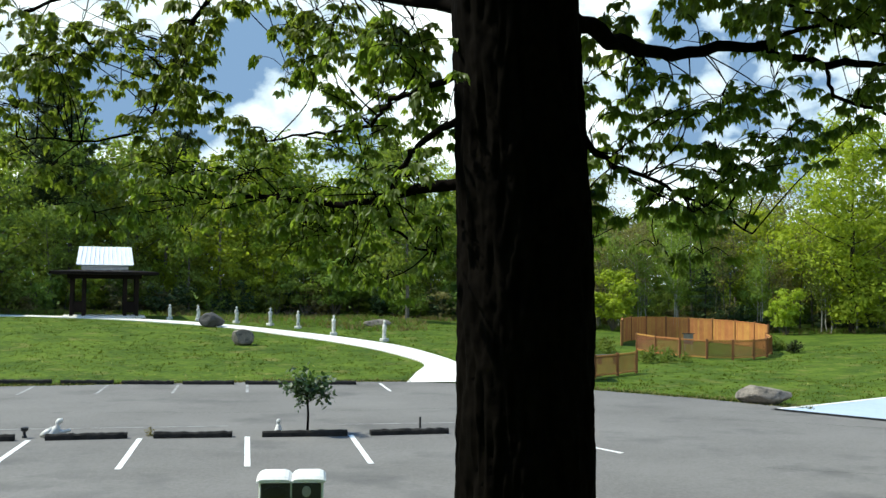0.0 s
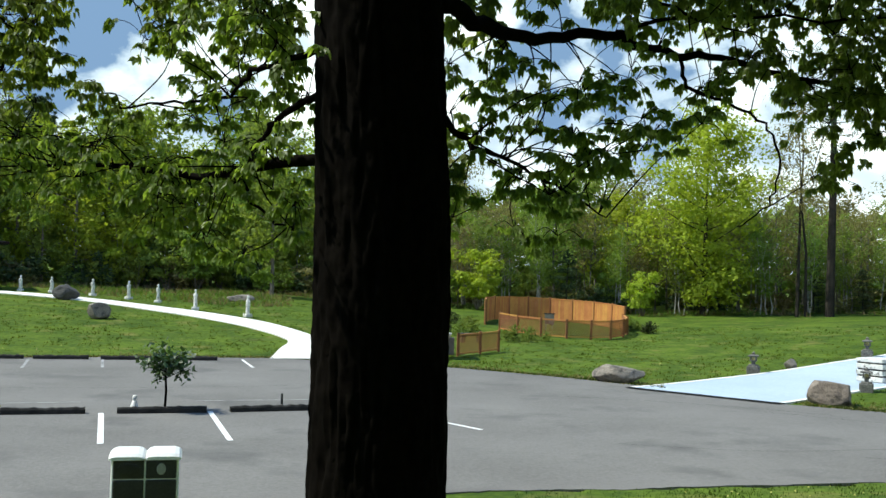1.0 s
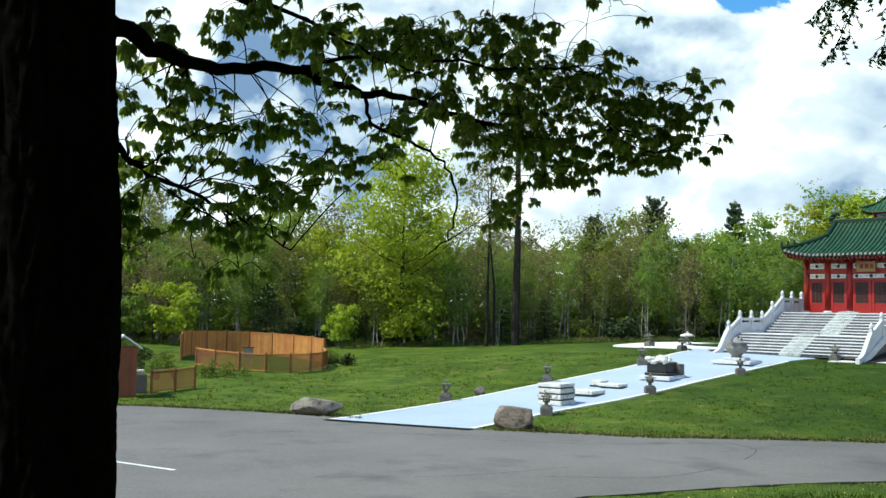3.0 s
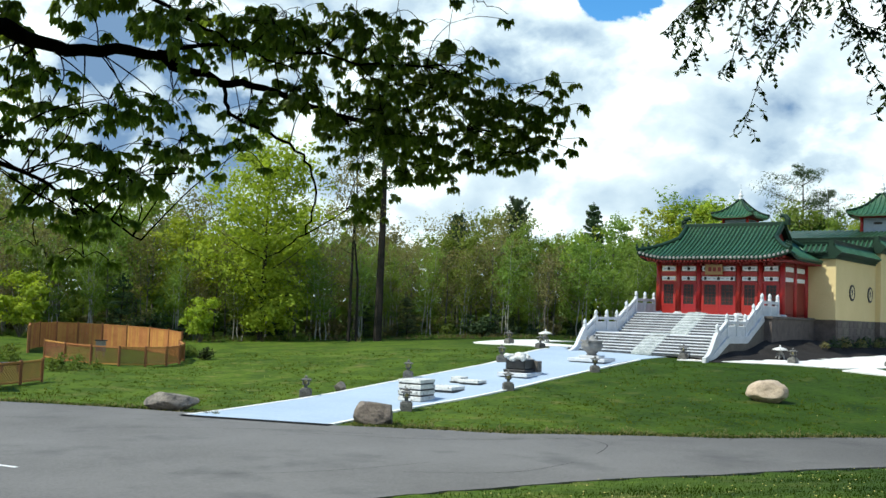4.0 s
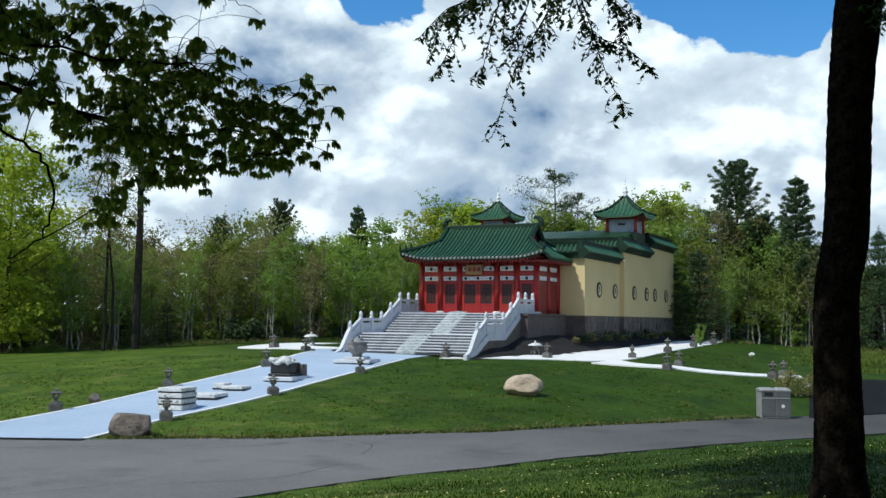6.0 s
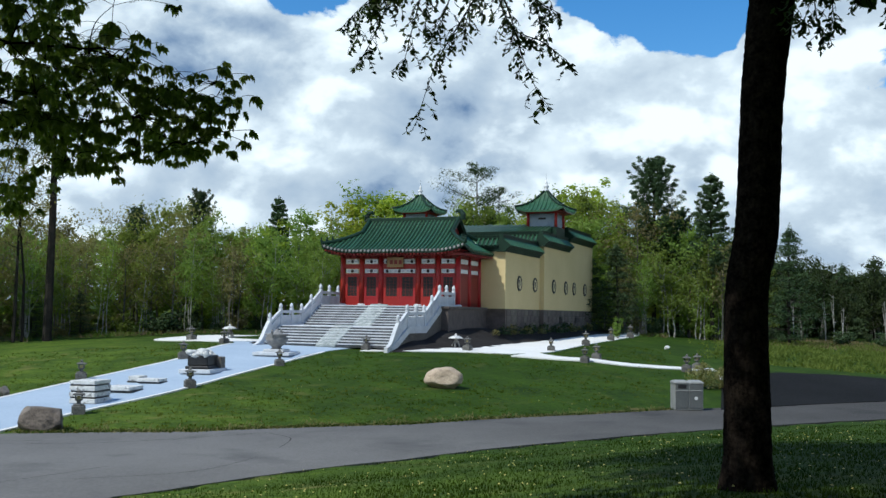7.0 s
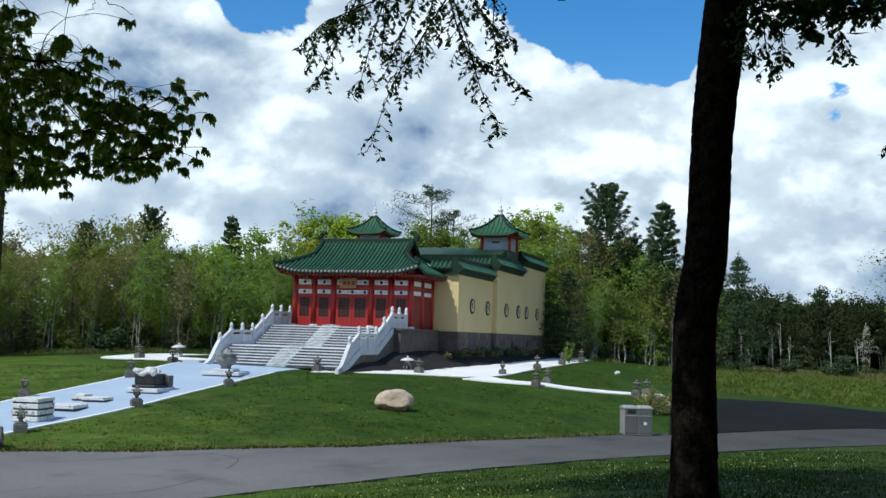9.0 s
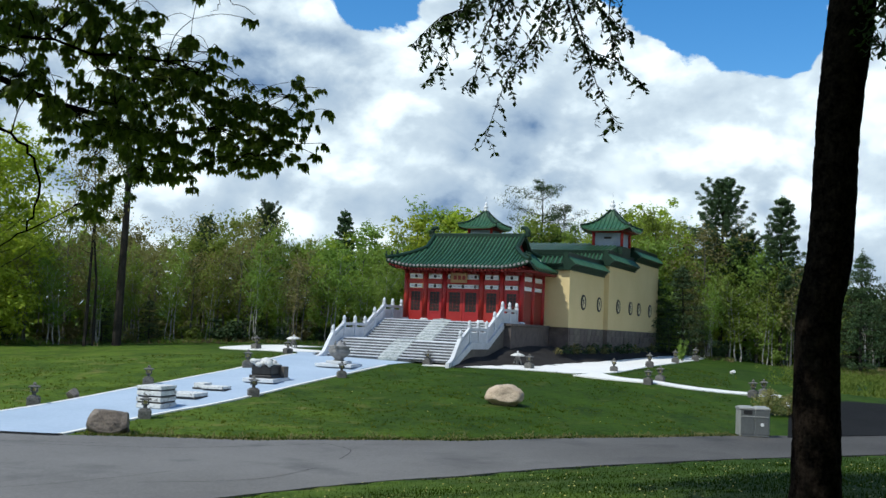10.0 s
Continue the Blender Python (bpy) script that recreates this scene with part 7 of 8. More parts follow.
high_crown(beech, at2, (11.0, 4.4, 0), 7.0, 10.4, 15.0, 36000, 52, 0.19, SMALL_LEAF)

# an unseen tree, added out of view beside the beech to shade the bank
unseen_tree = thing("shade_tree", stand(13.2, -2.6), "unseen tree added to shade the grass bank", "tree")
at3 = Matrix.Translation((-13.2, 2.6, -height(13.2, -2.6)))
bark_trunk("trunk", [(0, 0, -0.3), (0.05, 0, 1.5), (0.0, 0.1, 4.0), (0.1, 0.1, 7.0), (0.1, 0.0, 10.0)], (0.5, 0.28, 0.26, 0.24, 0.2), unseen_tree, 3, n=40, rows=60, mat=BROWN_BARK)
high_crown(unseen_tree, at3, (13.0, -2.0, 0), 5.6, 9.0, 14.5, 20000, 53, 0.19, SMALL_LEAF)

# ---- woods ----
def leaf_face(verts, faces, c, n, size, rnd, narrow=0.55):
    """One leafy twig as a small bent blade that faces about n."""
    n = (n + Vector((rnd.gauss(0, 0.42), rnd.gauss(0, 0.42), rnd.gauss(0, 0.42)))).normalized()
    u = n.cross(Vector((rnd.gauss(0, 1), rnd.gauss(0, 1), rnd.gauss(0, 1))))
    u = u.normalized() * size if u.length > 1e-3 else Vector((size, 0, 0))
    v = n.cross(u) * narrow * rnd.uniform(0.7, 1.2)
    k = len(verts)
    verts += [tuple(c - u), tuple(c + v - n * size * 0.12), tuple(c + u), tuple(c - v - n * size * 0.12)]
    faces += [(k, k + 1, k + 2), (k, k + 2, k + 3)]


def puff(verts, faces, c, rx, rz, count, size, rnd, narrow=0.55):
    """A rounded tuft of foliage: leaves near its outside that face outwards."""
    for _ in range(count):
        z = rnd.uniform(-0.75, 1)
        a, w = rnd.uniform(0, 6.283), math.sqrt(max(0, 1 - z * z))
        u = Vector((math.cos(a) * w, math.sin(a) * w, z))
        f = rnd.uniform(0.3, 1.0) + abs(rnd.gauss(0, 0.14))
        leaf_face(verts, faces, c + Vector((u.x * rx, u.y * rx, u.z * rz)) * f, u + Vector((0, 0, 0.35)), size * rnd.uniform(0.6, 1.3), rnd, narrow)


def deciduous(seed, h, spread, leaves, size, leaf_mat, bark, label, low=0.25, open_=0.0, stems=1, limbs=0, upright=(0.2, 0.75)):
    """A tapered trunk that forks into limbs, each with tufts of leaves along it."""
    rnd = random.Random(seed)
    t = thing("tree", Matrix.Identity(4), label, "tree", "trees of the woods")
    bm = bmesh.new()
    verts, faces, ends = [], [], []
    for st in range(stems):
        ox, oy = (rnd.uniform(-0.6, 0.6), rnd.uniform(-0.6, 0.6)) if stems > 1 else (0, 0)
        r = 0.0105 * h / math.sqrt(stems)
        lean = Vector((rnd.uniform(-0.07, 0.07) * h, rnd.uniform(-0.07, 0.07) * h, 0))
        top = h * 0.95 * (1 if st == 0 else rnd.uniform(0.7, 0.95))
        trunk = [Vector((ox, oy, -0.3)) + lean * (k / 6) ** 1.5 + Vector((rnd.uniform(-0.12, 0.12), rnd.uniform(-0.12, 0.12), top * k / 6)) for k in range(7)]
        tube(bm, trunk, [r * 1.25, r, r * 0.88, r * 0.72, r * 0.52, r * 0.32, r * 0.1], 6)
        number = limbs or (18 if stems == 1 else 10)
        for i in range(number):
            f = low + (0.97 - low) * (i + rnd.random()) / number
            k = f * 6
            a = trunk[min(int(k), 5)].lerp(trunk[min(int(k) + 1, 6)], k - int(k)) if k < 6 else trunk[6]
            ang = i * 2.4 + rnd.uniform(-0.5, 0.5)
            reach = spread * (0.3 + 0.9 * math.sin(math.pi * min(1, (f - low * 0.6) / (1.04 - low * 0.6))) ** 0.8) * rnd.uniform(0.5, 1.15)
            e = a + Vector((math.cos(ang), math.sin(ang), rnd.uniform(*upright))) * reach
            mid = a.lerp(e, 0.5) + Vector((0, 0, -0.05 * reach))
            tube(bm, (a, mid, e), (r * 0.42 * (1.1 - f), r * 0.24 * (1.1 - f) + 0.01, 0.01), 4)
            ends.append((a, mid, e, reach))
    per = leaves // (len(ends) * 5)
    for a, mid, e, reach in ends:
        for q in range(5):
            if rnd.random() < open_:
                continue
            c = a.lerp(e, 0.3 + 0.18 * q) + Vector([rnd.gauss(0, 0.19 * reach) for _ in range(3)])
            w = (0.25 * reach + 0.36) * rnd.uniform(0.6, 1.4)
            puff(verts, faces, c, w, w * rnd.uniform(0.75, 1.1), int(per * rnd.uniform(0.6, 1.4)), size, rnd)
    part("trunk", bm, bark, t)
    ob = new("crown", from_lists("crown", verts, faces, leaf_mat))
    ob.parent = t
    return t


def white_pine(seed, h, spread, label, low=0.2, whorls=17, per=24, bare=0.0, mat=None, widest=0.35, lift=(0.1, 0.45), tuft=0.17):
    """A pine: whorls of limbs that rise towards their ends and carry flat plumes of needles."""
    rnd = random.Random(seed)
    t = thing("conifer", Matrix.Identity(4), label, "tree", "trees of the woods")
    bm, verts, faces = bmesh.new(), [], []
    r = 0.011 * h
    tube(bm, ((0, 0, -0.3), (0.1, 0, h * 0.4), (-0.05, 0.05, h * 0.75), (0, 0, h)), (r * 1.2, r * 0.85, r * 0.5, 0.02), 7)
    for i in range(whorls):
        f = (i + rnd.uniform(0.2, 0.8)) / whorls
        z = h * (low + (0.985 - low) * f)
        shape = min(1.0, 0.45 + f / widest * 0.55) if f < widest else ((1 - f) / (1 - widest)) ** 0.75
        reach = spread * shape * rnd.uniform(0.8, 1.15) + 0.25
        n = rnd.randint(5, 6)
        a0 = rnd.uniform(0, 6.28)
        for k in range(n):
            if rnd.random() < bare:
                continue
            a = a0 + 6.283 * k / n + rnd.uniform(-0.3, 0.3)
            rr = reach * rnd.uniform(0.55, 1.2)
            d = Vector((math.cos(a), math.sin(a), rnd.uniform(*lift)))
            s = Vector((0, 0, z))
            tube(bm, (s, s + d * rr * 0.5 - Vector((0, 0, 0.06 * rr)), s + d * rr), (0.04, 0.025, 0.008), 4)
            for q in (0.45, 0.72, 1.0):
                w = (0.24 * rr + 0.22) * rnd.uniform(0.7, 1.3)
                puff(verts, faces, s + d * rr * q + Vector((rnd.gauss(0, 0.12 * rr), rnd.gauss(0, 0.12 * rr), rnd.gauss(0.05, 0.14))), w, w * 0.62, per, tuft, rnd, 0.2)
    puff(verts, faces, Vector((0, 0, h * 0.985)), 0.22, 0.5, 30, 0.15, rnd, 0.3)
    part("trunk", bm, SHADED_BARK, t)
    ob = new("crown", from_lists("crown", verts, faces, mat or NEEDLE))
    ob.parent = t
    return t


def plumed_pine(seed, h, spread, label, low=0.5, whorls=11, per=26, widest=0.3, blunt=0.55, rise=(0.25, 0.7), tuft=0.2):
    """An old pine: a bare lower stem, then limbs that sweep up like fingers, each clad in one long plume of needles, with sky between them."""
    rnd = random.Random(seed)
    t = thing("conifer", Matrix.Identity(4), label, "tree", "trees of the woods")
    bm, verts, faces = bmesh.new(), [], []
    r = 0.011 * h
    tube(bm, ((0, 0, -0.3), (0.1, 0, h * 0.4), (-0.05, 0.05, h * 0.75), (0, 0, h)), (r * 1.2, r * 0.85, r * 0.5, 0.02), 7)
    for i in range(whorls):
        f = (i + rnd.uniform(0.3, 0.7)) / whorls
        z = h * (low + (0.97 - low) * f)
        shape = 0.6 + f / widest * 0.4 if f < widest else ((1 - f) / (1 - widest)) ** blunt
        n, a0 = rnd.randint(5, 6), rnd.uniform(0, 6.28)
        for k in range(n):
            a = a0 + 6.283 * k / n + rnd.uniform(-0.35, 0.35)
            rr = spread * shape * rnd.uniform(0.6, 1.15) + 0.3
            up = rnd.uniform(*rise) * (0.6 + 0.7 * f)
            limb = [Vector((math.cos(a) * rr * q, math.sin(a) * rr * q, z + rr * (up * q * q - 0.08 * q))) for q in (0.0, 0.35, 0.55, 0.75, 0.92, 1.06)]
            tube(bm, limb[:1] + limb[2:5], (0.045, 0.03, 0.02, 0.008), 4)
            for j, p in enumerate(limb[1:]):
                w = (0.24 + 0.06 * rr) * (1.0, 1.2, 1.1, 0.9, 0.6)[j] * rnd.uniform(0.8, 1.2)
                puff(verts, faces, p + Vector((rnd.gauss(0, 0.06), rnd.gauss(0, 0.06), 0.06)), w, w * 0.75, per, tuft, rnd, 0.2)
    puff(verts, faces, Vector((0, 0, h * 0.985)), 0.25, 0.4, 40, 0.16, rnd, 0.3)
    part("trunk", bm, SHADED_BARK, t)
    ob = new("crown", from_lists("crown", verts, faces, NEEDLE))
    ob.parent = t
    return t


def bush(seed, h, w, count, mat, label, size=0.13):
    rnd = random.Random(seed)
    t = thing("shrub", Matrix.Identity(4), label, "shrub", "shrubs of the woods' edge")
    bm, verts, faces = bmesh.new(), [], []
    for i in range(14):
        a = rnd.uniform(0, 6.28)
        e = Vector((math.cos(a) * w * rnd.uniform(0.1, 0.8), math.sin(a) * w * rnd.uniform(0.1, 0.8), h * rnd.uniform(0.35, 1)))
        tube(bm, (Vector((0, 0, -0.1)), e * 0.5 + Vector((0, 0, 0.1)), e), (0.035, 0.022, 0.007), 4)
        for q in (0.55, 1.0):
            p = (0.3 * w) * rnd.uniform(0.6, 1.2)
            puff(verts, faces, e * q, p, p * 0.75, count // 28, size, rnd)
    part("woody_base", bm, FAR_BARK, t)
    ob = new("foliage", from_lists("foliage", verts, faces, mat))
    ob.parent = t
    return t


class Grove:
    """Prototypes, put down by bearing and distance; the first of each is used itself, the others are copies."""
    def __init__(self):
        self.kinds = {}

    def add(self, name, ob, h):
        self.kinds[name] = [ob, h, False]

    def put(self, name, d, yaw, h, wide=1.0, turn=None, rnd=random):
        ob, h0, used = self.kinds[name]
        p = polar(d, yaw, -0.05)
        s = h / h0
        m = Matrix.Translation(p) @ Matrix.Rotation(rnd.uniform(0, 6.28) if turn is None else turn, 4, "Z") @ Matrix.Diagonal((s * wide, s * wide, s, 1))
        if not used:
            self.kinds[name][2] = True
            ob.matrix_basis = m
            return ob
        return copied(ob, m)


def copied(ob, m):
    c = copy_thing(ob, Matrix.Identity(4))
    c.matrix_basis = m
    return c


grove = Grove()
grove.add("bright", deciduous(11, 15, 4.0, 14000, 0.16, SPRING_LEAF, SHADED_BARK, "slender tree in bright yellow-green spring leaf", low=0.07, limbs=34), 15)
grove.add("bright2", deciduous(12, 13, 2.9, 3900, 0.175, SPRING_LEAF, FAR_BARK, "young tree in fresh yellow-green leaf", low=0.15), 13)
grove.add("green", deciduous(13, 13, 3.0, 4200, 0.175, WOOD_LEAF, FAR_BARK, "woodland tree in mid-green spring leaf", low=0.12), 13)
grove.add("green2", deciduous(14, 11, 2.3, 3600, 0.155, WOOD_LEAF, FAR_BARK, "narrow woodland tree with light green foliage", low=0.2, upright=(0.5, 1.3)), 11)
grove.add("birch", deciduous(15, 11, 1.7, 3700, 0.12, WOOD_LEAF, BIRCH, "thin pale-barked birch with sparse green leaves", low=0.28, stems=3, upright=(0.6, 1.5)), 11)
grove.add("olive", deciduous(16, 12, 2.6, 2600, 0.125, OLIVE_LEAF, SAPLING_BARK, "budding tree with a thin olive-brown crown", low=0.25, open_=0.15, upright=(0.5, 1.2)), 12)
grove.add("pine", plumed_pine(17, 18, 2.75, "tall dark green pine with upswept plumed branches", low=0.42, whorls=18, per=32, rise=(0.35, 0.9), blunt=0.5, tuft=0.22), 18)
grove.add("narrow_pine", plumed_pine(28, 16, 1.75, "narrow dark green pine with tiers of plumes", low=0.36, whorls=18, per=28, widest=0.15, blunt=0.6, rise=(0.15, 0.6), tuft=0.21), 16)
grove.add("spruce", white_pine(18, 10, 2.3, "dark green spruce with dense branches", low=0.03, whorls=15, per=22, widest=0.12, lift=(-0.1, 0.2)), 10)
grove.add("shrub", bush(19, 2.4, 1.6, 900, WOOD_LEAF, "green shrub at the edge of the woods"), 2.4)
grove.add("thicket", bush(27, 4.6, 2.4, 2800, WOOD_LEAF, "dense green thicket at the edge of the woods", 0.15), 4.6)
grove.add("bright_thicket", bush(29, 4.0, 2.2, 2400, SPRING_LEAF, "bright green thicket at the edge of the woods", 0.15), 4.0)
grove.add("dark_shrub", bush(20, 2.2, 1.7, 1100, NEEDLE, "dark green shrub at the edge of the woods"), 2.2)
grove.add("tall_pine", white_pine(21, 25, 3.2, "very tall pine with a bare trunk and sparse crown", low=0.45, whorls=12, bare=0.35), 25)
grove.add("dark_tree", deciduous(23, 18, 2.4, 2600, 0.13, OLIVE_LEAF, SHADED_BARK, "forked dark-barked tree with a thin budding crown", low=0.45, stems=2), 18)
grove.add("pole", deciduous(24, 10, 1.2, 2000, 0.115, OLIVE_LEAF, SAPLING_BARK, "cluster of thin pale saplings with few leaves", low=0.35, stems=4, open_=0.1, upright=(0.7, 1.6)), 10)
grove.add("open_pine", white_pine(22, 17, 3.6, "pine with an open, uneven crown", low=0.5, whorls=7, per=60, bare=0.35, widest=0.6, lift=(0.2, 0.7)), 17)
grove.add("shade_tree", deciduous(26, 10, 2.2, 2900, 0.18, SHADED_LEAF, SAPLING_BARK, "far-wood tree on thin grey trunks, cloud shadow in its leaf colour", low=0.3, stems=3, upright=(0.5, 1.2)), 10)
grove.add("pale_conifer", white_pine(31, 5, 1.3, "small pale dying conifer before the woods", low=0.3, whorls=6, per=9, mat=PALE_NEEDLE, widest=0.2, lift=(-0.05, 0.1), tuft=0.14), 5)
grove.add("bare_birch", deciduous(30, 13, 2.6, 1500, 0.10, WOOD_LEAF, BIRCH, "leaning white birch with a thin airy crown", low=0.3, stems=2, upright=(0.5, 1.2)), 13)
grove.add("brush", bush(25, 2.2, 1.8, 1100, OLIVE_LEAF, "olive-brown brush at the edge of the woods"), 2.2)
rnd = random.Random(42)
for name, d, bearing, h, wide in (
        ("bright", 82, -21.9, 16.5, 1.1), ("tall_pine", 80, -28.4, 26, 1.0), ("dark_tree", 80, -27.2, 19, 0.8), ("pine", 84, 21.0, 18.5, 1.0), ("pine", 88, 14.5, 15, 0.9),
        ("pine", 101, -61.3, 17.3, 1.1), ("narrow_pine", 97, -64.4, 15.4, 1.1), ("pine", 104, -62.6, 12.6, 1.2), ("green", 99, -63.2, 11.0, 1.0), ("olive", 98, -60.4, 12.5, 1.1), ("green", 100, -65.6, 10.5, 1.0), ("open_pine", 104, -51.4, 17.0, 1.0), ("open_pine", 105, -52.7, 14.8, 0.7), ("pine", 100, -36.0, 13.4, 0.85),
        ("narrow_pine", 100, -40.3, 13.0, 0.9), ("pine", 99, -32.7, 11.7, 0.7), ("spruce", 99, -68.4, 10.8, 1.1), ("dark_shrub", 106, -74.0, 2.0, 1.4), ("dark_shrub", 106, -73.4, 1.4, 1.6), ("dark_shrub", 108, -71.0, 1.3, 1.8), ("shade_tree", 112, -78.5, 13.0, 1.3), ("shade_tree", 116, -80.5, 14.0, 1.4), ("bare_birch", 92, -77.4, 13.0, 1.2), ("green", 74, 2.0, 14, 1.0),
        ("bright2", 86, -17.8, 11, 1.2), ("bright", 106, -57.5, 15, 1.0), ("bright2", 100, -47.0, 14.0, 1.3), ("bright2", 101, -44.6, 13.5, 1.2), ("bright2", 84, 7.0, 12, 1.3),
        ("bright2", 80, 12.5, 11, 1.2), ("spruce", 92, -59.3, 8.0, 1.4), ("spruce", 93, -57.8, 7.0, 1.4), ("birch", 88, -25.0, 11, 1.0), ("bright_thicket", 78, -9.5, 4.6, 1.1), ("thicket", 79, -7.0, 4.0, 1.2),
        ("spruce", 82, -14.5, 5.0, 1.5), ("spruce", 80, -5.0, 4.5, 1.5), ("spruce", 86, -27.6, 4.0, 1.5), ("spruce", 87, -30.0, 3.6, 1.5), ("spruce", 90, -35.6, 3.8, 1.5), ("bright_thicket", 80, -18.7, 3.4, 1.0), ("shrub", 82, -59.4, 1.7, 0.6), ("pale_conifer", 114, -74.8, 5.2, 0.55)):
    grove.put(name, d, bearing, h, wide, rnd=rnd)
# heights of the tree line by bearing
LINE_YAW = (-90, -76, -70, -66, -62, -56, -48, -40, -30, -24, -18, -10, 0, 10, 20, 30)
LINE_TOP = (12, 10.5, 10, 12, 14, 15, 14.5, 13.2, 12.5, 13, 14, 14, 15, 15.5, 15.5, 15.5)
EDGE_AT = (150, 135, 130, 100, 98, 98, 98, 92, 90, 87, 86, 84, 82, 80, 80, 80)
yaw = 31.0
while yaw > -88:
    e, top = float(np.interp(yaw, LINE_YAW, EDGE_AT)), float(np.interp(yaw, LINE_YAW, LINE_TOP))
    for depth in (0, 5, 11):
        kinds = ("green2", "birch", "birch", "green2", "birch", "olive", "birch", "pole") if depth == 0 else ("green", "green2", "birch", "olive", "bright2", "green", "olive", "green2")
        if yaw > -3:
            kinds = ("green", "thicket", "green2", "thicket", "bright_thicket") if depth == 0 else ("green", "green2", "bright2", "green")
        elif -20 < yaw < -5:
            kinds = ("pole", "olive", "thicket", "green2", "olive") if depth == 0 else ("olive", "olive", "green2", "pole", "green")
        elif -35 < yaw < -23:
            kinds = ("olive", "pole", "birch", "olive") if depth == 0 else ("olive", "green2", "olive", "pole")
        elif -66.5 <= yaw < -57:
            kinds = ("birch", "green2", "bright2", "birch", "pole") if depth == 0 else ("green2", "bright2", "green", "birch")
            if yaw < -63.5:
                kinds = ("birch", "shade_tree", "green2")
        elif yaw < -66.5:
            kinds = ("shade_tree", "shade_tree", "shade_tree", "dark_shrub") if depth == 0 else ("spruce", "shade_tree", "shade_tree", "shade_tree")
        k = rnd.choice(kinds)
        h = top * rnd.uniform(0.66, 1.02) * (0.74 if depth == 0 else 0.98)
        if "shrub" in k:
            h = rnd.uniform(1.6, 3.2)
        if "thicket" in k:
            h = rnd.uniform(3.2, 6.0)
        if yaw < -66.5 and depth:
            h = top * rnd.uniform(0.85, 1.02)
        grove.put(k, e + depth + rnd.uniform(-2, 2), yaw + rnd.uniform(-0.9, 0.9), h, rnd.uniform(0.85, 1.2), rnd=rnd)
    if -66 < yaw < -3 and rnd.random() < 0.9:
        grove.put(rnd.choice(("pole", "birch", "birch")), e + rnd.uniform(-4, -2), yaw + rnd.uniform(-0.8, 0.8), rnd.uniform(6, 10), rnd.uniform(0.8, 1.2), rnd=rnd)
    for _ in range(rnd.choice((1, 2, 2))):
        big = 1.5 if yaw > -3 else 1.0
        grove.put(rnd.choice(("shrub", "brush", "shrub", "dark_shrub") if yaw > -66 else ("dark_shrub", "dark_shrub", "brush")), e - 1.0 + rnd.uniform(-1.5, 1.0), yaw + rnd.uniform(-0.9, 0.9), rnd.uniform(0.8, 2.1) * (big if yaw > -66 else 0.6), rnd.uniform(0.9, 1.5), rnd=rnd)
    yaw -= 1.65 if e < 120 else 1.2


def far_woods():
    """The wood behind its front rows, down to the forest floor."""
    r, leafy, dark = random.Random(7), ([], []), ([], [])
    for k in range(70000):
        yaw = r.uniform(-92, 36) if k % 3 else r.uniform(-92, -64)
        e, top = float(np.interp(yaw, LINE_YAW, EDGE_AT)), float(np.interp(yaw, LINE_YAW, LINE_TOP))
        d = e + r.uniform(15, 24)
        bump_ = (0.82 if yaw > -66 else 0.95) + 0.13 * noise.noise((yaw * 0.55, 2.0, 0)) + 0.13 * noise.noise((yaw * 2.1, 7.0, 0))
        z = top * bump_ * 0.9 * r.random() ** 1.1
        p = polar(d, yaw)
        # clumps at the right end take the leaf colour with cloud shadow in it
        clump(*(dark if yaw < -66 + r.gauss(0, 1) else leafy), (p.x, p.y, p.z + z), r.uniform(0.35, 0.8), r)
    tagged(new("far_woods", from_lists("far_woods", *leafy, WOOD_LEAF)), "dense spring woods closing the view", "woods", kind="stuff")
    tagged(new("far_conifers", from_lists("far_conifers", *dark, SHADED_LEAF)), "wood beyond the meadow, darkened in colour for cloud shadow", "woods", kind="stuff")


far_woods()

# unseen trees added round the back of the bank to cut the sky light
for k in range(24):
    grove.put(rnd.choice(("green", "green2", "bright2")), rnd.uniform(13, 19), 112 + k * 6.3, rnd.uniform(12, 15), 1.5, rnd=rnd)


def dead_tree(d, yaw, h, seed):
    """A bare grey trunk with a fork and stubs."""
    r, bm = random.Random(seed), bmesh.new()
    p = polar(d, yaw, -0.1)
    t = thing("dead_tree", Matrix.Translation(p), "bare pale dead tree trunk before the woods", "tree", "dead trees")
    a = Vector((r.uniform(-0.3, 0.3), r.uniform(-0.3, 0.3), h))
    tube(bm, (Vector((0, 0, 0)), a * 0.5 + Vector((0.1, 0, 0)), a), (0.055, 0.045, 0.02), 6)
    tube(bm, (a * 0.3, a * 0.6 + Vector((0.5, 0.3, 0)), a * 0.9 + Vector((0.7, 0.5, 0))), (0.035, 0.028, 0.012), 5)
    for k in range(5):
        s = a * r.uniform(0.4, 0.95)
        tube(bm, (s, s + Vector((r.uniform(-0.7, 0.7), r.uniform(-0.7, 0.7), r.uniform(0.1, 0.6)))), (0.03, 0.012), 4)
    part("trunk", bm, BIRCH, t)


for k, (yaw, h) in enumerate(((-68.6, 5.0), (-69.0, 4.6), (-70.2, 4.8), (-70.6, 5.4), (-71.0, 4.0), (-73.1, 5.0), (-74.4, 4.2), (-66.4, 5.0))):
    dead_tree(118 + 2 * k, yaw, h, k)


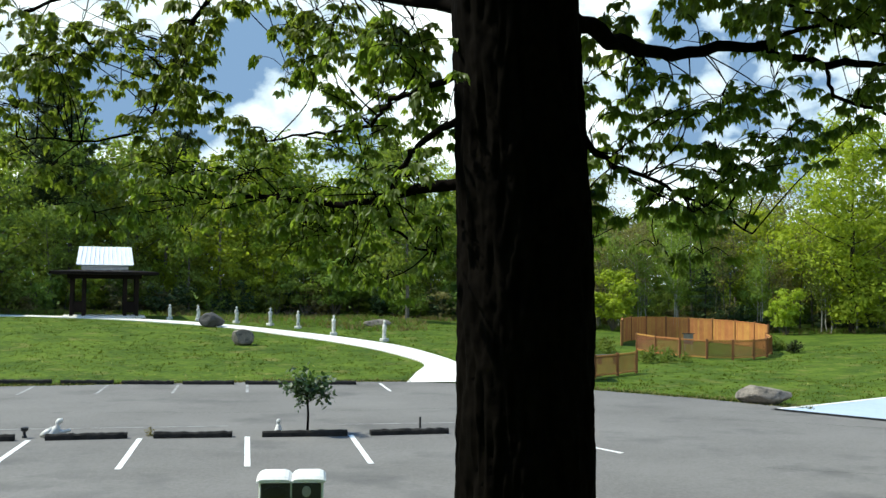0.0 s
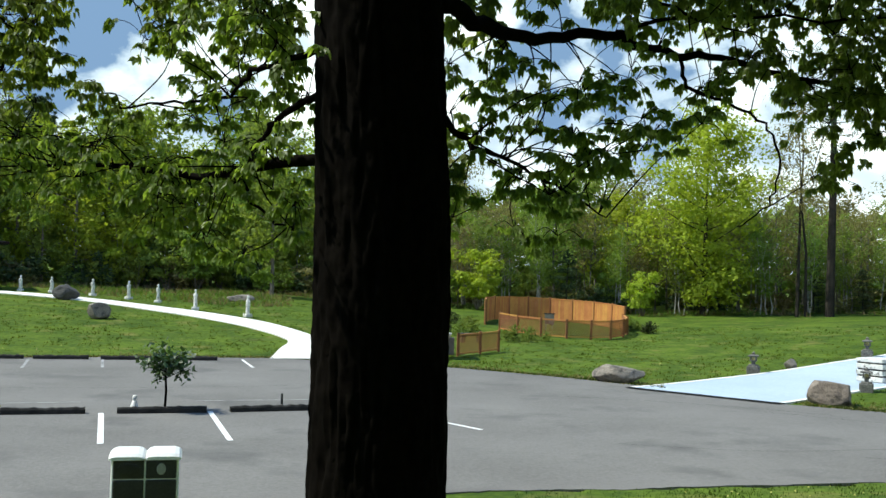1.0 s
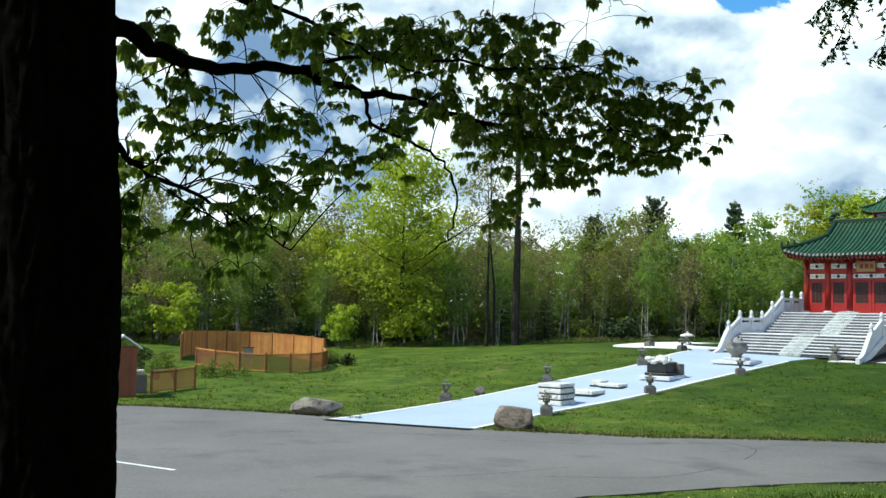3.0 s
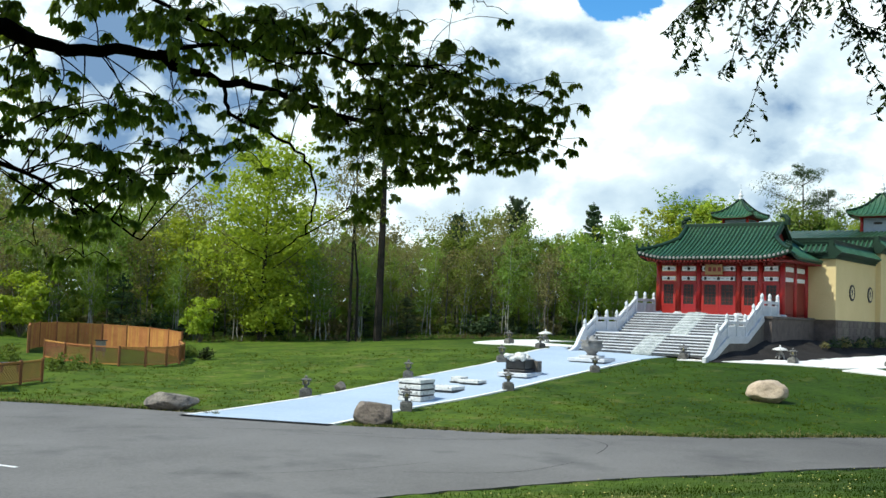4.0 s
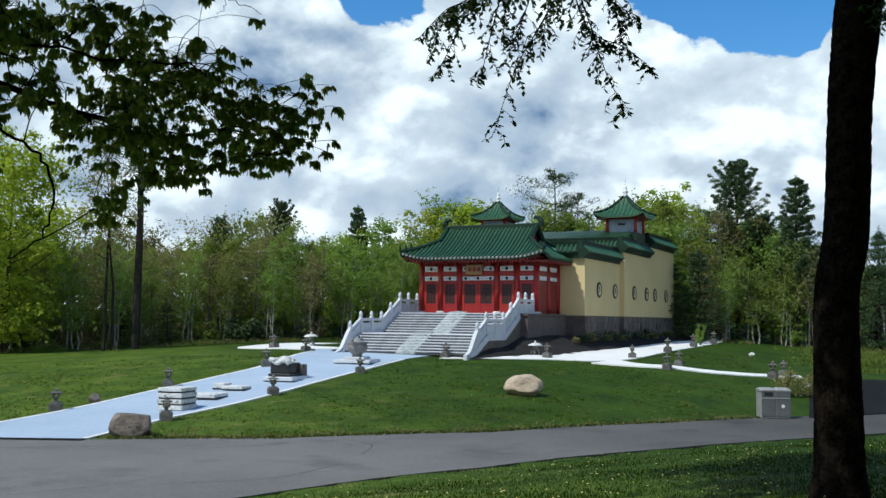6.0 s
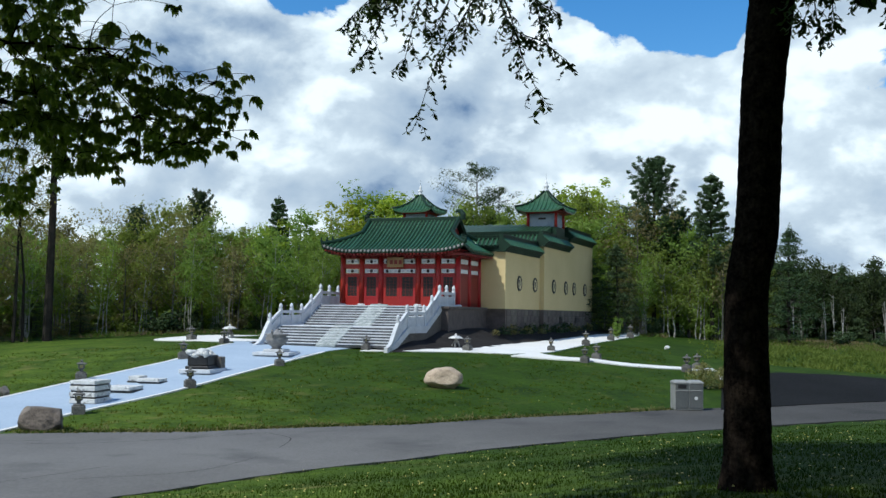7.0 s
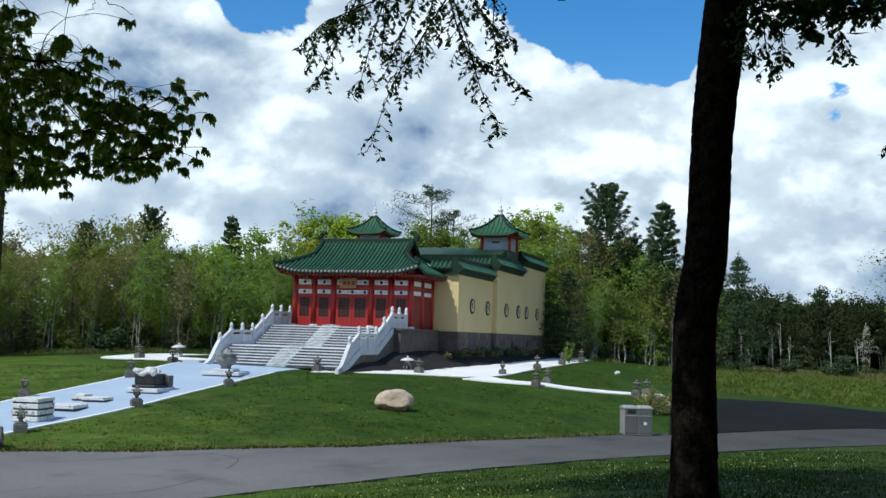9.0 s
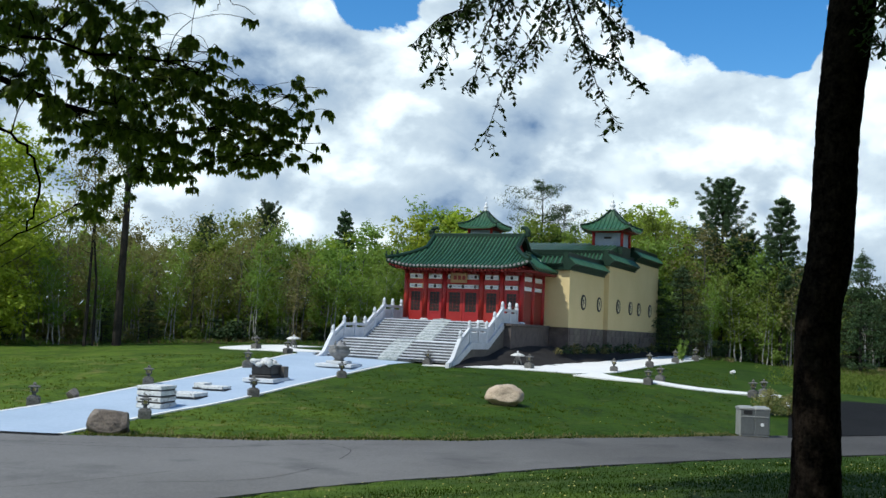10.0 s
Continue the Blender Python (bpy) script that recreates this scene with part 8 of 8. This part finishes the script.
def make_meadow():
    """The rough field beyond the black lot: tall green and straw-coloured blades."""
    r = random.Random(88)
    for name, mat, label, n, lo, hi in (("meadow_grass", MEADOW_BLADE, "rough green meadow beyond the lot", 32000, 66, 110), ("straw_grass", DRY_GRASS, "straw-coloured weeds before the woods", 9000, 92, 128)):
        verts, faces = [], []
        while len(faces) < n:
            yaw, d = r.uniform(-84, -66) + abs(r.gauss(0, 1.1)), r.uniform(lo, hi)
            if noise.noise((yaw * 0.6, d * 0.09, lo)) < r.gauss(-0.1, 0.35):
                continue
            p = polar(d, yaw)
            h, a, w = r.uniform(0.08, 0.3), r.uniform(0, 6.283), r.uniform(0.03, 0.08)
            k = len(verts)
            verts.extend(((p.x - math.cos(a) * w, p.y - math.sin(a) * w, p.z), (p.x + math.cos(a) * w, p.y + math.sin(a) * w, p.z), (p.x + r.gauss(0, 0.15), p.y + r.gauss(0, 0.15), p.z + h)))
            faces.append((k, k + 1, k + 2))
        tagged(new(name, from_lists(name, verts, faces, mat)), label, "meadow", kind="stuff")


make_meadow()

# ---- grass ----
def make_grass():
    """Blades of the near bank, and taller tufts scattered over the lawns."""
    r, verts, faces = random.Random(77), [], []

    def blade(p, h, w):
        a = r.uniform(0, 6.283)
        lx, ly = r.gauss(0, 0.35) * h, r.gauss(0, 0.35) * h
        k = len(verts)
        verts.extend(((p.x - math.cos(a) * w, p.y - math.sin(a) * w, p.z - 0.01), (p.x + math.cos(a) * w, p.y + math.sin(a) * w, p.z - 0.01), (p.x + lx, p.y + ly, p.z + h)))
        faces.append((k, k + 1, k + 2))
    n = 0
    while n < 60000:
        yaw, d = r.uniform(-84, -12), 8 + 30 * r.random() ** 1.3
        if d > edge(NEAR_EDGE, yaw) - 0.05:
            continue
        p = polar(d, yaw)
        blade(p, r.uniform(0.02, 0.06), r.uniform(0.004, 0.009) * (1 + d / 25))
        n += 1
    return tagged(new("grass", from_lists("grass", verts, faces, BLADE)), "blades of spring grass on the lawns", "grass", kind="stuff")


def make_dandelions():
    r, verts, faces = random.Random(78), [], []
    for _ in range(900):
        yaw, d = r.uniform(-82, -20), r.uniform(11, 40)
        if d > edge(NEAR_EDGE, yaw) - 0.2:
            continue
        p = polar(d, yaw, 0.06)
        k, s = len(verts), r.uniform(0.010, 0.02)
        verts.append((p.x, p.y, p.z + s))
        for i in range(6):
            verts.append((p.x + math.cos(i * 1.047) * s, p.y + math.sin(i * 1.047) * s, p.z))
        faces.extend((k, k + 1 + i, k + 1 + (i + 1) % 6) for i in range(6))
    for _ in range(260):
        yaw = r.uniform(-60, 24)
        d = edge(FAR_EDGE, yaw) + r.uniform(0.6, 22)
        p = polar(d, yaw, 0.05)
        if on_paving(p.x, p.y) or noise.noise((p.x * 0.15, p.y * 0.15, 2)) < 0.05:
            continue
        k, s = len(verts), r.uniform(0.014, 0.026)
        verts.append((p.x, p.y, p.z + s))
        for i in range(6):
            verts.append((p.x + math.cos(i * 1.047) * s, p.y + math.sin(i * 1.047) * s, p.z))
        faces.extend((k, k + 1 + i, k + 1 + (i + 1) % 6) for i in range(6))
    return tagged(new("dandelions", from_lists("dandelions", verts, faces, DANDELION)), "yellow dandelions scattered in the grass", "flowers", kind="stuff")




def make_verge():
    """Ragged turf along the far kerbless edge of the road: green and dry blades that lean over the asphalt."""
    r = random.Random(79)
    for name, mat, label, n in (("verge_grass", BLADE, "ragged green turf along the road's edge", 9000), ("dry_verge", DRY_GRASS, "dry straw along the road's edge", 9000)):
        verts, faces = [], []
        while len(faces) < n:
            yaw = r.uniform(-64, 24)
            d = edge(FAR_EDGE, yaw) + ragged(yaw) + (abs(r.gauss(0.1, 0.7)) if name == "dry_verge" and noise.noise((yaw * 0.5, 5.0, 0)) > 0 else r.gauss(0.22, 0.16))
            p = polar(d, yaw, 0.0)
            inner = polar(edge(FAR_EDGE, yaw) + 1.2, yaw)
            if on_paving(inner.x, inner.y):
                continue
            a, h, w = r.uniform(0, 6.283), r.uniform(0.03, 0.11), r.uniform(0.012, 0.035)
            k = len(verts)
            verts.extend(((p.x - math.cos(a) * w, p.y - math.sin(a) * w, p.z), (p.x + math.cos(a) * w, p.y + math.sin(a) * w, p.z), (p.x + r.gauss(0, 0.06), p.y + r.gauss(0, 0.06), p.z + h)))
            faces.append((k, k + 1, k + 2))
        tagged(new(name, from_lists(name, verts, faces, mat)), label, "grass", kind="stuff")


def make_rough():
    """Rough growth behind the statues and along the wood's edge, and uneven tufts in the lawns."""
    r = random.Random(91)
    for name, mat, label, n in (("rough_weeds", MEADOW_BLADE, "rough green weeds along the wood's edge", 9000), ("dry_weeds", DRY_GRASS, "dry brown weeds along the wood's edge", 5000), ("lawn_tufts", TURF, "uneven tufts of grass in the lawns", 7000), ("fresh_tufts", FRESH_BLADE, "fresh light green tufts in the lawns", 4000)):
        verts, faces, made = [], [], 0
        while made < n:
            yaw = r.uniform(-62, 26)
            if "weeds" in name:
                e = float(np.interp(yaw, LINE_YAW, EDGE_AT))
                d = e - abs(r.gauss(0, 2.2)) - 0.5 if yaw < 1 or yaw > 13 else r.uniform(62 - yaw * 0.2, e)
                if yaw > 1 and d < 58 + 0.75 * yaw:
                    continue
                h, w = r.uniform(0.08, 0.4), r.uniform(0.02, 0.06)
            else:
                d = edge(FAR_EDGE, yaw) + 0.5 + 30 * r.random() ** 1.2
                h, w = r.uniform(0.03, 0.085), r.uniform(0.015, 0.035)
            c = polar(d, yaw)
            if on_paving(c.x, c.y) or noise.noise((c.x * 0.25, c.y * 0.25, n)) < r.gauss(-0.05, 0.25):
                continue
            made += 1
            for _ in range(4):
                x, y, a = c.x + r.gauss(0, 0.08), c.y + r.gauss(0, 0.08), r.uniform(0, 6.283)
                k = len(verts)
                verts.extend(((x - math.cos(a) * w, y - math.sin(a) * w, c.z - 0.02), (x + math.cos(a) * w, y + math.sin(a) * w, c.z - 0.02), (x + r.gauss(0, 0.5) * h, y + r.gauss(0, 0.5) * h, c.z + h)))
                faces.append((k, k + 1, k + 2))
        tagged(new(name, from_lists(name, verts, faces, mat)), label, "weeds" if "weeds" in name else "grass", kind="stuff")


make_grass()
make_rough()
make_dandelions()
make_verge()
